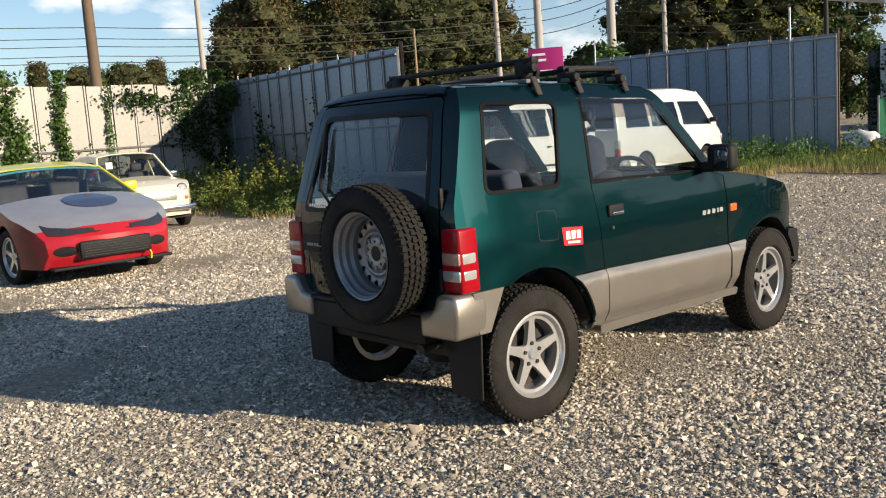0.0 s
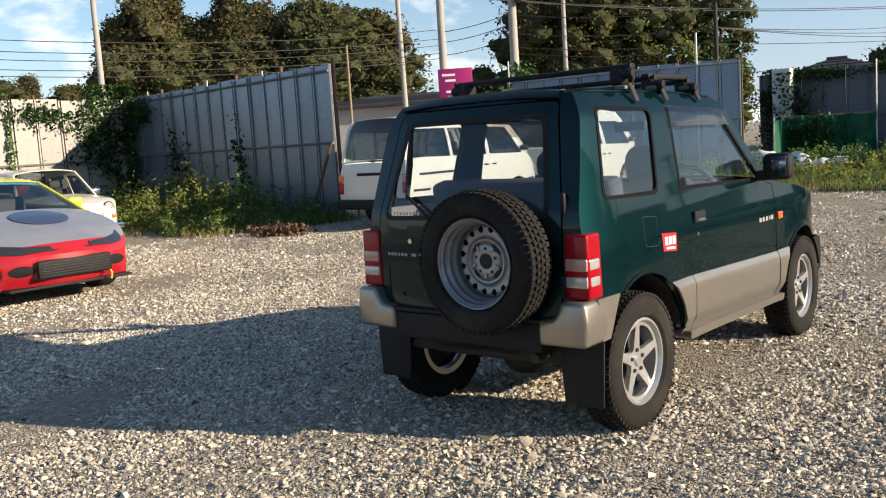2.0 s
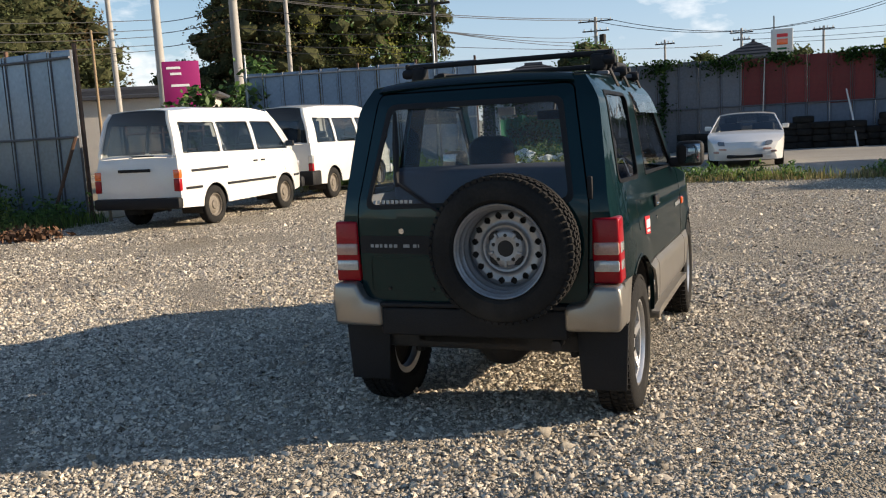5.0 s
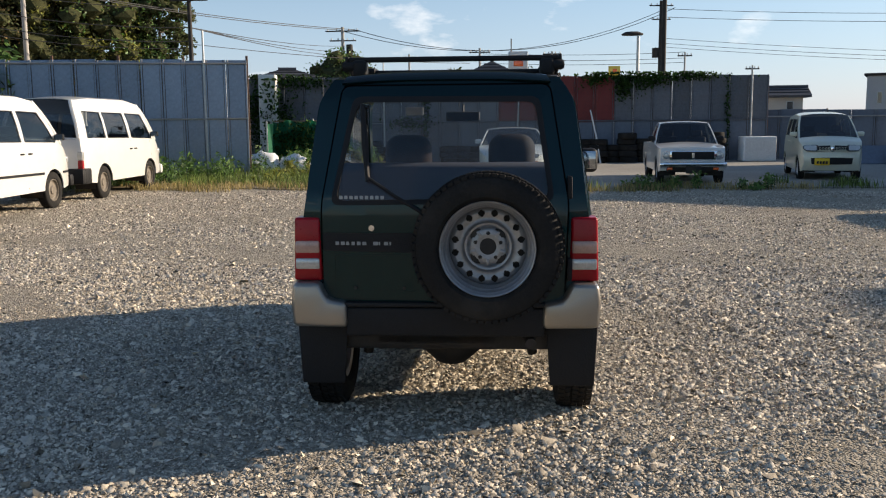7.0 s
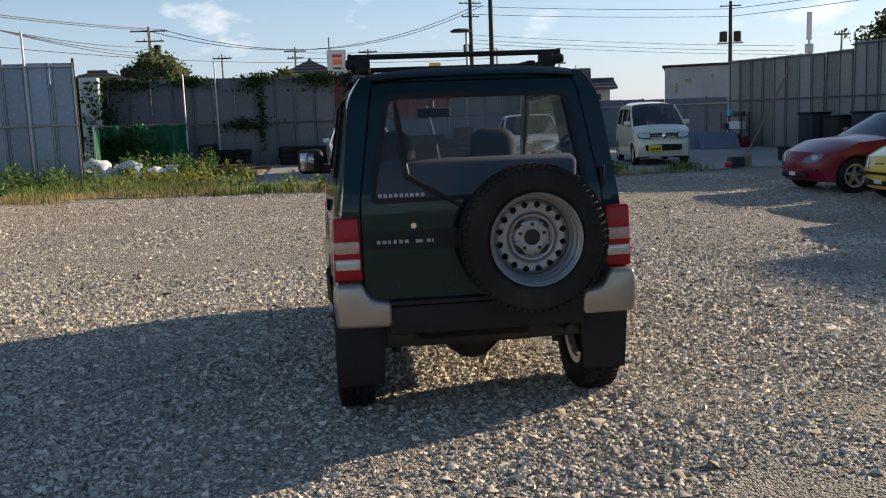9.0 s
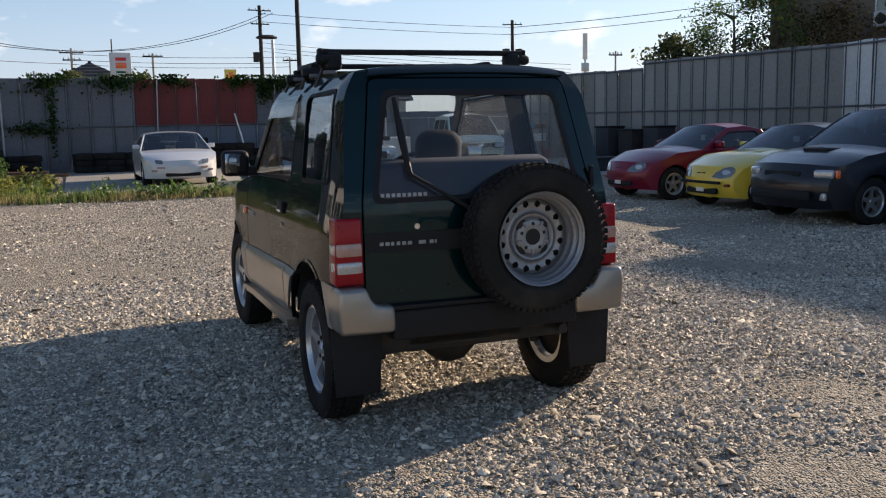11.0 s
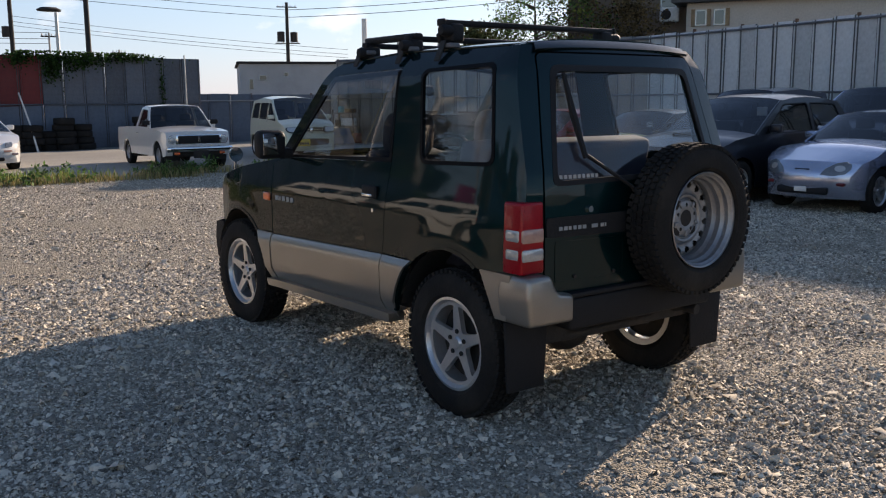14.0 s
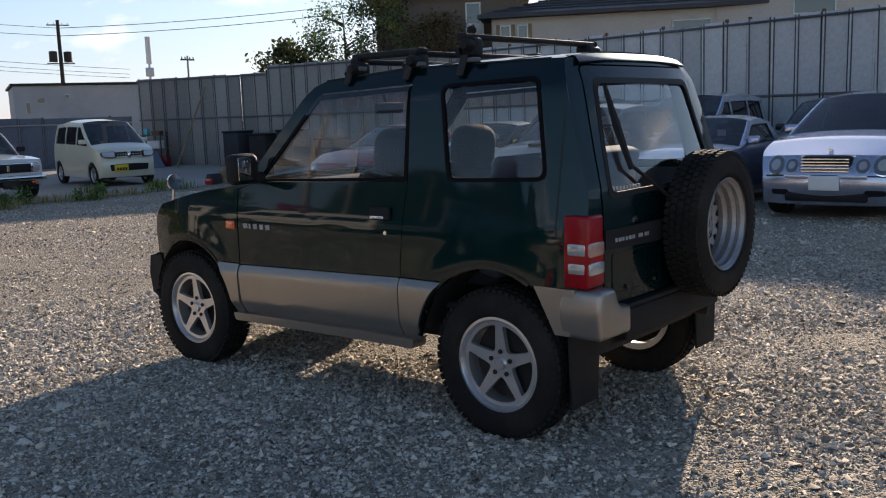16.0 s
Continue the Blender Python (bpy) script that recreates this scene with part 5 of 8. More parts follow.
# ---- the other vehicles ----
def vehicle(name, m, label, sp, group=""):
    car = thing(name, m, label, "car", group)
    w, zb, belt = sp["w"], sp["zb"], sp["belt"]
    R, yf, yr = sp["R"], sp["wb"] / 2, -sp["wb"] / 2
    P = M[sp["paint"]]
    rear, boot, rwin, roof, wsc, hood, nose = (sp[k] for k in ("rear", "boot", "rwin", "roof", "wsc", "hood", "nose"))
    y0, y1 = min(p[0] for p in rear), max(p[0] for p in nose)
    ft, rt, tum = sp.get("ft", 0.14), sp.get("rt", 0.08), sp.get("tum", 0.32)

    def bz(y):
        return float(np.interp(y, [b[0] for b in belt], [b[1] for b in belt]))

    def W(y, z):
        zz = bz(y)
        x = w - 0.05 * w * ((min(z, zz) - 0.55) / 0.5) ** 2
        if z > zz:
            x -= tum * (z - zz) + 0.3 * max(0, z - zz - 0.25) ** 2
        a, b = yf + 0.1, yr - 0.1
        if y > a:
            x -= ft * ((y - a) / (y1 - a)) ** 2.2
        if y < b:
            x -= rt * ((b - y) / (b - y0)) ** 2.2
        return x

    ra = R * sp.get("arch", 1.13)
    ang = math.degrees(math.asin(max(-0.9, min(0.9, (zb - R) / ra))))
    low = [(rear[0][0], rear[0][1])]
    low += arc(yr, R, ra, 180 - ang, ang, 14) + arc(yf, R, ra, 180 - ang, ang, 14)
    low += list(reversed(nose)) + list(reversed(hood))[1:]
    low += [b for b in reversed(belt) if boot[-1][0] + 0.02 < b[0] < hood[0][0] - 0.02]
    low += list(reversed(boot)) + list(reversed(rear))[1:-1]
    clean = []
    for p in low:
        if not clean or math.dist(p, clean[-1]) > 0.004:
            clean.append(p)
    green = [(b[0], b[1]) for b in belt if rwin[0][0] - 1e-6 <= b[0] <= wsc[-1][0] + 1e-6]
    if math.dist(green[0], rwin[0]) > 0.01:
        green = [rwin[0]] + green
    if math.dist(green[-1], wsc[-1]) > 0.01:
        green = green + [wsc[-1]]
    green += list(reversed(wsc))[1:] + list(reversed(roof))[1:] + list(reversed(rwin))[1:-1]
    tint = M[sp.get("tint", "glass_dark")]
    top_paint = M[sp.get("roof_paint", sp["paint"])]
    for s in (1, -1):
        side = part("body_side", side_panel(clean, [], W, s, 0, 0.16, 0.02), M[sp.get("side_paint", sp["paint"])], car)
        part("cabin_side", side_panel(green, [round_poly(q, 0.03, 2) for q in sp["windows"]], W, s, 0, 0.16, 0.02), top_paint, car)
        for q in sp["windows"]:
            part("side_window", side_panel(round_poly(q, 0.03, 2), [], W, s, -0.012, 0.3), tint, car)
            part("window_seal", side_panel(round_poly(grow(q, 0.008), 0.03, 2), [round_poly(grow(q, -0.012), 0.03, 2)], W, s, 0.003, None, 0.004), M["black_plastic"], car)
        for line in sp.get("seams", ()):
            part("door_gap", side_panel([(y - 0.004, z) for y, z in line] + [(y + 0.004, z) for y, z in reversed(line)], [], W, s, 0.002, None, 0.003), M["black_plastic"], side)
        for y, z in sp.get("handles", ()):
            part("door_handle", mirror_if(boxm((W(y, z) + 0.008, y, z), (0.03, 0.12, 0.03), 0.010, 2), s), M[sp.get("handle", "black_plastic")], side)
        for (a, za), (b, z2), mm in sp.get("mouldings", ()):
            part("side_moulding", side_panel([(a, za - 0.02), (b, z2 - 0.02), (b, z2 + 0.02), (a, za + 0.02)], [], W, s, 0.014, 0.4, 0.014), M[mm], side)
        my, mz = sp["mirror"]
        mir = part("door_mirror", mirror_if(boxm((W(my, mz) + 0.09, my, mz), (0.17, 0.09, 0.11), 0.03, 3), s), M[sp.get("mirror_paint", "black_plastic")], car)
        part("mirror_glass", mirror_if(boxm((W(my, mz) + 0.095, my - 0.046, mz), (0.135, 0.006, 0.085), 0.01, 1), s), M["mirror"], mir)
        for y in (yf, yr):
            add_wheel(car, s * (w - sp.get("tw", 0.17) / 2 - 0.015), y, R, sp["rim"], sp.get("tw", 0.17), sp.get("wheel", "5"), name + sp.get("wheel", "5"), 0, sp.get("steer", 0) if y > 0 else 0)
            bm = bmesh.new()
            pts = arc(y, R, ra - 0.01, -20, 200, 14)
            rows = [[bm.verts.new((s * x, a, b)) for a, b in pts] for x in (w * 0.45, w * 0.93)]
            for k in range(len(pts) - 1):
                bm.faces.new((rows[0][k], rows[0][k + 1], rows[1][k + 1], rows[1][k]))
            bm.faces.new(rows[0])
            part("wheel_arch_liner", bm, M["dark_metal"], car)
        for lm in sp.get("head", ()):
            x, z, sx, sz, mm = lm
            yn = float(np.interp(-z, [-p[1] for p in nose], [p[0] for p in nose])) if nose[0][1] > z else nose[0][0]
            yy = yn + sp.get("nbow", 0.10) * max(0, 1 - (x / W(yn, z)) ** 2.2) - 0.035 - sp.get("lampset", 0.0)
            lamp = part("headlamp", mirror_if(lathe(bmesh.new(), [(0.0005, 0.05), (sx * 0.3, 0.045), (sx * 0.46, 0.02), (sx * 0.5, -0.03)], 18, "Y") if mm == "round" else boxm((0, 0, 0), (sx, 0.12, sz), min(sx, sz) * 0.3, 3), 1), M["clear_lens"], car)
            lamp.matrix_local = pose(s * x, yy, z, 0, 0, -s * sp.get("lampyaw", 10))
            if mm == "round":
                part("lamp_ring", lathe(bmesh.new(), [(sx * 0.5 + 0.012 * math.cos(a), 0.02 + 0.012 * math.sin(a)) for a in (2 * math.pi * k / 6 for k in range(6))], 20, "Y", closed=True), M["chrome"], lamp)
        for x, z, sx, sz, mm in sp.get("tail", ()):
            yy = float(np.interp(z, [p[1] for p in rear], [p[0] for p in rear])) - sp.get("rbow", 0.05) * (1 - (x / w) ** 2.2) + 0.02
            part("tail_lamp", boxm((s * x, yy, z), (sx, 0.08, sz), 0.015, 2), M[mm], car)
    nb, rb = sp.get("nbow", 0.10), sp.get("rbow", 0.05)
    hb = sp.get("hbow", 0.05)
    h0, h1 = hood[0][0], hood[-1][0]
    zt, zl = nose[0][1], nose[-1][1]
    hood_disp = lambda p: (nb * max(0, (p[0] - h0) / (h1 - h0)) ** 2, hb * (1 - 0.5 * (p[0] - h0) / (h1 - h0)))
    nose_disp = lambda p: (nb * (1 - 0.15 * (zt - p[1]) / (zt - zl)), hb * 0.5 * (1 - (zt - p[1]) / (zt - zl)))
    part("nose_panel", across(densify(nose, 0.06), W, nb, 2.2, 18, disp=nose_disp), M[sp.get("nose_paint", sp["paint"])], car)
    part("bonnet", across(densify(hood, 0.10), W, hb, 2.2, 18, disp=hood_disp), M[sp.get("hood_paint", sp["paint"])], car)
    part("windscreen", across(densify(wsc, 0.15), W, 0.06, 2.2, 12), M["glass"] if sp.get("ws_tint") else M["glass_dark"], car)
    part("roof", across(densify(roof, 0.15), W, sp.get("rbulge", 0.05), 3.0, 14, thick=-0.015), top_paint, car)
    part("rear_window", across(densify(rwin, 0.15), W, rb, 2.2, 12, narrow=1.0), M["glass_dark"], car)
    if sp.get("bed"):
        z = boot[0][1]
        part("load_bed", boxm((0, (boot[0][0] + boot[-1][0]) / 2, z - 0.33), (w * 1.75, boot[-1][0] - boot[0][0] - 0.05, 0.04), 0.01, 1), P, car)
        part("bed_wall", boxm((0, boot[-1][0], z - 0.17), (w * 1.75, 0.03, 0.34), 0.005, 1), P, car)
    else:
        part("boot_lid", across(densify(boot, 0.12), W, rb, 2.6, 12), P, car)
    part("tail_panel", across(densify(rear, 0.08), W, rb, 2.2, 12), P, car)
    # window posts in the corners of the front and rear glass
    for s in (1, -1):
        for line in (wsc, rwin):
            part("window_post", tube(bmesh.new(), [(s * (W(y, z) - 0.018), y, z - 0.008) for y, z in densify(line, 0.2)], 0.72 * sp.get("post", 0.028), 8), top_paint, car)
    part("underbody", boxm((0, 0, zb + 0.08), (w * 1.5, (y1 - y0) * 0.92, 0.16), 0.03, 1), M["dark_metal"], car)
    part("cabin_floor", boxm((0, (rwin[0][0] + wsc[-1][0]) / 2, min(b[1] for b in belt) - 0.18), (w * 1.7, wsc[-1][0] - rwin[0][0], 0.30), 0.05, 2), M["trim_dark"], car)
    for sx in (-1, 1):
        for yy in sp.get("seats", ()):
            st = part("seat", boxm((sx * w * 0.45, yy, bz(yy) - 0.05), (w * 0.6, 0.14, 0.42), 0.05, 3, Matrix.Rotation(radians(12), 3, "X")), M["trim_dark"], car)
            part("headrest", boxm((sx * w * 0.45, yy - 0.05, bz(yy) + 0.24), (w * 0.36, 0.10, 0.15), 0.04, 3), M["trim_dark"], st)
    line = list(reversed(nose)) + list(reversed(hood))[1:]

    def skin(x, z, off=0.0):
        """A place on the bonnet or nose, by the height of its outer edge."""
        p = (float(np.interp(z, [q[1] for q in line], [q[0] for q in line])), z)
        k = max(0, 1 - abs(x / W(*p)) ** 2.2)
        dy, dz = nose_disp(p) if z <= zt else hood_disp(p)
        return (x, p[0] + dy * k + off, p[1] + dz * k + off * 0.5)

    for nm, poly, mm, off in sp.get("skins", ()):
        for s in (1, -1):
            part(nm, mapped(fill2d([(s * a, b) for a, b in poly], (), 0.04), lambda a, b: skin(a, b, off), 0.04, (0, 1, 0)), M[mm], car)
    for item in sp.get("boxes", ()):
        nm, c, size, bev, mm = item[:5]
        if isinstance(c[1], str):
            yn = float(np.interp(-c[2], [-p[1] for p in nose], [p[0] for p in nose]))
            c = (c[0], yn + nb * max(0, 1 - abs(c[0] / W(yn, c[2])) ** 2.2) * (1 - 0.15 * (zt - c[2]) / (zt - zl)) + float(c[1]), c[2])
        part(nm, boxm(c, size, bev, 2), M[mm], car, item[5] if len(item) > 5 else "")
    return car, W


def grille_bars(car, y, z0, z1, half, n, mm="black_plastic"):
    for i in range(n):
        z = z0 + (z1 - z0) * (i + 0.5) / n
        part("grille_bar", boxm((0, y, z), (2 * half, 0.02, (z1 - z0) / n * 0.45), 0.003, 1), M[mm], car)


M["lamp_dark"] = mat("dim_lamp_glass", (0.16, 0.17, 0.18), 0.15, 0.3, vary=0.2, scale=12, coat=1.0)
# vans
hiace = dict(w=0.845, zb=0.33, R=0.325, wb=2.40, rim=0.19, tw=0.18, wheel="steel", paint="white_paint", tum=0.17, ft=0.10, rt=0.03, nbow=0.14, rbow=0.06, rbulge=0.045, hbow=0.05, tint="glass_van", post=0.06,
             belt=[(-2.1, 1.18), (-1.97, 1.17), (1.52, 1.12), (1.9, 1.10)],
             rear=[(-2.12, 0.36), (-2.14, 0.6), (-2.12, 1.0), (-2.09, 1.16)], boot=[(-2.09, 1.16), (-2.075, 1.19)], rwin=[(-2.075, 1.19), (-2.0, 1.76), (-1.92, 1.90)],
             roof=[(-1.92, 1.90), (-1.2, 1.94), (0.6, 1.93), (1.05, 1.87)], wsc=[(1.05, 1.87), (1.66, 1.13)], hood=[(1.66, 1.13), (1.82, 1.02), (1.90, 0.90)], nose=[(1.90, 0.90), (1.95, 0.6), (1.90, 0.36)],
             windows=[[(-1.90, 1.22), (-0.86, 1.20), (-0.86, 1.70), (-1.84, 1.72)], [(-0.78, 1.20), (0.25, 1.18), (0.22, 1.69), (-0.78, 1.70)], [(0.36, 1.18), (1.44, 1.15), (1.04, 1.67), (0.33, 1.69)]],
             seams=[[(0.29, 0.40), (0.30, 1.15)], [(1.22, 0.75), (1.25, 1.13)], [(-0.82, 0.42), (-0.82, 1.18)]], handles=[(0.44, 0.98), (0.18, 0.98)], mirror=(1.45, 1.24), seats=(0.7,),
             mouldings=[((-2.0, 0.66), (-1.58, 0.655), "black_plastic"), ((-0.82, 0.645), (0.82, 0.63), "black_plastic"), ((1.55, 0.62), (1.85, 0.62), "black_plastic"), ((-1.8, 0.93), (-0.75, 0.925), "black_plastic")],
             tail=[(0.765, 0.725, 0.12, 0.20, "red_lens"), (0.765, 0.90, 0.12, 0.14, "amber_lens")], head=[(0.62, 0.82, 0.30, 0.16, "box")],
             boxes=[("rear_bumper", (0, -2.17, 0.44), (1.66, 0.14, 0.18), 0.04, "black_plastic"), ("badge_strip", (0, -2.195, 0.975), (0.62, 0.02, 0.05), 0.01, "black_plastic"), ("front_bumper", (0, 2.0, 0.45), (1.6, 0.16, 0.22), 0.05, "black_plastic"),
                    ("rear_wiper", (0.15, -2.14, 1.20), (0.42, 0.015, 0.015), 0.004, "black_plastic")])
vehicle("van", pose(-8.2, 7.9, 0, 0, 0, 2.4) @ Matrix.Scale(0.95, 4), "white box van with black mouldings parked on gravel", hiace)
caravan = dict(hiace)
caravan.update(paint="white_paint", mouldings=[], wb=2.45, belt=[(-2.1, 1.16), (-1.97, 1.15), (1.52, 1.08), (1.95, 1.08)],
               wsc=[(1.20, 1.87), (1.78, 1.10)], roof=[(-1.92, 1.90), (-1.2, 1.95), (0.6, 1.95), (1.20, 1.87)], hood=[(1.78, 1.10), (1.95, 0.98), (2.02, 0.88)], nose=[(2.02, 0.88), (2.06, 0.6), (2.0, 0.34)],
               windows=[[(-1.78, 1.19), (-0.95, 1.18), (-0.97, 1.68), (-1.74, 1.70)], [(-0.85, 1.18), (0.22, 1.16), (0.16, 1.67), (-0.87, 1.68)], [(0.36, 1.16), (1.52, 1.12), (1.16, 1.65), (0.30, 1.67)]], mirror=(1.52, 1.22),
               tail=[(0.77, 0.70, 0.10, 0.16, "red_lens"), (0.77, 0.86, 0.10, 0.16, "clear_lens")], handles=[(0.45, 0.93), (0.20, 0.93)], seams=[[(0.29, 0.40), (0.30, 1.12)], [(1.32, 0.75), (1.35, 1.10)], [(-0.9, 0.42), (-0.9, 1.16)]],
               boxes=[("rear_bumper", (0, -2.16, 0.48), (1.70, 0.14, 0.30), 0.05, "black_plastic"), ("front_bumper", (0, 2.08, 0.42), (1.6, 0.14, 0.22), 0.05, "white_paint"), ("bumper_end", (0.80, -2.0, 0.48), (0.12, 0.3, 0.30), 0.04, "black_plastic")])
vehicle("van", pose(-8.36, 12.2, 0, 0, 0, 2.4) @ Matrix.Scale(0.96, 4), "white panel van with dark windows parked before the fence", caravan)

# low sports coupe with mixed panels
silvia = dict(w=0.86, zb=0.20, R=0.315, wb=2.525, rim=0.22, tw=0.22, wheel="5", paint="red_paint", side_paint="red_dark", roof_paint="lemon_paint", hood_paint="primer_grey", tum=0.42, ft=0.20, rt=0.10, nbow=0.22, rbow=0.06, hbow=0.07, post=0.03, steer=6,
              belt=[(-2.1, 0.94), (-1.5, 0.93), (-1.3, 0.93), (0.85, 0.86), (1.5, 0.80)],
              rear=[(-2.12, 0.25), (-2.15, 0.5), (-2.10, 0.85), (-2.05, 0.95)], boot=[(-2.05, 0.95), (-1.55, 0.98)], rwin=[(-1.55, 0.98), (-0.85, 1.24)], roof=[(-0.85, 1.24), (-0.4, 1.27), (0.10, 1.22)], wsc=[(0.10, 1.22), (0.92, 0.87)],
              hood=[(0.92, 0.87), (1.3, 0.80), (1.75, 0.69), (1.95, 0.60)], nose=[(1.95, 0.60), (2.06, 0.50), (2.08, 0.36), (1.98, 0.20)],
              windows=[[(-1.15, 0.97), (0.60, 0.91), (0.05, 1.16), (-0.70, 1.19)]], seams=[[(-0.70, 0.3), (-0.62, 0.92)], [(0.62, 0.3), (0.66, 0.86)]], handles=[(-0.5, 0.76)], mirror=(0.55, 0.96), mirror_paint="lemon_paint", seats=(-0.25,), ws_tint=True,
              skins=[("headlamp", [(0.20, 0.535), (0.50, 0.530), (0.63, 0.55), (0.655, 0.60), (0.66, 0.655), (0.60, 0.625), (0.42, 0.592), (0.20, 0.575)], "smoked", 0.010), ("bumper_intake", arc(0.50, 0.375, 0.052, 0, 350, 17, 0.115), "black_plastic", 0.006)],
              boxes=[("intercooler", (0, "-0.02", 0.385), (0.78, 0.06, 0.19), 0.03, "black_plastic"),                      ("grille_opening", (0, "-0.03", 0.552), (0.42, 0.08, 0.045), 0.012, "black_plastic"), ("splitter", (0, "-0.09", 0.205), (1.3, 0.24, 0.03), 0.01, "black_plastic"), ("roll_bar", (0, -0.75, 1.08), (1.0, 0.04, 0.04), 0.015, "white_paint")])
M["red_dark"] = mat("mottled_dark_red_paint", (0.17, 0.01, 0.014), 0.45, vary=0.3, scale=3, coat=0.2, dirt=(0.03, 0.02, 0.02), dirt_amount=0.7, spec=0.3)
M["cyan_film"] = mat("cyan_film", (0.10, 0.42, 0.46), 0.3, vary=0.1, coat=0.8)
M["intercooler"] = mat("dark_intercooler_fins", (0.06, 0.06, 0.06), 0.5, 0.6, vary=0.2, scale=20, fine=200, bump=0.5)
M["smoked"] = mat("smoked_headlamp", (0.03, 0.03, 0.035), 0.15, vary=0.1, coat=1.0)
car, Wc = vehicle("drift_car", pose(-8.38, -0.36, 0, 0, 0, -91), "battered red coupe with grey bonnet and yellow roof", silvia)
hood_z = lambda x, y: float(np.interp(y, [0.92, 1.3, 1.75, 1.95], [0.87, 0.80, 0.69, 0.60])) + 0.07 * (1 - 0.5 * (y - 0.92) / 1.03) * (1 - abs(x / 0.80) ** 2.2)
part("sun_strip", across([(0.14, 1.2029), (0.17, 1.1902), (0.20, 1.1773)], Wc, 0.06, 2.2, 12, off=-0.004, narrow=0.97), M["cyan_film"], car, "cyan sun strip on the windscreen")
disc = mapped(fill2d([(0.30 * math.cos(2 * math.pi * k / 32) - 0.10, 0.30 * math.sin(2 * math.pi * k / 32) + 1.32) for k in range(32)], (), 0.08), lambda x, y: (x, y, float(np.interp(y, [0.92, 1.3, 1.75, 1.95], [0.87, 0.80, 0.69, 0.60])) + 0.07 * (1 - abs(x / 0.84) ** 2.6) + 0.006), 0.004, (0, 0, 1))
part("bonnet_disc", disc, M["navy"], car, "faded dark blue round patch on the bonnet")
for i in range(6):
    part("intercooler_row", boxm((0, 2.288, 0.32 + 0.026 * i), (0.70, 0.016, 0.010), 0.003, 1), M["intercooler"], car)
part("tow_strap", tube(bmesh.new(), [(-0.36, 2.24, 0.33), (-0.37, 2.29, 0.26), (-0.37, 2.27, 0.20)], 0.012, 6), M["yellow_paint"], car)

mini = dict(w=0.70, zb=0.20, R=0.26, wb=2.04, rim=0.15, tw=0.15, wheel="steel", paint="cream_paint", tum=0.30, ft=0.14, rt=0.10, nbow=0.08, rbow=0.06, hbow=0.06, post=0.026, handle="chrome",
            belt=[(-1.45, 0.86), (-1.1, 0.85), (0.72, 0.82), (1.3, 0.80)], rear=[(-1.42, 0.25), (-1.5, 0.5), (-1.42, 0.84)], boot=[(-1.42, 0.84), (-1.25, 0.88)], rwin=[(-1.25, 0.88), (-1.0, 1.27)], roof=[(-1.0, 1.27), (-0.4, 1.33), (0.2, 1.29)], wsc=[(0.2, 1.29), (0.62, 0.86)],
            hood=[(0.62, 0.86), (1.15, 0.80), (1.34, 0.73)], nose=[(1.34, 0.73), (1.44, 0.62), (1.45, 0.40), (1.38, 0.22)], windows=[[(-1.02, 0.90), (-0.30, 0.88), (-0.30, 1.21), (-0.90, 1.20)], [(-0.22, 0.88), (0.48, 0.86), (0.17, 1.20), (-0.22, 1.21)]],
            seams=[[(-0.26, 0.28), (-0.26, 0.86)], [(0.56, 0.28), (0.58, 0.82)]], handles=[(-0.14, 0.76)], mirror=(0.45, 0.92), mirror_paint="chrome", seats=(-0.1,), head=[(0.47, 0.66, 0.19, 0.19, "round")], lampyaw=4, ws_tint=True,
            boxes=[("grille", (0, 1.50, 0.57), (0.66, 0.05, 0.17), 0.05, "pipe"), ("front_bumper", (0, 1.56, 0.36), (1.28, 0.07, 0.09), 0.03, "chrome"), ("turn_signal", (0.52, 1.46, 0.52), (0.07, 0.05, 0.07), 0.02, "amber_lens"), ("turn_signal", (-0.52, 1.46, 0.52), (0.07, 0.05, 0.07), 0.02, "amber_lens"), ("paper_sign", (0.35, 0.30, 1.14), (0.12, 0.01, 0.12), 0.002, "white_ink")])
vehicle("mini_car", pose(-12.75, 2.45, 0, 0, 0, -92), "small cream classic car with round headlamps and chrome bumper", mini)

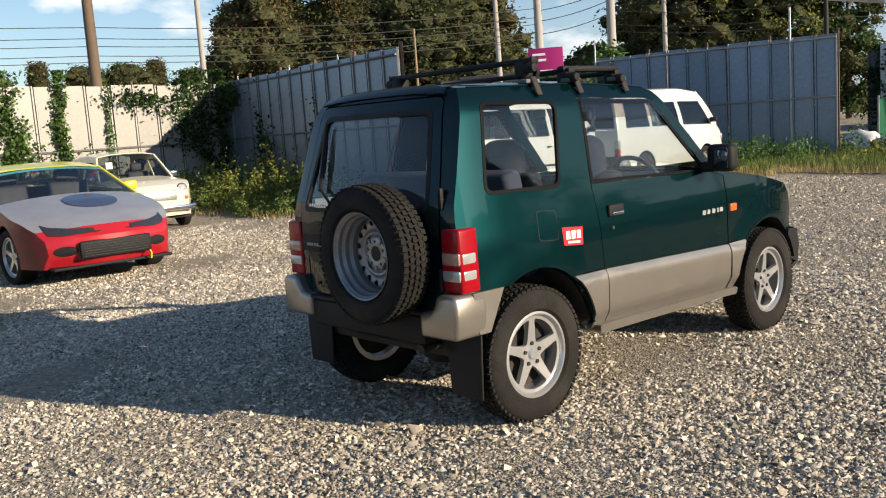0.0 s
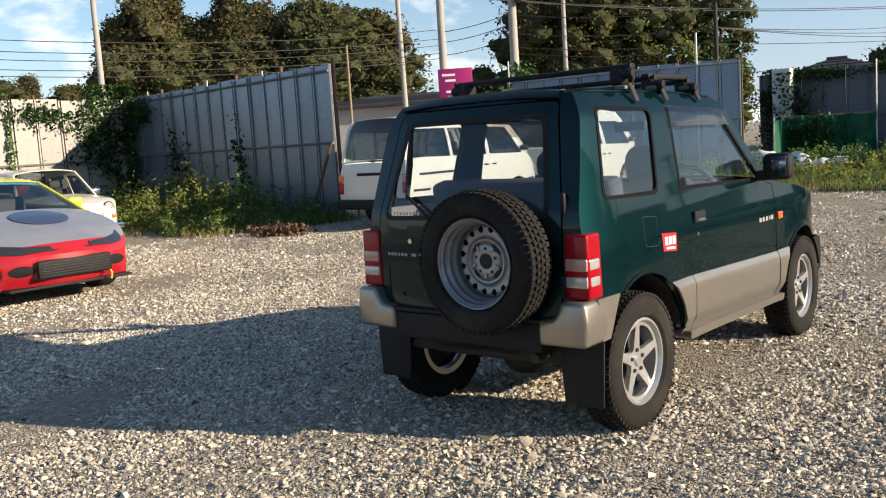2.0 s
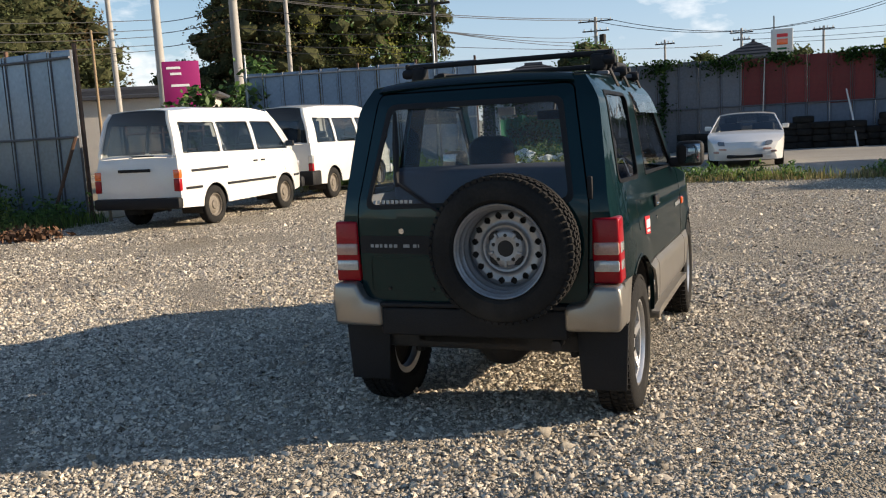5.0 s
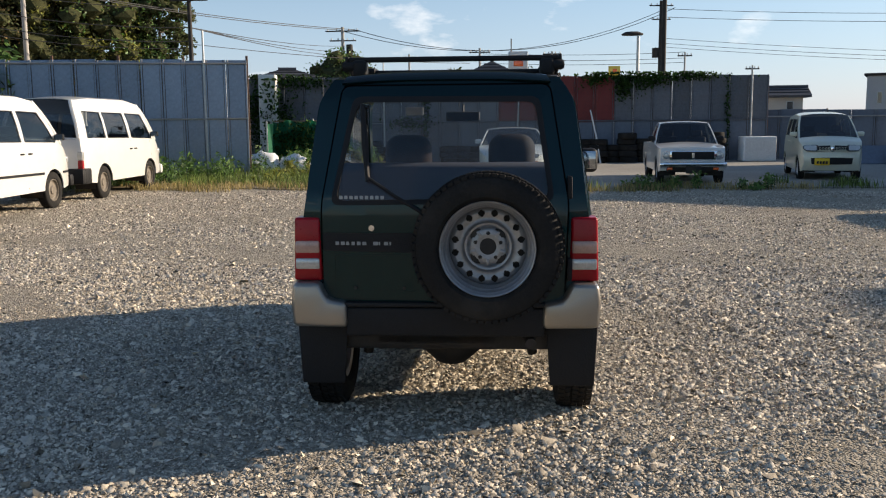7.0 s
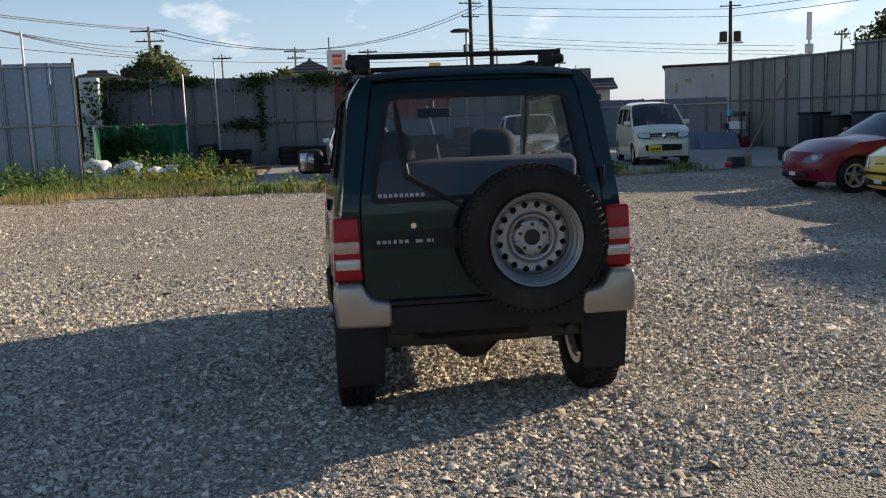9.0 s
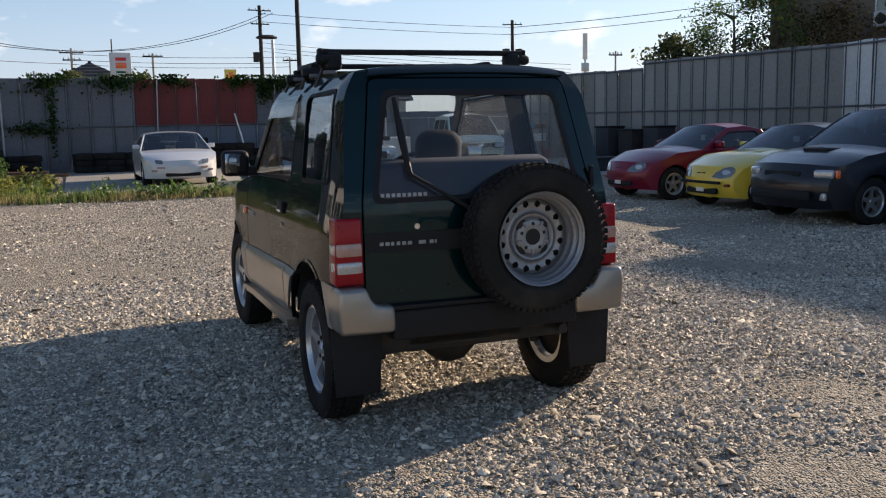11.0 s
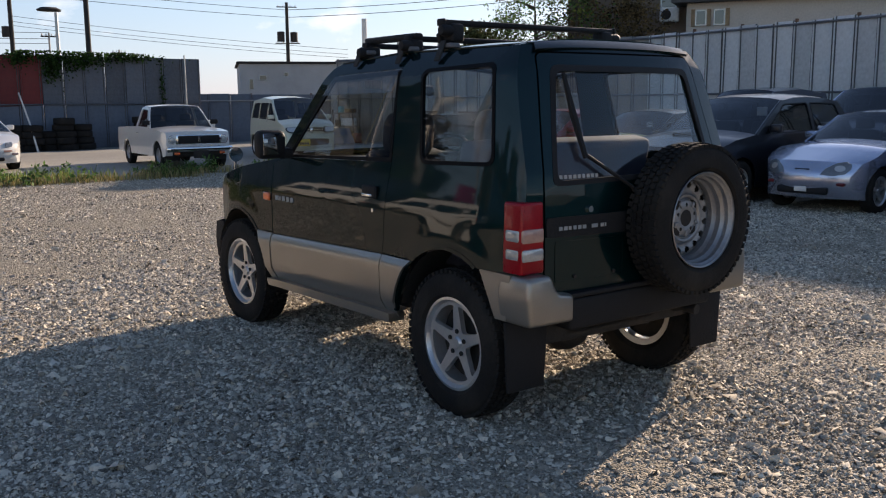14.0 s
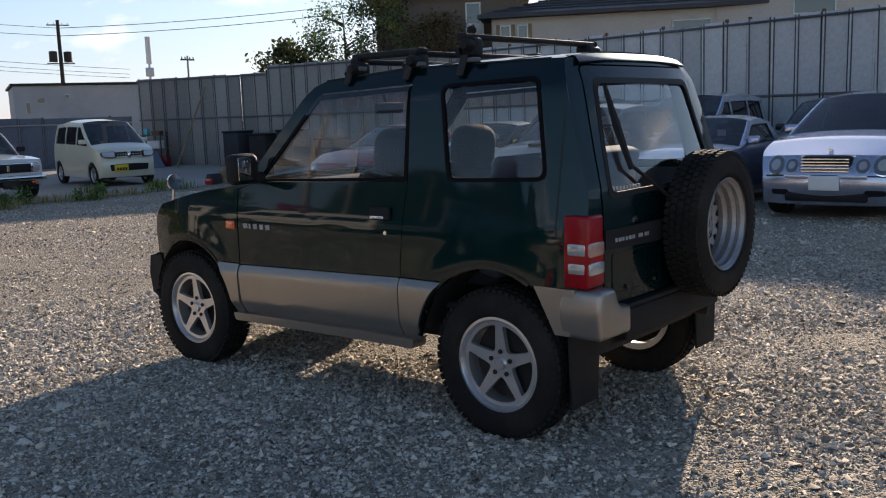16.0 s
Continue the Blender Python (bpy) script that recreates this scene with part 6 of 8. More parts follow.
rx = dict(w=0.87, zb=0.18, R=0.31, wb=2.425, rim=0.215, tw=0.21, wheel="5", paint="white_paint", tum=0.50, ft=0.20, rt=0.16, nbow=0.24, rbow=0.10, hbow=0.04, post=0.03,
          belt=[(-2.05, 0.84), (-1.5, 0.86), (0.7, 0.80), (1.5, 0.74)], rear=[(-2.05, 0.25), (-2.12, 0.5), (-2.02, 0.85)], boot=[(-2.02, 0.85), (-1.7, 0.90)], rwin=[(-1.7, 0.90), (-0.75, 1.18)], roof=[(-0.75, 1.18), (-0.35, 1.21), (0.02, 1.18)], wsc=[(0.02, 1.18), (0.85, 0.80)],
          hood=[(0.85, 0.80), (1.4, 0.74), (1.85, 0.58)], nose=[(1.85, 0.58), (1.95, 0.45), (1.95, 0.32), (1.86, 0.18)], windows=[[(-1.0, 0.89), (0.55, 0.84), (0.02, 1.11), (-0.60, 1.13)]], seams=[[(-0.55, 0.25), (-0.5, 0.84)]], handles=[], mirror=(0.5, 0.90), mirror_paint="white_paint", seats=(-0.3,),
          skins=[("headlamp", [(0.44, 0.50), (0.58, 0.51), (0.61, 0.56), (0.60, 0.60), (0.46, 0.585)], "lamp_dark", 0.02), ("turn_signal", [(0.40, 0.40), (0.58, 0.41), (0.58, 0.445), (0.40, 0.44)], "smoke_lens", 0.012)],
          boxes=[("front_intake", (0, "-0.03", 0.27), (0.80, 0.10, 0.08), 0.03, "black_plastic"), ("fog_lamp", (0.60, "-0.03", 0.37), (0.20, 0.1, 0.05), 0.02, "smoke_lens"), ("fog_lamp", (-0.60, "-0.03", 0.37), (0.20, 0.1, 0.05), 0.02, "smoke_lens"), ("rear_wing", (0, -2.0, 1.0), (1.5, 0.18, 0.03), 0.01, "white_paint"), ("wing_foot", (0.5, -2.0, 0.93), (0.04, 0.1, 0.12), 0.01, "white_paint"), ("wing_foot", (-0.5, -2.0, 0.93), (0.04, 0.1, 0.12), 0.01, "white_paint")])
vehicle("sports_car", pose(0.10, 17.65, 0.03, 0, 0, 182) @ Matrix.Scale(0.95, 4), "white sports coupe with its headlamps raised on concrete", rx)

truck = dict(w=0.75, zb=0.27, R=0.29, wb=2.45, rim=0.165, tw=0.16, wheel="steel", paint="white_paint", tum=0.30, ft=0.05, rt=0.02, nbow=0.05, rbow=0.03, hbow=0.05, rbulge=0.03, post=0.026, bed=True,
             belt=[(-2.05, 0.86), (-0.35, 0.87), (0.62, 0.86), (1.7, 0.82)], rear=[(-2.05, 0.30), (-2.07, 0.6), (-2.05, 0.86)], boot=[(-2.05, 0.86), (-0.42, 0.88)], rwin=[(-0.42, 0.88), (-0.30, 1.32)], roof=[(-0.30, 1.32), (-0.1, 1.37), (0.22, 1.34)], wsc=[(0.22, 1.34), (0.66, 0.87)],
             hood=[(0.66, 0.87), (1.2, 0.85), (1.72, 0.80)], nose=[(1.72, 0.80), (1.78, 0.70), (1.76, 0.45), (1.70, 0.30)], windows=[[(-0.26, 0.91), (0.50, 0.90), (0.20, 1.27), (-0.20, 1.29)]], seams=[[(-0.33, 0.32), (-0.33, 0.88)], [(0.58, 0.32), (0.60, 0.87)]], handles=[(-0.22, 0.76)], handle="chrome", mirror=(0.62, 1.0), seats=(-0.05,),
             head=[(0.57, 0.64, 0.18, 0.18, "round")], lampyaw=2,
             boxes=[("grille", (0, 1.83, 0.645), (0.92, 0.05, 0.17), 0.02, "black_plastic"), ("grille_surround", (0, 1.815, 0.645), (1.02, 0.04, 0.21), 0.02, "chrome"), ("front_bumper", (0, 1.88, 0.44), (1.46, 0.10, 0.11), 0.03, "chrome"), ("bumper_rubber", (0, 1.935, 0.44), (1.3, 0.02, 0.03), 0.008, "black_plastic"), ("plate", (0, 1.93, 0.33), (0.33, 0.012, 0.165), 0.004, "dark_metal"), ("turn_signal", (0.5, 1.85, 0.35), (0.12, 0.04, 0.05), 0.01, "amber_lens"), ("turn_signal", (-0.5, 1.85, 0.35), (0.12, 0.04, 0.05), 0.01, "amber_lens")])
car, _ = vehicle("pickup_truck", pose(3.97, 15.62, 0.03, 0, 0, 178) @ Matrix.Scale(0.94, 4), "old white compact pickup truck with chrome bumper", truck)
part("badge", boxm((0, 1.86, 0.645), (0.06, 0.02, 0.12), 0.005, 1), M["chrome"], car)

kei = dict(w=0.71, zb=0.20, R=0.275, wb=2.39, rim=0.17, tw=0.15, wheel="5", paint="pearl_paint", tum=0.16, ft=0.10, rt=0.04, nbow=0.12, rbow=0.05, hbow=0.05, post=0.03, tint="glass_deep",
           belt=[(-1.6, 0.98), (-1.4, 0.97), (1.05, 0.93), (1.4, 0.92)], rear=[(-1.6, 0.28), (-1.63, 0.6), (-1.6, 0.98)], boot=[(-1.6, 0.98), (-1.58, 1.02)], rwin=[(-1.58, 1.02), (-1.42, 1.47)], roof=[(-1.42, 1.47), (-0.6, 1.55), (0.3, 1.50)], wsc=[(0.3, 1.50), (1.1, 0.97)],
           hood=[(1.1, 0.97), (1.5, 0.86), (1.58, 0.78)], nose=[(1.58, 0.78), (1.66, 0.55), (1.66, 0.38), (1.58, 0.22)], windows=[[(-1.36, 1.02), (-0.70, 1.01), (-0.70, 1.42), (-1.26, 1.40)], [(-0.62, 1.01), (0.10, 0.99), (0.10, 1.41), (-0.62, 1.42)], [(0.18, 0.99), (0.92, 0.96), (0.36, 1.40), (0.18, 1.41)]],
           seams=[[(-0.66, 0.3), (-0.66, 0.97)], [(0.14, 0.3), (0.14, 0.95)]], handles=[(0.26, 0.86), (-0.54, 0.87)], handle="pearl_paint", mirror=(0.82, 1.06), mirror_paint="pearl_paint", seats=(0.2,),
           skins=[("grille", [(0.05, 0.655), (0.32, 0.66), (0.32, 0.755), (0.05, 0.76)], "black_plastic", 0.050), ("lamp_surround", round_poly([(0.325, 0.63), (0.57, 0.645), (0.64, 0.705), (0.63, 0.778), (0.325, 0.778)], 0.03, 3), "trim_dark", 0.058), ("headlamp", round_poly([(0.35, 0.645), (0.56, 0.66), (0.62, 0.71), (0.61, 0.775), (0.35, 0.765)], 0.03, 3), "clear_lens", 0.065), ("lower_intake", round_poly([(0.0, 0.35), (0.44, 0.36), (0.46, 0.50), (0.0, 0.51)], 0.01, 2), "black_plastic", 0.016)],
           boxes=[ ("number_plate", (0.22, "0.026", 0.43), (0.33, 0.012, 0.165), 0.004, "plate_yellow", "yellow number plate"), ("emblem", (0, "0.025", 0.72), (0.08, 0.02, 0.12), 0.02, "chrome")])
car, _ = vehicle("small_wagon", pose(7.38, 16.75, 0.03, 0, 0, 171) @ Matrix.Scale(0.94, 4), "pale beige small wagon with yellow number plate", kei)
for i in range(4):
    for j in range(2):
        for s in (1, -1):
            part("grille_slot", boxm((s * (0.085 + 0.062 * i), 1.70 + 0.115 * (1 - (0.085 + 0.062 * i) ** 2 / 0.4) - 0.028 - 0.016 * j, 0.70 + 0.045 * j), (0.046, 0.012, 0.030), 0.004, 1), M["pearl_paint"], car)
for i in range(4):
    part("plate_bar", boxm((0.1225 + 0.065 * i, 1.813, 0.415), (0.045, 0.004, 0.06), 0.001, 1), M["dark_metal"], car)

# the row along the east fence
capp = dict(w=0.70, zb=0.17, R=0.27, wb=2.06, rim=0.175, tw=0.165, wheel="5", paint="silver_paint", tum=0.36, ft=0.16, rt=0.12, nbow=0.18, rbow=0.08, hbow=0.06, post=0.028,
            belt=[(-1.5, 0.80), (-1.0, 0.80), (0.45, 0.78), (1.2, 0.74)], rear=[(-1.48, 0.22), (-1.55, 0.5), (-1.45, 0.80)], boot=[(-1.45, 0.80), (-1.05, 0.83)], rwin=[(-1.05, 0.83), (-0.82, 1.10)], roof=[(-0.82, 1.10), (-0.5, 1.17), (-0.12, 1.14)], wsc=[(-0.12, 1.14), (0.48, 0.80)],
            hood=[(0.48, 0.80), (1.0, 0.76), (1.40, 0.60)], nose=[(1.40, 0.60), (1.50, 0.45), (1.50, 0.32), (1.42, 0.18)], windows=[[(-0.80, 0.84), (0.28, 0.82), (-0.12, 1.07), (-0.70, 1.08)]], seams=[[(-0.72, 0.25), (-0.74, 0.80)], [(0.42, 0.25), (0.44, 0.78)]], handles=[(-0.6, 0.68)], handle="silver_paint", mirror=(0.20, 0.88), mirror_paint="silver_paint", seats=(-0.35,),
            skins=[("headlamp", [(0.24, 0.455), (0.38, 0.445), (0.49, 0.475), (0.535, 0.535), (0.53, 0.585), (0.47, 0.61), (0.38, 0.585), (0.28, 0.52)], "lamp_dark", 0.008), ("lamp_lens", arc(0.43, 0.53, 0.035, 0, 350, 14, 0.055), "clear_lens", 0.012)],
            boxes=[("lower_intake", (0, "-0.02", 0.275), (0.66, 0.06, 0.09), 0.03, "black_plastic"), ("badge", (0, "-0.01", 0.52), (0.20, 0.04, 0.04), 0.015, "black_plastic"), ("plate", (0, "0.012", 0.29), (0.16, 0.012, 0.06), 0.004, "white_paint"), ("turn_signal", (0.42, "-0.025", 0.36), (0.16, 0.06, 0.04), 0.015, "red_dark"), ("turn_signal", (-0.42, "-0.025", 0.36), (0.16, 0.06, 0.04), 0.015, "red_dark"), ("paper_sign", (-0.25, 0.10, 0.98), (0.12, 0.01, 0.09), 0.002, "white_ink")])
row = "cars parked along the fence"
vehicle("roadster", pose(8.65, 2.26, 0, 0, 0, 92), "small silver roadster with hard top beside the fence", capp, row)
redc = dict(capp)
redc.update(paint="maroon_paint", handle="maroon_paint", mirror_paint="maroon_paint", w=0.72)
vehicle("coupe", pose(8.15, 8.00, 0, 0, 0, 93), "small dark red coupe with alloy wheels", redc, row)
yel = dict(capp)
yel.update(paint="yellow_paint", roof_paint="black_paint", handle="yellow_paint", mirror_paint="yellow_paint", boxes=capp["boxes"] + [("lower_lip", (0, "-0.01", 0.40), (0.86, 0.05, 0.04), 0.015, "black_plastic")])
vehicle("roadster", pose(8.30, 5.95, 0, 0, 0, 92), "yellow two-seat roadster with black top", yel, row)
hatch = dict(w=0.81, zb=0.20, R=0.29, wb=2.30, rim=0.18, tw=0.175, wheel="5", paint="black_paint", tum=0.26, ft=0.14, rt=0.06, nbow=0.16, rbow=0.07, hbow=0.06, post=0.032,
             belt=[(-1.7, 0.92), (-1.3, 0.92), (0.75, 0.88), (1.4, 0.84)], rear=[(-1.68, 0.25), (-1.75, 0.5), (-1.70, 0.90)], boot=[(-1.70, 0.90), (-1.62, 0.95)], rwin=[(-1.62, 0.95), (-1.32, 1.33)], roof=[(-1.32, 1.33), (-0.95, 1.375), (-0.55, 1.395), (-0.2, 1.385), (0.08, 1.345)], wsc=[(0.08, 1.345), (0.35, 1.20), (0.82, 0.90)],
             hood=[(0.82, 0.90), (1.3, 0.84), (1.65, 0.72)], nose=[(1.65, 0.72), (1.76, 0.52), (1.76, 0.36), (1.68, 0.20)], windows=[[(-1.42, 0.95), (-0.60, 0.93), (-0.57, 1.315), (-1.22, 1.295)], [(-0.53, 0.93), (0.66, 0.90), (0.08, 1.295), (-0.50, 1.315)]], seams=[[(-0.57, 0.28), (-0.57, 0.94)], [(0.68, 0.28), (0.70, 0.88)]], handles=[(-0.42, 0.80)], mirror=(0.50, 0.98), mirror_paint="black_paint", seats=(-0.05, -0.9),
             head=[(0.57, 0.63, 0.25, 0.11, "box")], lampyaw=20,
             boxes=[("bonnet_scoop", (0, 1.16, 0.895), (0.40, 0.36, 0.05), 0.02, "black_plastic"), ("lower_intake", (0, "-0.015", 0.36), (1.0, 0.05, 0.12), 0.03, "black_plastic"), ("grille", (0, "-0.015", 0.62), (0.60, 0.05, 0.07), 0.02, "black_plastic"), ("fog_lamp", (0.60, "-0.02", 0.36), (0.10, 0.06, 0.10), 0.04, "clear_lens"), ("fog_lamp", (-0.60, "-0.02", 0.36), (0.10, 0.06, 0.10), 0.04, "clear_lens"), ("turn_signal", (0.70, "-0.08", 0.63), (0.06, 0.14, 0.11), 0.02, "amber_lens"), ("turn_signal", (-0.70, "-0.08", 0.63), (0.06, 0.14, 0.11), 0.02, "amber_lens"), ("paper_sign", (-0.45, 0.22, 1.20), (0.16, 0.01, 0.12), 0.002, "white_ink")])
vehicle("hatchback", pose(8.30, 4.02, 0, 0, 0, 92), "black three-door hatchback with bonnet scoop", hatch, row)
benz = dict(w=0.90, zb=0.20, R=0.315, wb=2.83, rim=0.205, tw=0.21, wheel="5", paint="silver_paint", tum=0.36, ft=0.16, rt=0.10, nbow=0.18, rbow=0.08, hbow=0.06, post=0.032,
            belt=[(-2.4, 0.96), (-1.7, 0.95), (0.95, 0.90), (1.9, 0.82)], rear=[(-2.42, 0.25), (-2.48, 0.55), (-2.40, 0.93)], boot=[(-2.40, 0.93), (-1.75, 0.99)], rwin=[(-1.75, 0.99), (-1.05, 1.38)], roof=[(-1.05, 1.38), (-0.4, 1.44), (0.15, 1.40)], wsc=[(0.15, 1.40), (0.98, 0.95)],
            hood=[(0.98, 0.95), (1.5, 0.90), (2.05, 0.74)], nose=[(2.05, 0.74), (2.20, 0.55), (2.22, 0.38), (2.12, 0.20)], windows=[[(-1.30, 1.0), (-0.35, 0.99), (-0.35, 1.34), (-1.0, 1.33)], [(-0.27, 0.99), (0.75, 0.96), (0.16, 1.33), (-0.27, 1.34)]], seams=[[(-0.31, 0.28), (-0.31, 0.97)], [(0.85, 0.28), (0.87, 0.92)]], handles=[(-0.2, 0.84), (-1.1, 0.85)], handle="silver_paint", mirror=(0.68, 1.02), mirror_paint="silver_paint", seats=(0.0, -0.9),
            skins=[("lamp_ring", arc(0.585, 0.635, 0.112, 0, 350, 20), "chrome", 0.006), ("headlamp", arc(0.585, 0.635, 0.100, 0, 350, 20), "lamp_dark", 0.012), ("lamp_lens", arc(0.585, 0.635, 0.060, 0, 350, 16), "clear_lens", 0.018), ("lamp_ring", arc(0.385, 0.625, 0.082, 0, 350, 18), "chrome", 0.006), ("headlamp", arc(0.385, 0.625, 0.072, 0, 350, 18), "lamp_dark", 0.012), ("lamp_lens", arc(0.385, 0.625, 0.042, 0, 350, 14), "clear_lens", 0.018), ("bumper_line", [(0.0, 0.515), (0.70, 0.515), (0.70, 0.53), (0.0, 0.53)], "black_plastic", 0.004), ("side_intake", round_poly([(0.40, 0.30), (0.62, 0.31), (0.62, 0.37), (0.42, 0.37)], 0.02, 2), "black_plastic", 0.004)],
            boxes=[("grille", (0, "-0.03", 0.66), (0.54, 0.10, 0.20), 0.03, "black_plastic"), ("grille_surround", (0, "-0.03", 0.745), (0.60, 0.10, 0.03), 0.012, "chrome"), ("number_plate", (0, "0.012", 0.46), (0.33, 0.012, 0.165), 0.004, "plate_white", "blank white number plate"), ("bumper_rubber", (0, "-0.01", 0.53), (0.9, 0.02, 0.05), 0.008, "silver_paint"), ("lower_intake", (0, "-0.015", 0.29), (0.9, 0.05, 0.09), 0.02, "black_plastic"), ("hood_ornament", (0, "-0.10", 0.82), (0.05, 0.012, 0.06), 0.005, "chrome")])
car, _ = vehicle("sedan", pose(9.25, 0.13, 0, 0, 0, 92), "silver saloon car with twin round headlamps", benz, row)
grille_bars(car, 2.372, 0.575, 0.745, 0.26, 5, "chrome")
wag = dict(kei)
wag.update(paint="silver_paint", handle="silver_paint", mirror_paint="silver_paint", boxes=[])
vehicle("small_wagon", pose(12.0, 3.95, 0, 0, 0, 92), "silver small wagon parked behind the front row", wag, row)
drk = dict(hatch)
drk.update(boxes=hatch["boxes"][1:3])
vehicle("hatchback", pose(11.75, 1.35, 0, 0, 0, 94), "dark hatchback parked behind the front row", drk, row)
nv = dict(kei)
nv.update(paint="navy", handle="navy", mirror_paint="navy", boxes=[])
vehicle("small_wagon", pose(12.2, 6.6, 0, 0, 0, 92), "dark blue small wagon parked behind the front row", nv, row)


# ---- plants ----
def foliage(name, label, pts, size, material, category="plant", flat=0.0, stretch=1.5, seed=0):
    v, f = leaf_quads(np.random.default_rng(seed), pts, size, flat, stretch)
    return tagged(mesh_np(name, v, f, M[material]), label, category, kind="stuff")


def grass(name, label, polys, height, width, material, seed, z=0.0):
    r = np.random.default_rng(seed)
    xy = []
    for (x0, x1, y0, y1, n) in polys:
        c = np.stack([r.uniform(x0, x1, n), r.uniform(y0, y1, n)], 1)
        keep = np.array([noise.noise((p[0] * 0.7, p[1] * 0.7, seed)) > -0.12 for p in c])
        xy.append(c[keep])
    xy = np.concatenate(xy)
    v, f = blades(r, xy, height, width, base_z=z)
    return tagged(mesh_np(name, v, f, M[material]), label, "grass", kind="stuff")


grass("grass", "short green grass on the verge", [(-19, -9.9, 4.8, 7.3, 9000), (-10.0, -2.6, 13.2, 19.5, 11000), (-20, -16, -4, 5, 3000)], 0.22, 0.008, "grass", 11)
grass("grass", "dry straw-coloured grass at the gravel edge", [(-20, -10.2, 4.0, 6.2, 3500), (-9.5, -2.4, 12.3, 14.2, 3200), (-3.0, 3.8, 12.2, 13.4, 2600), (3.2, 6.2, 12.4, 13.6, 900)], 0.14, 0.007, "grass_dry", 12)
grass("grass", "green tufts along the slab edge", [(-3.0, 3.4, 12.5, 13.7, 2600), (5.5, 7.3, 13.1, 14.4, 1100), (7.3, 8.2, 12.9, 13.4, 80)], 0.2, 0.008, "grass", 14)


def weed_clump(r, c, h, n):
    """Stems with leaves round c."""
    pts = []
    for _ in range(n):
        a, d = r.uniform(0, 2 * math.pi), abs(r.normal(0, 0.16))
        top = h * r.uniform(0.55, 1.15)
        lean = r.normal(0, 0.12, 2)
        for k in range(int(10 + top * 16)):
            t = r.uniform(0.1, 1.0)
            pts.append((c[0] + d * math.cos(a) + lean[0] * t * top + r.normal(0, 0.045), c[1] + d * math.sin(a) + lean[1] * t * top + r.normal(0, 0.045), t * top))
    return pts


def weeds(label, spots, seed, size=0.04, material="leaf"):
    r = np.random.default_rng(seed)
    pts = []
    for x0, x1, y0, y1, h, n in spots:
        for _ in range(n):
            pts += weed_clump(r, (r.uniform(x0, x1), r.uniform(y0, y1)), h * r.uniform(0.5, 1.25), 5)
    return foliage("weeds", label, np.array(pts), size, material, "weeds", stretch=2.2, seed=seed)


weeds("tall green weeds at the foot of the fence", [(-18.0, -11.2, 6.0, 7.0, 0.75, 60), (-18.4, -16.2, 1.6, 6.2, 0.8, 40), (-11.5, -10.2, 6.1, 7.0, 0.45, 14)], 21)
weeds("tall seeding weeds at the verge", [(-17.5, -11.8, 5.2, 6.5, 0.85, 34), (-17.2, -10.6, 4.9, 5.7, 0.4, 24)], 25, 0.035, "grass")
weeds("tall sunlit grassy weeds at the gravel edge", [(-14.8, -10.2, 4.3, 5.7, 0.62, 46), (-12.6, -10.6, 4.0, 5.2, 0.3, 20)], 26, 0.03, "grass")
weeds("yellow-green sunlit weeds at the fence corner", [(-17.6, -11.6, 4.8, 6.4, 0.8, 46), (-15.4, -13.0, 5.4, 6.6, 1.0, 16)], 27, 0.038, "leaf_lime")
weeds("leafy weeds before the steel fence", [(-10.4, -6.6, 15.2, 19.3, 0.55, 110), (-9.6, -7.4, 13.8, 15.5, 0.35, 30), (-7.0, -3.8, 18.8, 21.5, 0.6, 50)], 22)
weeds("sparse weeds along the slab edge", [(-2.8, 1.2, 12.4, 13.5, 0.32, 22), (2.6, 5.6, 12.6, 13.5, 0.28, 12)], 23, 0.04)
weeds("yellowing weeds by the yard", [(-6.0, -2.4, 14.0, 20.0, 0.4, 26)], 24, 0.05, "leaf_lime")


def vine_on(p0, p1, spots, seed, label, material="vine", dense=1.8, top=3.35, rise=1.0):
    """Leaves over a fence: spots of (along 0..1, z, radius along, radius up, count)."""
    r = np.random.default_rng(seed)
    a, b = np.array(p0), np.array(p1)
    d = (b - a) / np.linalg.norm(b - a)
    nrm = np.array([d[1], -d[0]])
    L = np.linalg.norm(b - a)
    pts = []
    for s, z, rs, rz, n in spots:
        n = int(n * dense)
        q = r.normal(0, 0.42, (n, 2))
        up = (z + q[:, 1] * rz) * rise
        sway = 0.22 * np.sin(up * 2.3 + s * 40) + 0.12 * np.sin(up * 5.1 + s * 17)
        along = s * L + (q[:, 0] * (0.55 + 0.45 * np.sin(up * 3.7 + s * 9) ** 2) + sway) * rs
        zz = np.where(up > top, top - np.abs(r.normal(0, 0.12, n)), np.maximum(up, 0.05 + r.uniform(0, 0.2, n)))
        out = 0.05 + np.abs(r.normal(0, 0.10, n))
        xy = a + d * along[:, None] + nrm * out[:, None]
        pts.append(np.concatenate([xy, zz[:, None]], 1))
    return foliage("vines", label, np.concatenate(pts), 0.066, material, "vine", stretch=1.25, seed=seed)


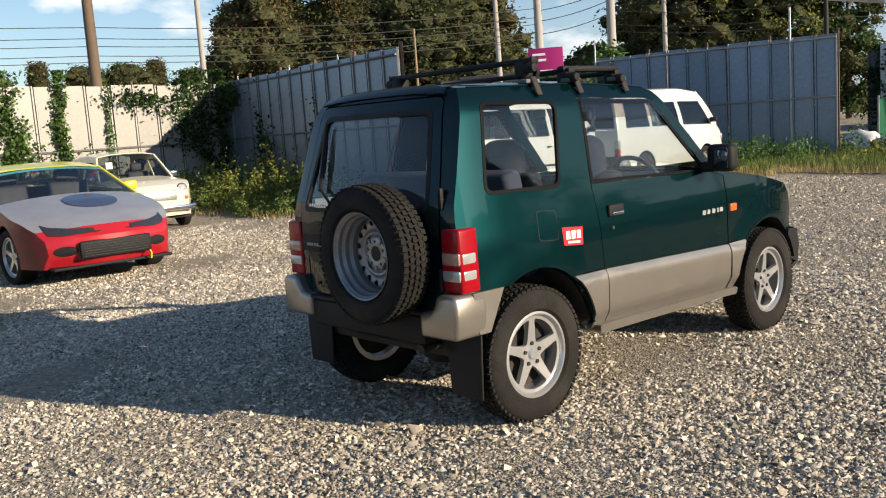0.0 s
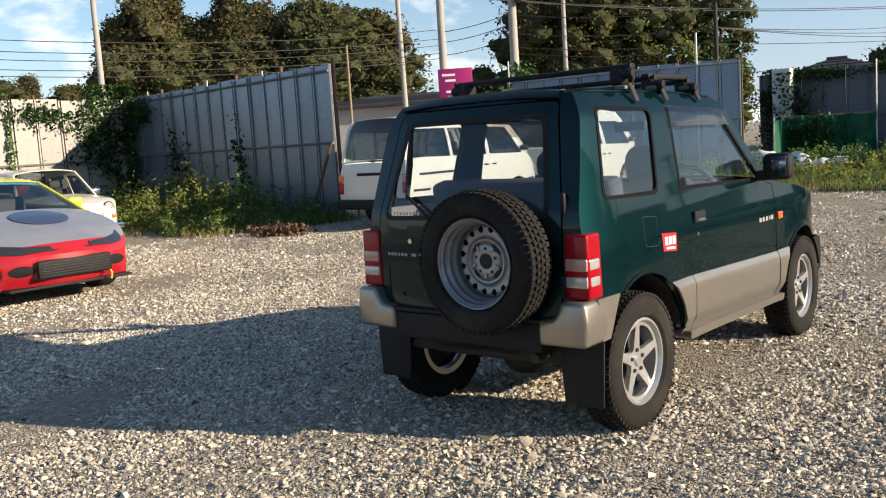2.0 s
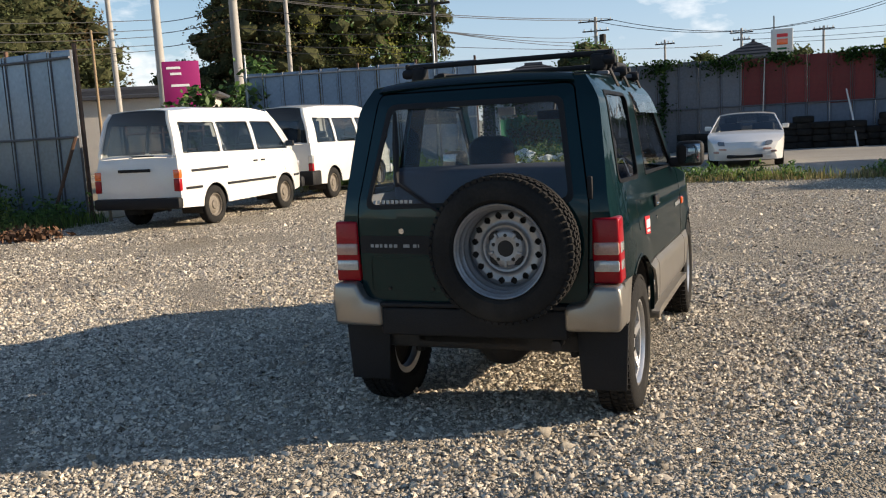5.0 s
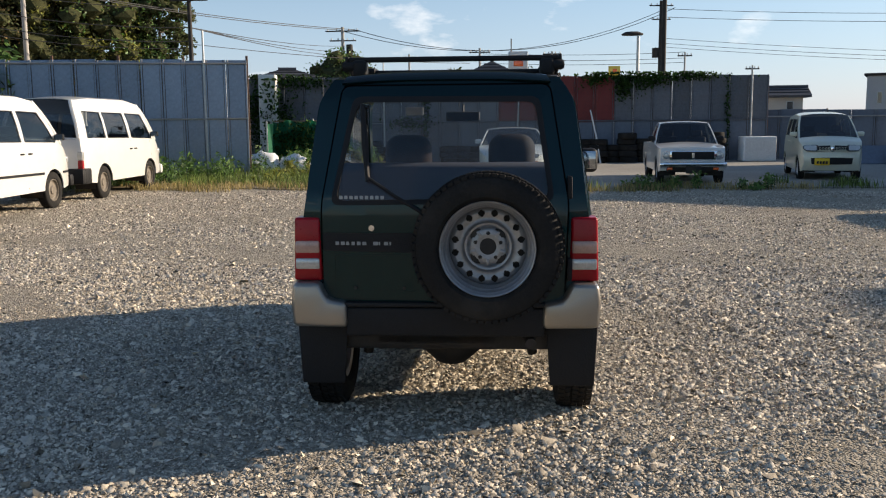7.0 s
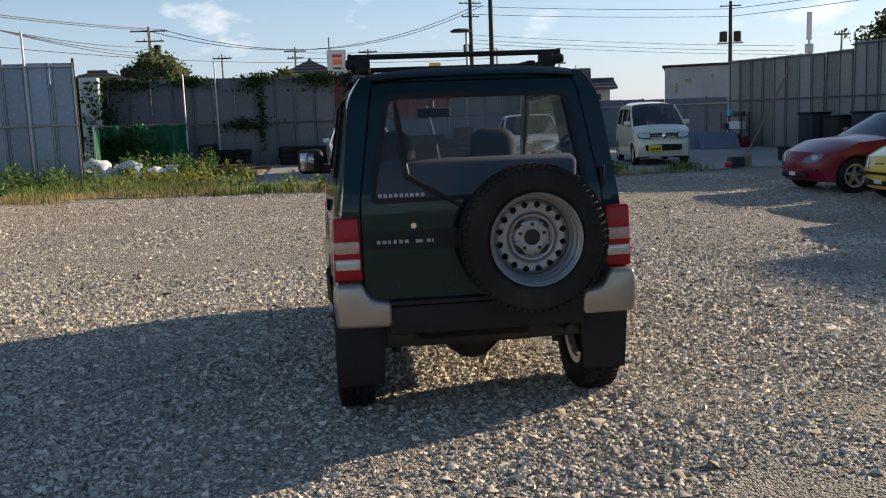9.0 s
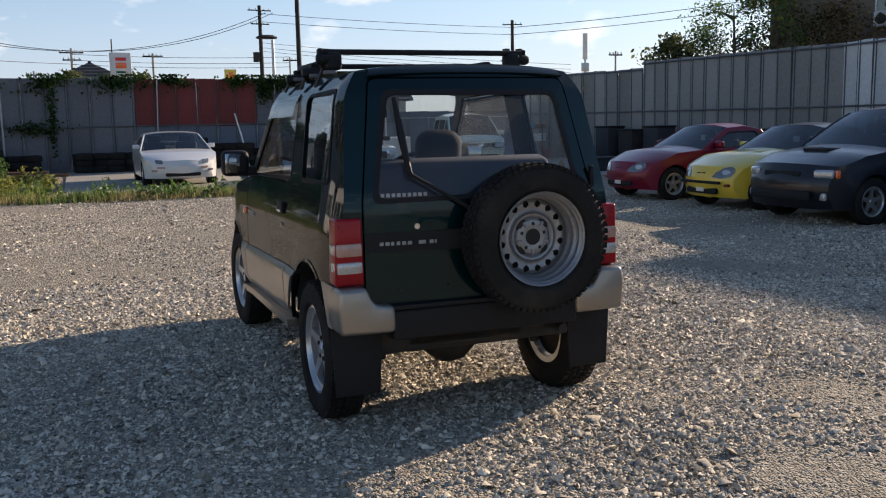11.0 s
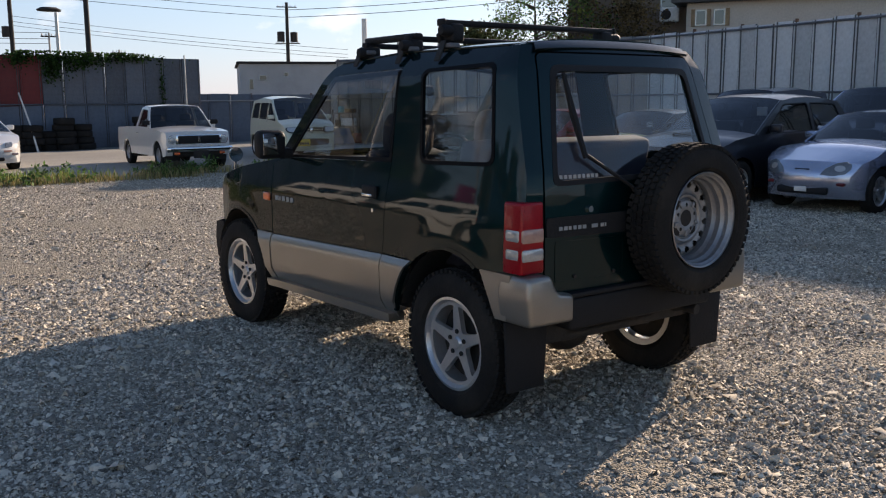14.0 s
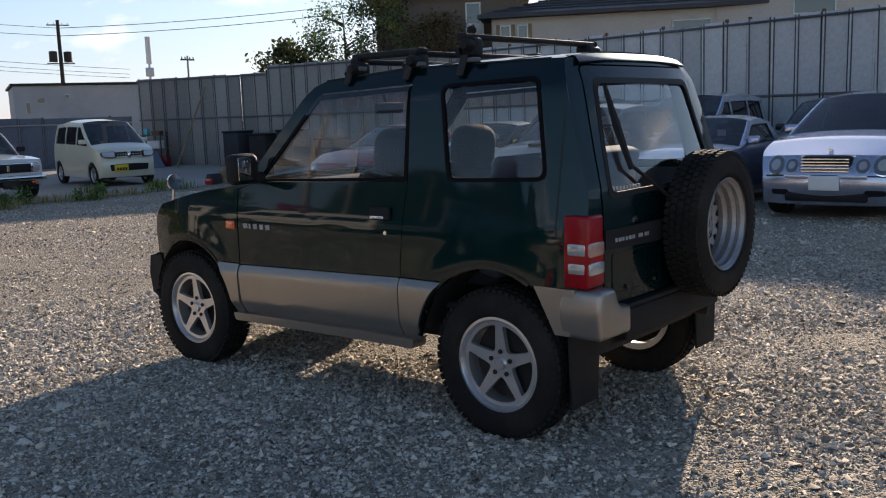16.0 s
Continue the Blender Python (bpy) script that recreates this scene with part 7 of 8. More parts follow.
M["vine"] = mat("vine_leaves", (0.03, 0.06, 0.016), 0.85, spec=0.1, vary=0.3, scale=0.8, fine=8, island=1.2, translucent=0.25)
vine_on((-17.42, -13.26), (-19.15, 7.95), [(0.73, 1.4, 0.55, 2.6, 1000), (0.79, 1.5, 0.24, 2.8, 700), (0.845, 1.9, 0.08, 1.8, 90), (0.78, 0.35, 1.3, 0.6, 800), (0.72, 0.5, 2.4, 1.0, 1600), (0.60, 1.2, 2.0, 2.2, 1500)], 31, "vines climbing over the pale fence", "leaf", 3.2)
# corner part of these vines: its shade is given by the darker leaf colour
vine_on((-17.42, -13.26), (-19.15, 7.95), [(0.90, 2.62, 1.3, 0.35, 260), (0.95, 2.4, 0.9, 1.6, 650), (0.975, 1.5, 0.7, 2.6, 650)], 34, "ivy hanging over the pale fence corner, toned dark as in shade")
vine_on((-19.0, 7.93), (-10.27, 7.08), [(0.02, 1.6, 0.7, 2.8, 900), (0.07, 2.55, 0.9, 0.4, 260), (0.34, 0.6, 0.4, 1.2, 160), (0.62, 0.7, 0.4, 1.5, 200), (0.27, 0.9, 0.3, 1.6, 160)], 32, "dark ivy covering the fence corner")
vine_on((-8.6, 23.65), (8.35, 25.35), [(0.03, 2.0, 0.8, 2.0, 1500), (0.07, 1.2, 0.8, 1.6, 700), (0.12, 2.75, 1.5, 0.3, 500), (0.22, 2.75, 1.2, 0.25, 350), (0.33, 2.75, 0.9, 0.4, 450), (0.345, 1.9, 0.2, 1.6, 300), (0.31, 1.35, 1.0, 0.25, 260), (0.46, 2.75, 1.2, 0.4, 550), (0.56, 2.8, 0.9, 0.3, 350), (0.66, 2.8, 0.9, 0.35, 450), (0.77, 2.75, 1.6, 0.4, 900), (0.72, 2.5, 0.5, 0.6, 400), (0.86, 2.85, 1.5, 0.2, 450), (0.92, 1.6, 0.1, 1.6, 160)], 33, "creepers hanging over the dark fence top", dense=1.15, top=2.92, rise=0.985)


def tree(name, m, label, h, width, materials, leaves, size, seed, trunk=0.16, shape="round", base=0.25, group="", mass=False):
    r = np.random.default_rng(seed)
    root = thing(name, m, label, "tree", group)
    bm = tube(bmesh.new(), [(0, 0, -0.1), (0.05 * h * r.normal() * 0.3, 0, h * 0.4), (0.02 * h * r.normal(), 0.02 * h * r.normal(), h * 0.92)], [trunk, trunk * 0.7, trunk * 0.12], 8)
    for k in range(9):
        z = h * r.uniform(base, 0.85)
        a = r.uniform(0, 2 * math.pi)
        ln = width * 0.42 * (1.1 - z / h if shape == "cone" else 0.8)
        tube(bm, [(0, 0, z), (math.cos(a) * ln * 0.5, math.sin(a) * ln * 0.5, z + ln * 0.2), (math.cos(a) * ln, math.sin(a) * ln, z + ln * 0.35)], [trunk * 0.4, trunk * 0.25, trunk * 0.06], 5)
    part("trunk", bm, M["bark"], root)
    nb = int(220 * max(1, h * width / 60)) if mass else 60
    core = bmesh.new()
    for j, mm in enumerate(materials):
        pts = []
        for k in range(nb // len(materials)):
            t = r.uniform(base, 1.0)
            if shape == "cone":
                rad = width * 0.5 * (1.05 - t) / (1.05 - base)
            else:
                u = (t - base) / (1 - base)
                rad = width * 0.5 * math.sqrt(max(0.04, 1 - (2 * u - 0.85) ** 2 / 1.35))
            a = r.uniform(0, 2 * math.pi)
            if mass:
                rad *= 0.92 + 0.75 * noise.noise(Vector((1.3 * math.cos(a), 1.3 * math.sin(a) + seed, t * h * 0.42)))
            d = rad * math.sqrt(r.uniform(0.15, 1.0))
            c = np.array([math.cos(a) * d, math.sin(a) * d, t * h])
            s = width * (r.uniform(0.06, 0.115) if mass else r.uniform(0.07, 0.15))
            n = leaves // nb
            q = np.clip(r.normal(0, 1, (n, 3)), -1.7, 1.7)
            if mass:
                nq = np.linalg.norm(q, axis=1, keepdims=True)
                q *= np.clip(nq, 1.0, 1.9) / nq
                # added lump inside the clump, so gaps between leaves look shaded
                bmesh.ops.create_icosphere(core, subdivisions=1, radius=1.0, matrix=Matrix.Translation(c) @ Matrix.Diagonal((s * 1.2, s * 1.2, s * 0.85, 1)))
            pts.append(c + q * np.array([s, s, s * 0.8]))
        v, f = leaf_quads(r, np.concatenate(pts), size, 0.3, 1.8)
        mesh_np("crown", v, f, M[mm], root)
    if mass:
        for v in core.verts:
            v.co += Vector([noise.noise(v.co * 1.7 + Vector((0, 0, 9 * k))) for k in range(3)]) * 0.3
        tagged(part("crown_mass", core, M["crown_shade"], root, smooth=False), kind="stuff")
    else:
        core.free()
    return root


rt = random.Random(9)
forest = "dense wood behind the fences"
LEAVES = 28000
kinds = [tree("tree", pose(-47, 26, 0), "tall dark conifer in the wood", 10.8, 6.0, ["leaf_dark", "leaf_dark", "leaf_brown"], LEAVES, 0.13, 41, 0.2, "round", 0.15, forest, True),
         tree("tree", pose(-44, 30, 0), "tall browning conifer in the wood", 11.6, 5.2, ["leaf_dark", "leaf_brown", "leaf_dark"], LEAVES, 0.13, 42, 0.2, "cone", 0.12, forest, True),
         tree("tree", pose(-41, 34, 0), "broad dark tree in the wood", 10.2, 6.6, ["leaf_dark"], LEAVES, 0.13, 43, 0.2, "round", 0.12, forest, True)]
for i in range(25):
    u = i / 24
    back = 4.5 * (i % 2)
    x, y = -47.8 + 8.6 * u - back * 0.7, 26.3 + 11.4 * u + back * 0.7
    copy_thing(kinds[i % 3], pose(x + rt.uniform(-1, 1), y + rt.uniform(-1, 1), 0, 0, 0, rt.uniform(0, 360)) @ Matrix.Diagonal((1.15, 1.15, 1, 1)) @ Matrix.Scale(rt.uniform(0.66, 0.97), 4))
# hedgerow far to the west
for i in range(9):
    copy_thing(kinds[(i * 2) % 3], pose(-86 + 1.4 * i + rt.uniform(-2, 2), 17 + 3.4 * i, 0, 0, 0, rt.uniform(0, 360)) @ Matrix.Diagonal((1.2, 1.2, 1, 1)) @ Matrix.Scale(rt.uniform(0.76, 0.9), 4))
tree("tree", pose(-38.35, 56.28, 0), "large olive-brown conifer beyond the fence", 15.5, 8.4, ["leaf_brown", "leaf_dark"], 46000, 0.14, 51, 0.3, "round", 0.06, "", True)
tree("tree", pose(-34.08, 57.49, 0), "large olive-brown conifer beyond the fence", 16.5, 8.4, ["leaf_brown", "leaf_dark", "leaf_lime"], 46000, 0.14, 55, 0.3, "round", 0.06, "", True)
tree("tree", pose(-30.13, 58.95, 0), "bright yellow-green bamboo-like tree", 15.6, 6.2, ["leaf_lime", "leaf_lime", "leaf"], 22000, 0.14, 52, 0.2, "round", 0.04, "", True)
tree("tree", pose(-26.49, 61.31, 0), "dense dark green evergreen", 14.6, 4.6, ["leaf_dark", "leaf"], 24000, 0.13, 53, 0.22, "round", 0.04, "", True)
tree("tree", pose(-41.89, 51.71, 0), "dark evergreen at the wood's edge", 6.5, 5.5, ["leaf_dark"], 8000, 0.14, 56, 0.2, "round", 0.06, "", True)
tree("tree", pose(-9.81, 45.46, 0), "bushy green tree behind the yard", 4.9, 4.6, ["leaf_dark", "leaf"], 12000, 0.10, 54, 0.12, "round", 0.2, "", True)
for i, (x, y, h, w) in enumerate(((1.19, 55.03, 4.4, 2.6), (2.61, 55.54, 4.0, 2.6), (-5.66, 51.99, 3.7, 2.0), (-2.43, 33, 3.3, 1.6))):
    tree("tree", pose(x, y, 0), "small dark round tree beyond the fence", h, w, ["leaf_dark"], 2200, 0.14, 60 + i, 0.1, "round", 0.3)
for i, (x, y, h, w) in enumerate(((-14.1, 15.6, 2.6, 1.5), (-13.0, 16.9, 3.25, 1.8))):
    tree("shrub", pose(x, y, 0), "leafy green shrub behind the vans", h, w, ["leaf"], 1500, 0.12, 70 + i, 0.06, "round", 0.15)
tree("tree", pose(16.41, 20.74, 0), "clipped dark round tree over the fence", 3.7, 2.0, ["leaf_dark"], 6000, 0.09, 81, 0.1, "round", 0.25)
tree("pine_tree", pose(17.45, 19.03, 0), "sparse garden pine in cloud form", 5.2, 2.6, ["leaf", "leaf_dark"], 4200, 0.055, 82, 0.12, "round", 0.55)
tree("tree", pose(17.68, 17.2, 0), "olive-yellow garden tree by the house", 5.2, 2.0, ["leaf_lime", "leaf", "leaf_brown"], 5200, 0.055, 83, 0.1, "round", 0.4)
tree("shrub", pose(18.65, 16.0, 0), "autumn-brown garden shrub before the house", 4.3, 2.3, ["leaf_brown"], 5200, 0.055, 84, 0.08, "round", 0.45)


# ---- poles, wires, signs ----
def pole(p, h, r, label, material="pole_concrete", arms=(), extra=(), lean=(0, 0), name="utility_pole"):
    root = thing(name, pose(p[0], p[1], 0), label, "pole", "utility poles" if name == "utility_pole" else "")
    part("pole", tube(bmesh.new(), [(0, 0, -0.3), (lean[0] * 0.5, lean[1] * 0.5, h * 0.5), (lean[0], lean[1], h)], [r, r * 0.88, r * 0.72], 12), M[material], root)
    for z, half, ang in arms:
        c, s = math.cos(radians(ang)), math.sin(radians(ang))
        k = z / h
        arm = part("cross_arm", boxm((0, 0, 0), (2 * half, 0.09, 0.09), 0.01, 1), M["dark_metal"], root)
        arm.matrix_local = pose(lean[0] * k, lean[1] * k, z, 0, 0, ang)
        for t in (-0.85, -0.35, 0.35, 0.85):
            part("insulator", lathe(bmesh.new(), [(0.001, 0.04), (0.05, 0.06), (0.05, 0.1), (0.03, 0.13), (0.045, 0.17), (0.001, 0.2)], 8, "Z"), M["wall_white"], arm).matrix_local = pose(t * half, 0, 0)
    for dx, z, rad, hh in extra:
        part("transformer", lathe(bmesh.new(), [(0.001, 0), (rad, 0.02), (rad, hh), (0.001, hh + 0.05)], 14, "Z"), M["dark_metal"], root).matrix_local = pose(dx, 0, z)
    return root


pole((-26.1, 7.3), 9.0, 0.20, "thick brown wooden utility pole", "pole_wood")
pole((-24.7, 10.4), 8.0, 0.11, "slim concrete utility pole")
pole((-21.9, 21.6), 9.5, 0.11, "slim leaning concrete pole", lean=(-0.25, 0.1))
pole((-20.8, 22.7), 9.5, 0.18, "grey concrete utility pole")
pole((-18.3, 24.0), 10.0, 0.19, "concrete utility pole with transformers", arms=[(8.6, 0.9, 30), (6.9, 0.8, 30)], extra=[(0.4, 6.4, 0.22, 0.6)])
pole((-16.9, 25.4), 9.0, 0.10, "slim concrete utility pole")
pole((-11.92, 27.93), 6.1, 0.10, "dark utility pole with cross arm", "dark_metal", arms=[(5.9, 0.7, 0)])
pole((-13.09, 62.95), 8.4, 0.16, "distant utility pole with cross arms", arms=[(8.1, 1.3, 0), (7.4, 1.0, 0)], extra=[(0.5, 6.4, 0.25, 0.7)])
pole((-8.21, 63.78), 6.4, 0.10, "distant slim utility pole", arms=[(6.1, 0.7, 0)])
pole((-2.91, 64.3), 6.8, 0.12, "distant utility pole with arms", arms=[(6.5, 0.8, 0), (6.0, 0.6, 0)])
pole((2.51, 64.44), 6.5, 0.11, "distant utility pole with arms", arms=[(6.3, 0.7, 0)])
pole((11.61, 72.15), 11.0, 0.2, "utility pole with transformers over the fence", "dark_metal", arms=[(10.6, 1.0, 10), (9.5, 0.8, 10)], extra=[(-0.4, 6.4, 0.28, 0.8)])
pole((5.05, 26.05), 8.0, 0.09, "tall dark steel post beyond the fence", "dark_metal")
pole((34.81, 72.64), 10.3, 0.20, "dark utility pole with twin transformers", "dark_metal", arms=[(9.9, 0.9, -20), (6.7, 1.1, -20)], extra=[(-0.65, 6.8, 0.33, 0.9), (0.65, 6.8, 0.33, 0.9)])
for x, y, h in ((12.35, 62.15, 4.6), (16.9, 63.17, 5.2), (30.63, 47.73, 5.6), (-5.16, 59.99, 5.0), (11.56, 60.14, 6.0)):
    pole((x, y), h, 0.08, "distant slim utility pole", arms=[(h - 0.25, 0.5, 0)])
for x, y, z0 in ((-18.0, 7.9, 3.0), (-15.0, 7.6, 3.0), (-12.7, 7.38, 3.0)):
    pole((x, y), 3.1, 0.025, "short pipe post on the fence", "pipe", name="fence_post")
pole((-7.75, 17.42), 3.72, 0.035, "galvanised pipe post rising above the fence", "pipe", name="fence_post")
pole((-12.8, 16.15), 3.5, 0.03, "galvanised pipe post at the fence end", "pipe", name="fence_post")
pole((-9.95, 7.25), 3.3, 0.03, "pipe post beside the fence end", "wood", name="fence_post")
pole((-4.1, 23.8), 3.3, 0.03, "thin pipe post before the dark fence", "pipe", name="fence_post")
pole((0.15, 24.3), 2.75, 0.025, "thin pipe post before the dark fence", "pipe", name="fence_post", lean=(0.1, 0))
pole((2.85, 23.4), 1.7, 0.03, "white stick leaning on the fence", "wall_white", lean=(-0.35, 0.6), name="fence_post")
pole((7.75, 25.05), 2.9, 0.03, "pipe post at the fence end", "pipe", name="fence_post")

# street lamp
sl = thing("street_lamp", pose(4.27, 26.6, 0), "grey street lamp with flat round head", "street lamp")
part("pole", tube(bmesh.new(), [(0, 0, 0), (0, 0, 4.2)], [0.07, 0.05], 10), M["pipe"], sl)
part("lamp_head", lathe(bmesh.new(), [(0.001, 0.10), (0.18, 0.09), (0.30, 0.02), (0.28, -0.03), (0.001, -0.05)], 18, "Z"), M["dark_metal"], sl).matrix_local = pose(-0.2, 0, 4.26) @ Matrix.Diagonal((1.25, 0.8, 1, 1))
# antenna mast
am = thing("antenna_mast", pose(33.93, 57.58, 0), "thin white antenna mast", "antenna")
part("mast", tube(bmesh.new(), [(0, 0, 0), (0, 0, 6.0)], 0.08, 8), M["pipe"], am)
part("radome", tube(bmesh.new(), [(0, 0, 5.75), (0, 0, 7.7)], 0.2, 12), M["wall_white"], am)
part("bracket", boxm((0, 0, 5.15), (0.55, 0.3, 0.65), 0.04, 2), M["pipe"], am)


def wire(a, b, sag, n=10, r=0.016):
    a, b = Vector(a), Vector(b)
    pts = [a.lerp(b, k / n) - Vector((0, 0, sag * 4 * (k / n) * (1 - k / n))) for k in range(n + 1)]
    return tagged(finish(tube(bmesh.new(), pts, r, 4, False), "power_cable", M["wire"]), "black overhead cable strung between the poles", "cable", "overhead cables")


for i, z in enumerate((5.35, 5.0, 4.75, 4.45, 4.25)):
    wire((-27.2, -18, z + 0.25), (-26.1, 7.3, z), 0.25)
    wire((-26.1, 7.3, z), (-20.8, 22.7, z + 0.35), 0.28)
for i, z in enumerate((5.6, 5.2, 4.7)):
    wire((-20.8, 22.7, z), (-18.3, 24.0, z + 0.5), 0.1)
for i, z in enumerate((6.2, 5.6, 4.9, 4.4, 4.15)):
    wire((-18.3, 24.0, z + 0.4), (-11.92, 27.93, min(z, 5.9)), 0.2)
wire((-11.92, 27.93, 4.3), (-2.27, 40, 4.2), 0.15)
wire((-18.3, 24.0, 8.6), (-20.8, 22.7, 9.2), 0.4)
wire((-18.3, 24.0, 8.2), (-34, 4, 9.5), 0.8)
wire((-11.92, 27.93, 5.95), (13.57, 46.14, 14.5), 0.9, 16, 0.02)
for x0, z in ((-0.6, 8.2), (0.6, 8.2)):
    wire((-12.8 + x0, 63, z), (-30.27, 29.76, z + 1.0), 0.6, 12, 0.03)
    wire((-12.8 + x0, 63, z), (12.4 + x0 * 0.5, 72, 10.4), 2.4, 16, 0.03)
for z in (7.75, 7.1):
    wire((11.61, 72.15, z + 2.6), (34.81, 72.64, z + 1.9), 0.15, 10, 0.025)
    wire((34.81, 72.64, z + 1.9), (57.82, 46.22, z + 4.0), 0.5, 10, 0.03)
for z in (6.0, 5.6, 5.3):
    wire((-11.92, 27.93, 4.9), (-13.09, 62.95, z + 1.0), 0.2, 8, 0.02)
    wire((11.61, 72.15, z + 2), (37.44, 66.32, z - 0.1), 0.2, 10, 0.02)
    wire((-2.91, 64.3, z + 0.4), (11.56, 60.14, z), 0.15, 10, 0.02)

# magenta board behind the shrubs
sg = thing("sign_board", pose(-16.7, 18.46, 0, 0, 0, 38), "magenta roadside sign board with white lettering", "sign")
part("board", boxm((0, 0, 2.95), (1.12, 0.14, 1.55), 0.02, 2), M["magenta"], sg)
for s in (-0.4, 0.4):
    part("sign_leg", boxm((s, 0, 1.1), (0.09, 0.09, 2.2), 0.01, 1), M["magenta"], sg)
for x, z, w in ((-0.22, 3.52, 0.42), (-0.16, 3.34, 0.34), (-0.05, 2.98, 0.55)):
    part("lettering_bar", boxm((x, -0.075, z), (w, 0.01, 0.075), 0.003, 1), M["white_ink"], sg)
part("sign_ring", lathe(bmesh.new(), [(0.15 + 0.02 * math.cos(a), 0.02 * math.sin(a)) for a in (2 * math.pi * k / 6 for k in range(6))], 20, "Y", closed=True), M["white_ink"], sg).matrix_local = pose(0.3, -0.078, 2.42)
# shop sign on a mast far behind
sg = thing("shop_sign", pose(0.03, 54.42, 0), "white shop sign with red and green shapes on a mast", "sign")
part("board", boxm((0, 0, 5.05), (1.25, 0.25, 1.5), 0.05, 2), M["wall_white"], sg)
part("sign_shape", boxm((0.02, -0.13, 5.40), (0.62, 0.02, 0.20), 0.02, 1), M["sticker_red"], sg)
part("sign_shape", boxm((0.02, -0.13, 5.02), (0.62, 0.02, 0.34), 0.08, 2), M["amber_lens"], sg)
part("sign_shape", boxm((0.0, -0.13, 4.62), (0.55, 0.02, 0.12), 0.02, 1), M["net"], sg)
part("mast", tube(bmesh.new(), [(0, 0, 0), (0, 0, 4.4)], 0.12, 10), M["pipe"], sg)
part("lightning_rod", tube(bmesh.new(), [(-0.45, 0, 5.7), (-0.45, 0, 6.6)], 0.04, 6), M["dark_metal"], sg)
sg = thing("hoarding", pose(5.17, 44.06, 0), "small yellow sign with dark figure shape", "sign")
part("board", boxm((0, 0, 3.95), (0.62, 0.08, 0.5), 0.02, 2), M["yellow_paint"], sg)
part("sign_shape", boxm((0.02, -0.045, 3.93), (0.22, 0.01, 0.24), 0.06, 2), M["amber_lens"], sg)
part("sign_leg", boxm((0, 0, 1.85), (0.08, 0.08, 3.7), 0.01, 1), M["dark_metal"], sg)


# ---- buildings beyond the fences ----
def house(name, m, size, wall_h, roof_h, label, wall="wall_beige", roof="roof_tile", over=0.4, windows=(), hip=True):
    root = thing(name, m, label, "building")
    sx, sy = size
    bm = boxm((0, 0, wall_h / 2), (sx, sy, wall_h), 0.02, 1)
    body = part("wall", bm, M[wall], root)
    bm = bmesh.new()
    x, y = sx / 2 + over, sy / 2 + over
    rx, ry = (sx / 2 - sy / 2 * (0.9 if hip else 0) if sx >= sy else 0.01), 0.01
    if roof_h > 0.2:
        base = [bm.verts.new(p) for p in ((-x, -y, wall_h), (x, -y, wall_h), (x, y, wall_h), (-x, y, wall_h))]
        eave = [bm.verts.new((v.co.x, v.co.y, wall_h + 0.12)) for v in base]
        rx = max(0.1, rx if hip else x)
        top = [bm.verts.new((-rx, 0, wall_h + roof_h)), bm.verts.new((rx, 0, wall_h + roof_h))]
        bm.faces.new(base[::-1])
        for i in range(4):
            bm.faces.new((base[i], base[(i + 1) % 4], eave[(i + 1) % 4], eave[i]))
        bm.faces.new((eave[0], eave[1], top[1], top[0]))
        bm.faces.new((eave[1], eave[2], top[1]))
        bm.faces.new((eave[2], eave[3], top[0], top[1]))
        bm.faces.new((eave[3], eave[0], top[0]))
        r = part("roof", bm, M[roof], root, smooth=False)
        n = int(2 * y / 0.45)
        for i in range(1, n // 2):
            t = i / (n / 2)
            for s in (-1, 1):
                zz = wall_h + 0.12 + (roof_h - 0.12) * t + 0.02
                part("tile_course", boxm((0, s * y * (1 - t), zz), (2 * (x + (rx - x) * t), 0.06, 0.04), 0.01, 1), M[roof], r)
        part("ridge", tube(bmesh.new(), [(-rx, 0, wall_h + roof_h), (rx, 0, wall_h + roof_h)], 0.12, 8), M[roof], r)
    else:
        part("roof", boxm((0, 0, wall_h + 0.06), (sx + 0.3, sy + 0.3, 0.14), 0.02, 1), M["dark_metal"], root)
    for wx, wy, wz, ww, wh, axis in windows:
        fr = part("window", boxm((wx, wy, wz), (ww, 0.08, wh) if axis == "x" else (0.08, ww, wh), 0.01, 1), M["pipe"], root)
        part("pane", boxm((wx, wy - 0.02 if axis == "x" else wy, wz) if axis == "x" else (wx - 0.02, wy, wz), (ww - 0.1, 0.07, wh - 0.1) if axis == "x" else (0.07, ww - 0.1, wh - 0.1), 0.005, 1), M["glass_wall"], fr)
    return root


M["glass_wall"] = mat("dark_window_pane", (0.03, 0.035, 0.045), 0.08, vary=0.05, coat=1.0)
house("house", pose(21.7, 18.01, 0, 0, 0, -52), (4.8, 4.4), 5.2, 1.6, "brown house with dark tiled hip roof behind the fence", "wall_brown", windows=[(0.85, -2.22, 4.62, 0.52, 0.72, "x")])
h2 = house("house", pose(24.17, 12.64, 0, 0, 0, -60), (8.0, 5.0), 4.3, 0.9, "beige two-storey house behind the fence", windows=[(-3.55, -2.52, 3.85, 0.36, 0.5, "x"), (-3.0, -2.52, 3.85, 0.36, 0.5, "x"), (2.2, -2.53, 3.6, 1.2, 0.8, "x")])
house("house", pose(27.51, 5.98, 0, 0, 0, -72), (8.0, 6.0), 6.6, 1.4, "beige house with tiled roof beyond the fence", windows=[(-1.2, -3.03, 4.3, 1.2, 0.8, "x")])
for x in (-3.78, -3.32, -2.77):
    part("shutter", boxm((x, -2.53, 3.85), (0.13, 0.05, 0.52), 0.01, 1), M["wood"], h2)
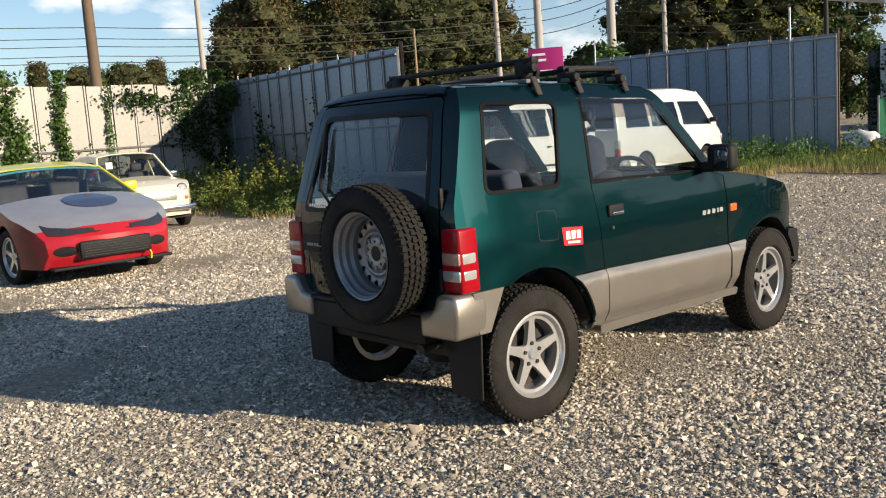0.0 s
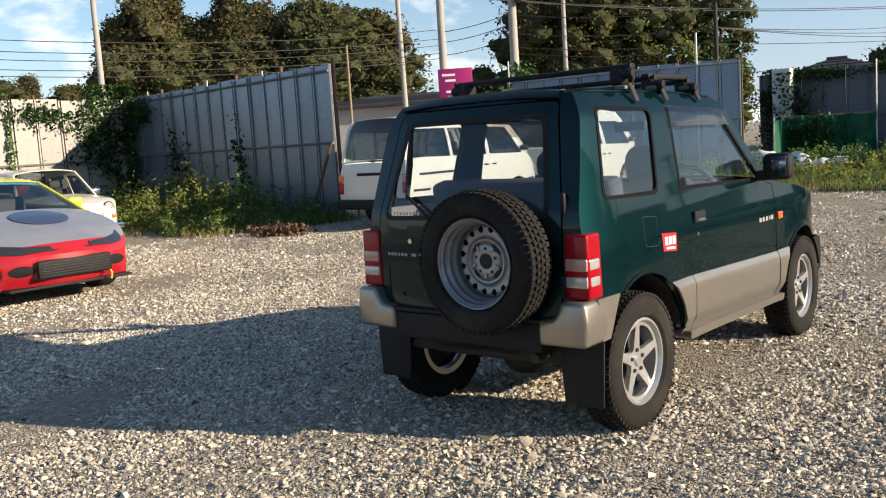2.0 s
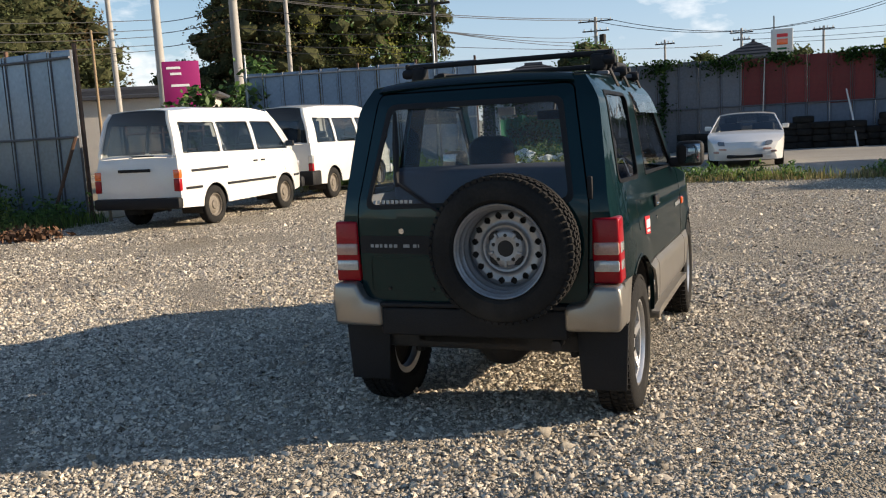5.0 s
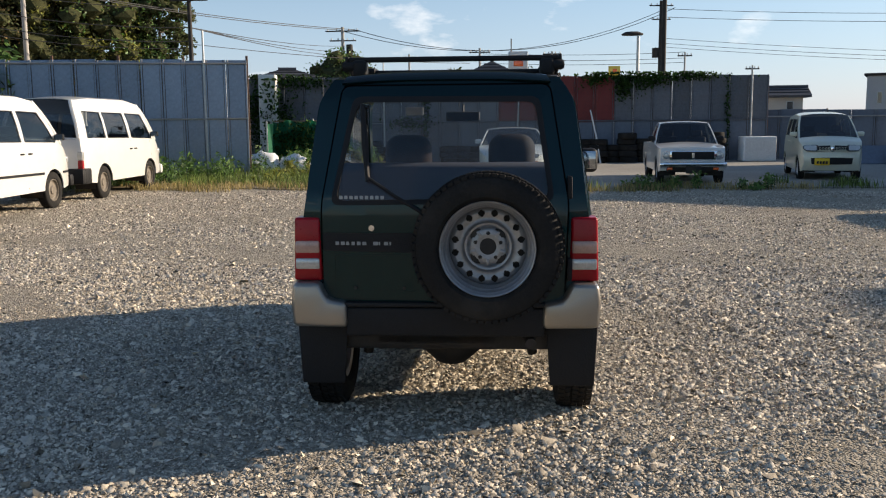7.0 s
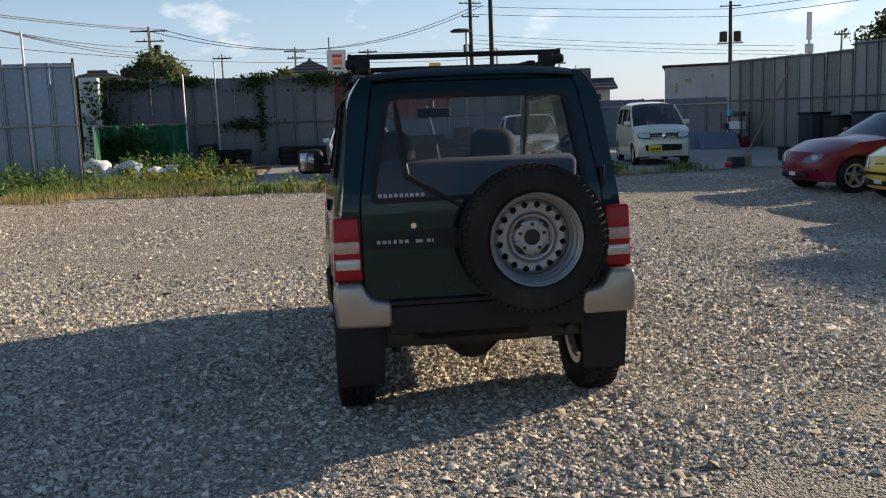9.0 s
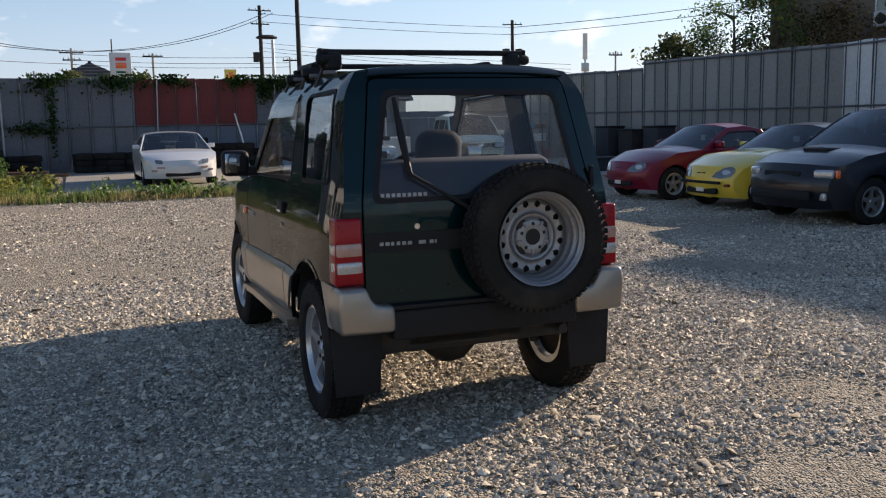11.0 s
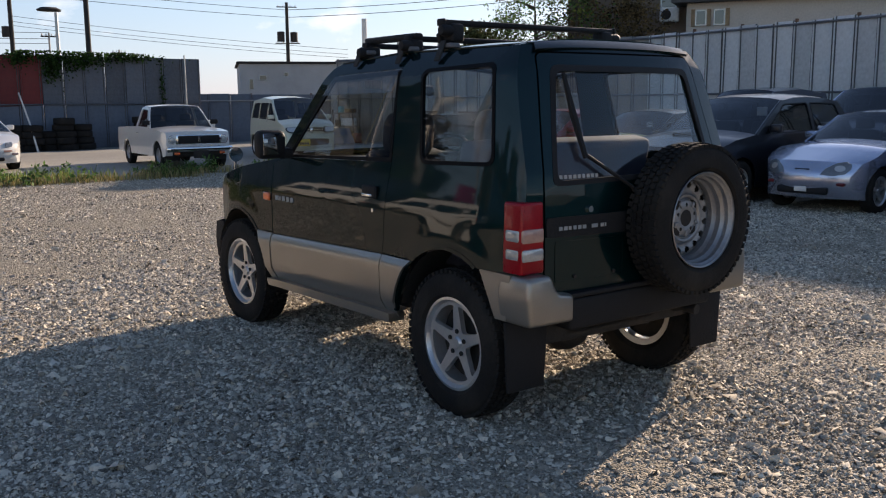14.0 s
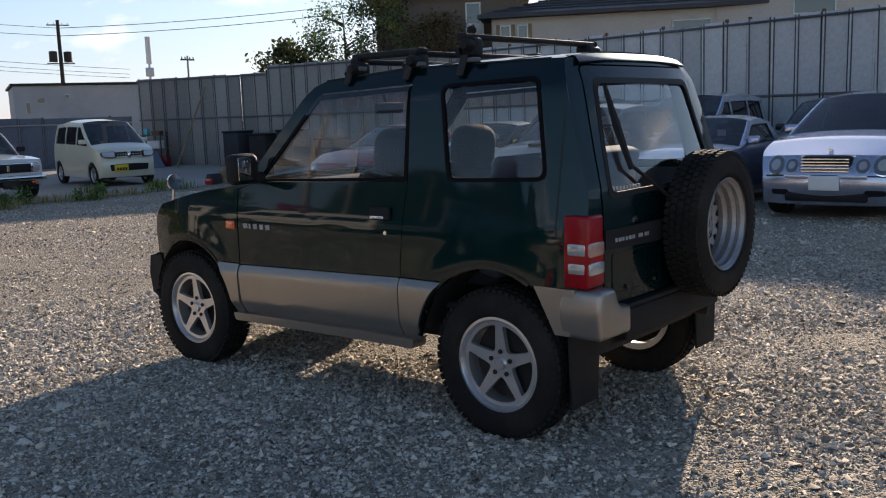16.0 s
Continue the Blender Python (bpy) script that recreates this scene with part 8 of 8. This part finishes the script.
ac = thing("air_conditioner", pose(20.36, 15.83, 3.84, 0, 0, -52), "white outdoor air conditioner unit on a wall bracket", "air conditioner")
part("casing", boxm((0, 0, 0.21), (0.60, 0.26, 0.42), 0.03, 2), M["wall_white"], ac)
part("fan_grille", lathe(bmesh.new(), [(0.001, -0.15), (0.15, -0.15), (0.16, -0.12)], 18, "Y"), M["dark_metal"], ac).matrix_local = pose(-0.10, 0, 0.21)
for x in (-0.2, 0.2):
    part("bracket", boxm((x, 0.04, -0.02), (0.04, 0.40, 0.04), 0.006, 1), M["pipe"], ac)
house("warehouse", pose(26.95, 50.44, 0, 0, 0, -22), (12.0, 8.0), 3.75, 0.0, "grey flat-roofed warehouse beyond the yard", "wall_grey", windows=[(-4.6, -4.03, 2.9, 0.5, 0.35, "x"), (-3.2, -4.03, 3.1, 0.3, 0.3, "x"), (0.8, -4.03, 2.6, 0.15, 1.5, "x"), (-5.3, -4.03, 2.5, 0.3, 0.7, "x")])
house("house", pose(15.15, 49.15, 0, 0, 0, -8), (2.2, 2.2), 2.55, 0.6, "small house with dark gable roof far off", "wall_beige", hip=False, windows=[(0.4, -1.13, 2.1, 0.4, 0.5, "x")])
house("house", pose(-1.75, 57, 0, 0, 0, 0), (3.4, 4.0), 4.15, 1.2, "far house with dark pyramid roof", "wall_beige", windows=[(0.3, -2.03, 3.7, 0.6, 0.5, "x")])
house("house", pose(-11.43, 39.95, 0, 0, 0, 15), (4.5, 4.0), 3.1, 0.9, "dark-roofed house behind the trees", "wall_beige")
house("shed", pose(-6.75, 32.98, 0, 0, 0, 5), (5.2, 4.0), 3.0, 0.0, "low flat-roofed shed behind the fence", "wall_white")
house("shed", pose(-27.24, 27.29, 0, 0, 0, 30), (9.0, 5.0), 3.1, 0.5, "long low shed at the wood's edge", "wall_beige")
house("shed", pose(4.09, 41.05, 0, 0, 0, 0), (4.0, 3.0), 3.35, 0.0, "low white building behind the fence", "wall_white")


# ---- clutter ----
tm = finish(tyre_bm(0.30, 0.19, 0.19, 0, 24), "tyre", M["rubber"])
tyre_mesh = tm.data
bpy.data.objects.remove(tm)
rc = random.Random(4)
for i in range(24):
    x = -4.6 + 0.52 * i + rc.uniform(-0.06, 0.06)
    if -3.4 < x < -2.3 or 5.1 < x < 5.8:
        continue
    x = -1.5 + (x + 1.5) * 0.91
    st = thing("tyre_stack", pose(x, 23.75 + 0.1 * x + rc.uniform(-0.15, 0.1), 0.03 if x > -2.2 else 0.018), "stack of worn black tyres against the fence", "tyres", "tyre stacks along the fence")
    for k in range(rc.choice((3, 4, 4, 5)) if x > 1 else rc.choice((2, 3, 3, 4))):
        o = new("tyre", tyre_mesh)
        o.parent = st
        o.matrix_local = pose(rc.uniform(-0.05, 0.05), rc.uniform(-0.05, 0.05), 0.095 + 0.188 * k, rc.uniform(-2, 2), 90 + rc.uniform(-2, 2), rc.uniform(0, 90))
fr = thing("chest_freezer", pose(7.85, 24.55, 0.03, 0, 0, 4), "white rectangular cabinet before the fence", "cabinet")
part("casing", boxm((0, 0, 0.4), (1.05, 0.6, 0.78), 0.03, 2), M["white_plastic"], fr)
part("door_line", boxm((0.02, -0.302, 0.4), (0.98, 0.01, 0.70), 0.01, 1), M["wall_white"], fr)
# net and heap by the fence gap
nt = thing("green_net", pose(-7.4, 22.4, 0, 0, 0, 8), "bright green plastic net hung on posts", "net")
bm = bmesh.new()
rows = [[bm.verts.new((2.5 * a / 24, 0.10 * math.sin(a * 0.9) + 0.06 * math.sin(a * 2.3 + b), 1.42 - 1.3 * b / 8 - (0.05 if b == 0 else 0) * math.sin(a))) for a in range(25)] for b in range(9)]
for A, B in zip(rows, rows[1:]):
    for k in range(24):
        bm.faces.new((A[k], A[k + 1], B[k + 1], B[k]))
part("netting", bm, M["net"], nt)
for x in (0, 1.25, 2.5):
    part("post", tube(bmesh.new(), [(x, 0.05, 0), (x, 0.05, 1.5 if x < 2 else 2.9)], 0.025, 6), M["pipe"], nt)
part("rail", tube(bmesh.new(), [(0, 0.05, 1.43), (2.5, 0.05, 1.43)], 0.02, 6), M["wood"], nt)
nt = thing("green_net", pose(-7.2, 21.2, 0, 0, 0, 100), "green net panel beside the fence end", "net")
bm = bmesh.new()
rows = [[bm.verts.new((1.3 * a / 12, 0.08 * math.sin(a * 0.9 + b * 0.3), 1.35 - 1.3 * b / 8)) for a in range(13)] for b in range(9)]
for A, B in zip(rows, rows[1:]):
    for k in range(12):
        bm.faces.new((A[k], A[k + 1], B[k + 1], B[k]))
part("netting", bm, M["net"], nt)
part("post", tube(bmesh.new(), [(0, 0.04, 0), (0, 0.04, 1.45)], 0.025, 6), M["pipe"], nt)
part("post", tube(bmesh.new(), [(1.3, 0.04, 0), (1.3, 0.04, 1.45)], 0.025, 6), M["pipe"], nt)
ps = thing("gate_post", pose(-7.75, 23.3, 0), "old pale square gate post wrapped in ivy", "post")
part("post", boxm((0, 0, 1.45), (0.55, 0.3, 2.9), 0.02, 1), M["wall_white"], ps)
foliage("vines", "ivy on the gate post", np.clip(np.random.default_rng(3).normal(0, 1, (320, 3)), -1.5, 1.5) * np.array([0.2, 0.12, 0.7]) + np.array([-7.65, 23.1, 1.7]), 0.09, "vine", "vine", seed=5)
foliage("vines", "ivy tangle over the green net", np.random.default_rng(4).normal(0, 1, (1100, 3)) * np.array([0.55, 0.12, 0.32]) + np.array([-6.7, 22.35, 0.85]), 0.06, "vine", "vine", seed=6)
for i, (x, y, s, rz) in enumerate(((-6.75, 19.2, (0.95, 0.6, 0.52), 10), (-5.95, 19.3, (1.0, 0.6, 0.42), -25), (-5.3, 19.4, (0.6, 0.4, 0.3), 40))):
    bm = bmesh.new()
    bmesh.ops.create_icosphere(bm, subdivisions=3, radius=0.5)
    for v in bm.verts:
        k = noise.noise(v.co * 3 + Vector((i * 7, 0, 0))) * 0.35 + noise.noise(v.co * 8) * 0.14
        v.co = Vector((v.co.x * s[0] * (1 + k), v.co.y * s[1] * (1 + k), max(-0.02, v.co.z * s[2] * 1.4 * (1 + k * 1.4) + s[2] * 0.35)))
    o = finish(bm, "plastic_sheet", M["white_plastic"])
    o.matrix_world = pose(x, y, 0.03, 0, 0, rz)
    tagged(o, "crumpled white plastic sheet heap in the weeds", "sheet", "white sheet heaps")
bk = thing("bucket", pose(-4.9, 19.6, 0.02), "white plastic bucket among the weeds", "bucket")
part("tub", lathe(bmesh.new(), [(0.12, 0), (0.16, 0.32), (0.175, 0.33), (0.15, 0.31), (0.11, 0.02)], 18, "Z"), M["white_plastic"], bk)
for i in range(7):
    pl = finish(boxm((0, 0, 0), (rc.uniform(2.4, 4.2), 0.14, 0.07), 0.006, 1), "plank", M["rust"])
    pl.matrix_world = pose(-4.7 + rc.uniform(-0.6, 0.6), 20.2 + 0.15 * i, 0.06 + 0.075 * (i % 3), 0, 0, rc.uniform(-8, 8))
    tagged(pl, "rust-brown plank lying in the weeds", "plank", "planks by the fence")
# brown heap at the verge
foliage("leaf_litter", "heap of brown dead leaves at the fence foot", np.random.default_rng(8).normal(0, 1, (500, 3)) * np.array([0.28, 0.2, 0.05]) + np.array([-9.4, 4.9, 0.07]), 0.06, "litter", "leaves", seed=7)
# tools on the slab
tl = thing("tool_box", pose(8.1, 13.4, 0.03, 0, 0, 20) @ Matrix.Scale(0.72, 4), "dark tool box with red side on the slab", "tool box")
part("casing", boxm((0, 0, 0.13), (0.5, 0.26, 0.26), 0.03, 2), M["trim_dark"], tl)
part("lid", boxm((0, 0, 0.28), (0.46, 0.22, 0.07), 0.02, 2), M["trim_dark"], tl)
part("side_cover", boxm((-0.28, 0, 0.10), (0.10, 0.24, 0.18), 0.03, 2), M["red_paint"], tl)
bt = thing("canister", pose(8.42, 13.5, 0.03), "tall yellowish plastic canister", "canister")
part("body", lathe(bmesh.new(), [(0.001, 0), (0.085, 0.005), (0.085, 0.26), (0.04, 0.32), (0.04, 0.36), (0.001, 0.37)], 14, "Z"), M["wood"], bt)
cr = thing("crate", pose(10.3, 14.8, 0.03, 0, 0, 10), "low dark crate on the slab", "crate")
part("casing", boxm((0, 0, 0.16), (0.8, 0.5, 0.3), 0.02, 1), M["trim_dark"], cr)
part("rim", boxm((0, 0, 0.32), (0.84, 0.54, 0.04), 0.01, 1), M["dark_metal"], cr)
for i, (x, y, w, h, rz, mm, lab) in enumerate(((10.8, 22.6, 1.5, 0.95, -8, "steel_low", "blue-grey sheet leaning in the yard corner"), (11.5, 22.0, 1.2, 0.9, -16, "steel_low", "grey-blue board leaning in the yard corner"))):
    o = finish(boxm((0, 0, 0), (w, 0.04, h), 0.006, 1), "board", M[mm])
    o.matrix_world = pose(x, y, h * 0.27 + 0.03, -58, 0, rz)
    tagged(o, lab, "board")
for i, (x, y, sx, sz, mm) in enumerate(((14.3, 19.4, 0.7, 1.0, "trim_dark"), (14.15, 18.4, 0.7, 0.9, "dark_metal"), (14.1, 17.3, 0.8, 1.0, "trim_dark"), (13.9, 15.9, 0.8, 0.75, "trim_dark"), (13.5, 13.6, 0.9, 0.9, "dark_metal"))):
    x = 12.6 + (23.7 - y) * 0.31 - 0.7 if y > 18.9 else 14.1 + (18.9 - y) * 0.16 - 0.75
    b = thing("storage_bin", pose(x, y, 0.03, 0, 0, rc.uniform(-8, 8)), "dark storage bin standing by the fence" if "white" not in mm else "white storage bin standing by the fence", "bin", "bins by the east fence")
    part("casing", boxm((0, 0, sz / 2), (0.6, sx, sz), 0.04, 2), M[mm], b)
    part("lid", boxm((0, 0, sz + 0.02), (0.64, sx + 0.04, 0.06), 0.02, 2), M["black_plastic"], b)
o = finish(tube(bmesh.new(), [(12.0, 20.9, 0.03), (13.35, 21.1, 2.45)], 0.026, 6), "timber_prop", M["wood"])
tagged(o, "wooden prop leaning on the steel fence", "prop")
# rack with odds and ends in the yard corner
rk = thing("storage_rack", pose(12.3, 22.6, 0.03, 0, 0, -68), "dark metal rack holding odds and ends in the yard corner", "rack")
for x in (-0.42, 0.42):
    for y in (-0.17, 0.17):
        part("rack_post", boxm((x, y, 0.55), (0.03, 0.03, 1.1), 0.004, 1), M["dark_metal"], rk)
for z in (0.12, 0.55, 0.98):
    part("rack_shelf", boxm((0, 0, z), (0.88, 0.38, 0.025), 0.004, 1), M["steel_dark"], rk)
RK = pose(12.3, 22.6, 0.03, 0, 0, -68)
for nm, c, size, mm, lab in (("carton", (0.12, -0.02, 0.69), (0.46, 0.28, 0.25), "wall_white", "white carton on the metal rack"), ("carton", (-0.28, 0.0, 0.66), (0.2, 0.26, 0.19), "trim_dark", "dark carton on the metal rack"),
                             ("plastic_tub", (-0.2, 0.0, 1.10), (0.14, 0.18, 0.21), "cyan_film", "teal plastic tub on top of the rack"), ("carton", (0.2, 0.0, 1.06), (0.3, 0.24, 0.13), "rust", "brown carton on top of the rack"),
                             ("carton", (-0.1, 0.0, 0.26), (0.5, 0.28, 0.25), "dark_metal", "dark carton low in the metal rack"), ("cloth_bag", (0.62, -0.25, 0.17), (0.24, 0.24, 0.33), "red_dark", "dull red bag beside the metal rack")):
    o = finish(boxm((0, 0, 0), size, 0.02, 2), nm, M[mm])
    o.matrix_world = RK @ Matrix.Translation(c)
    tagged(o, lab, nm.split("_")[-1])
# gate rails by the vans
gt = thing("rail_gate", pose(-10.0, 7.9, 0, 0, 0, 84), "rusty rail gate beside the fence end", "gate")
for z in (0.35, 0.75, 1.15, 1.5):
    part("gate_rail", tube(bmesh.new(), [(0, 0, z), (3.0, 0, z)], 0.022, 6), M["rust"], gt)
for x in (0, 0.9, 2.0, 3.0):
    part("gate_post", boxm((x, 0, 0.85), (0.06, 0.06, 1.7), 0.005, 1), M["rust"], gt)
pr = finish(tube(bmesh.new(), [(-10.9, 6.85, 0.05), (-10.3, 7.0, 1.5)], 0.03, 6), "fence_brace", M["rust"])
tagged(pr, "rusty brace leaning on the fence", "brace")
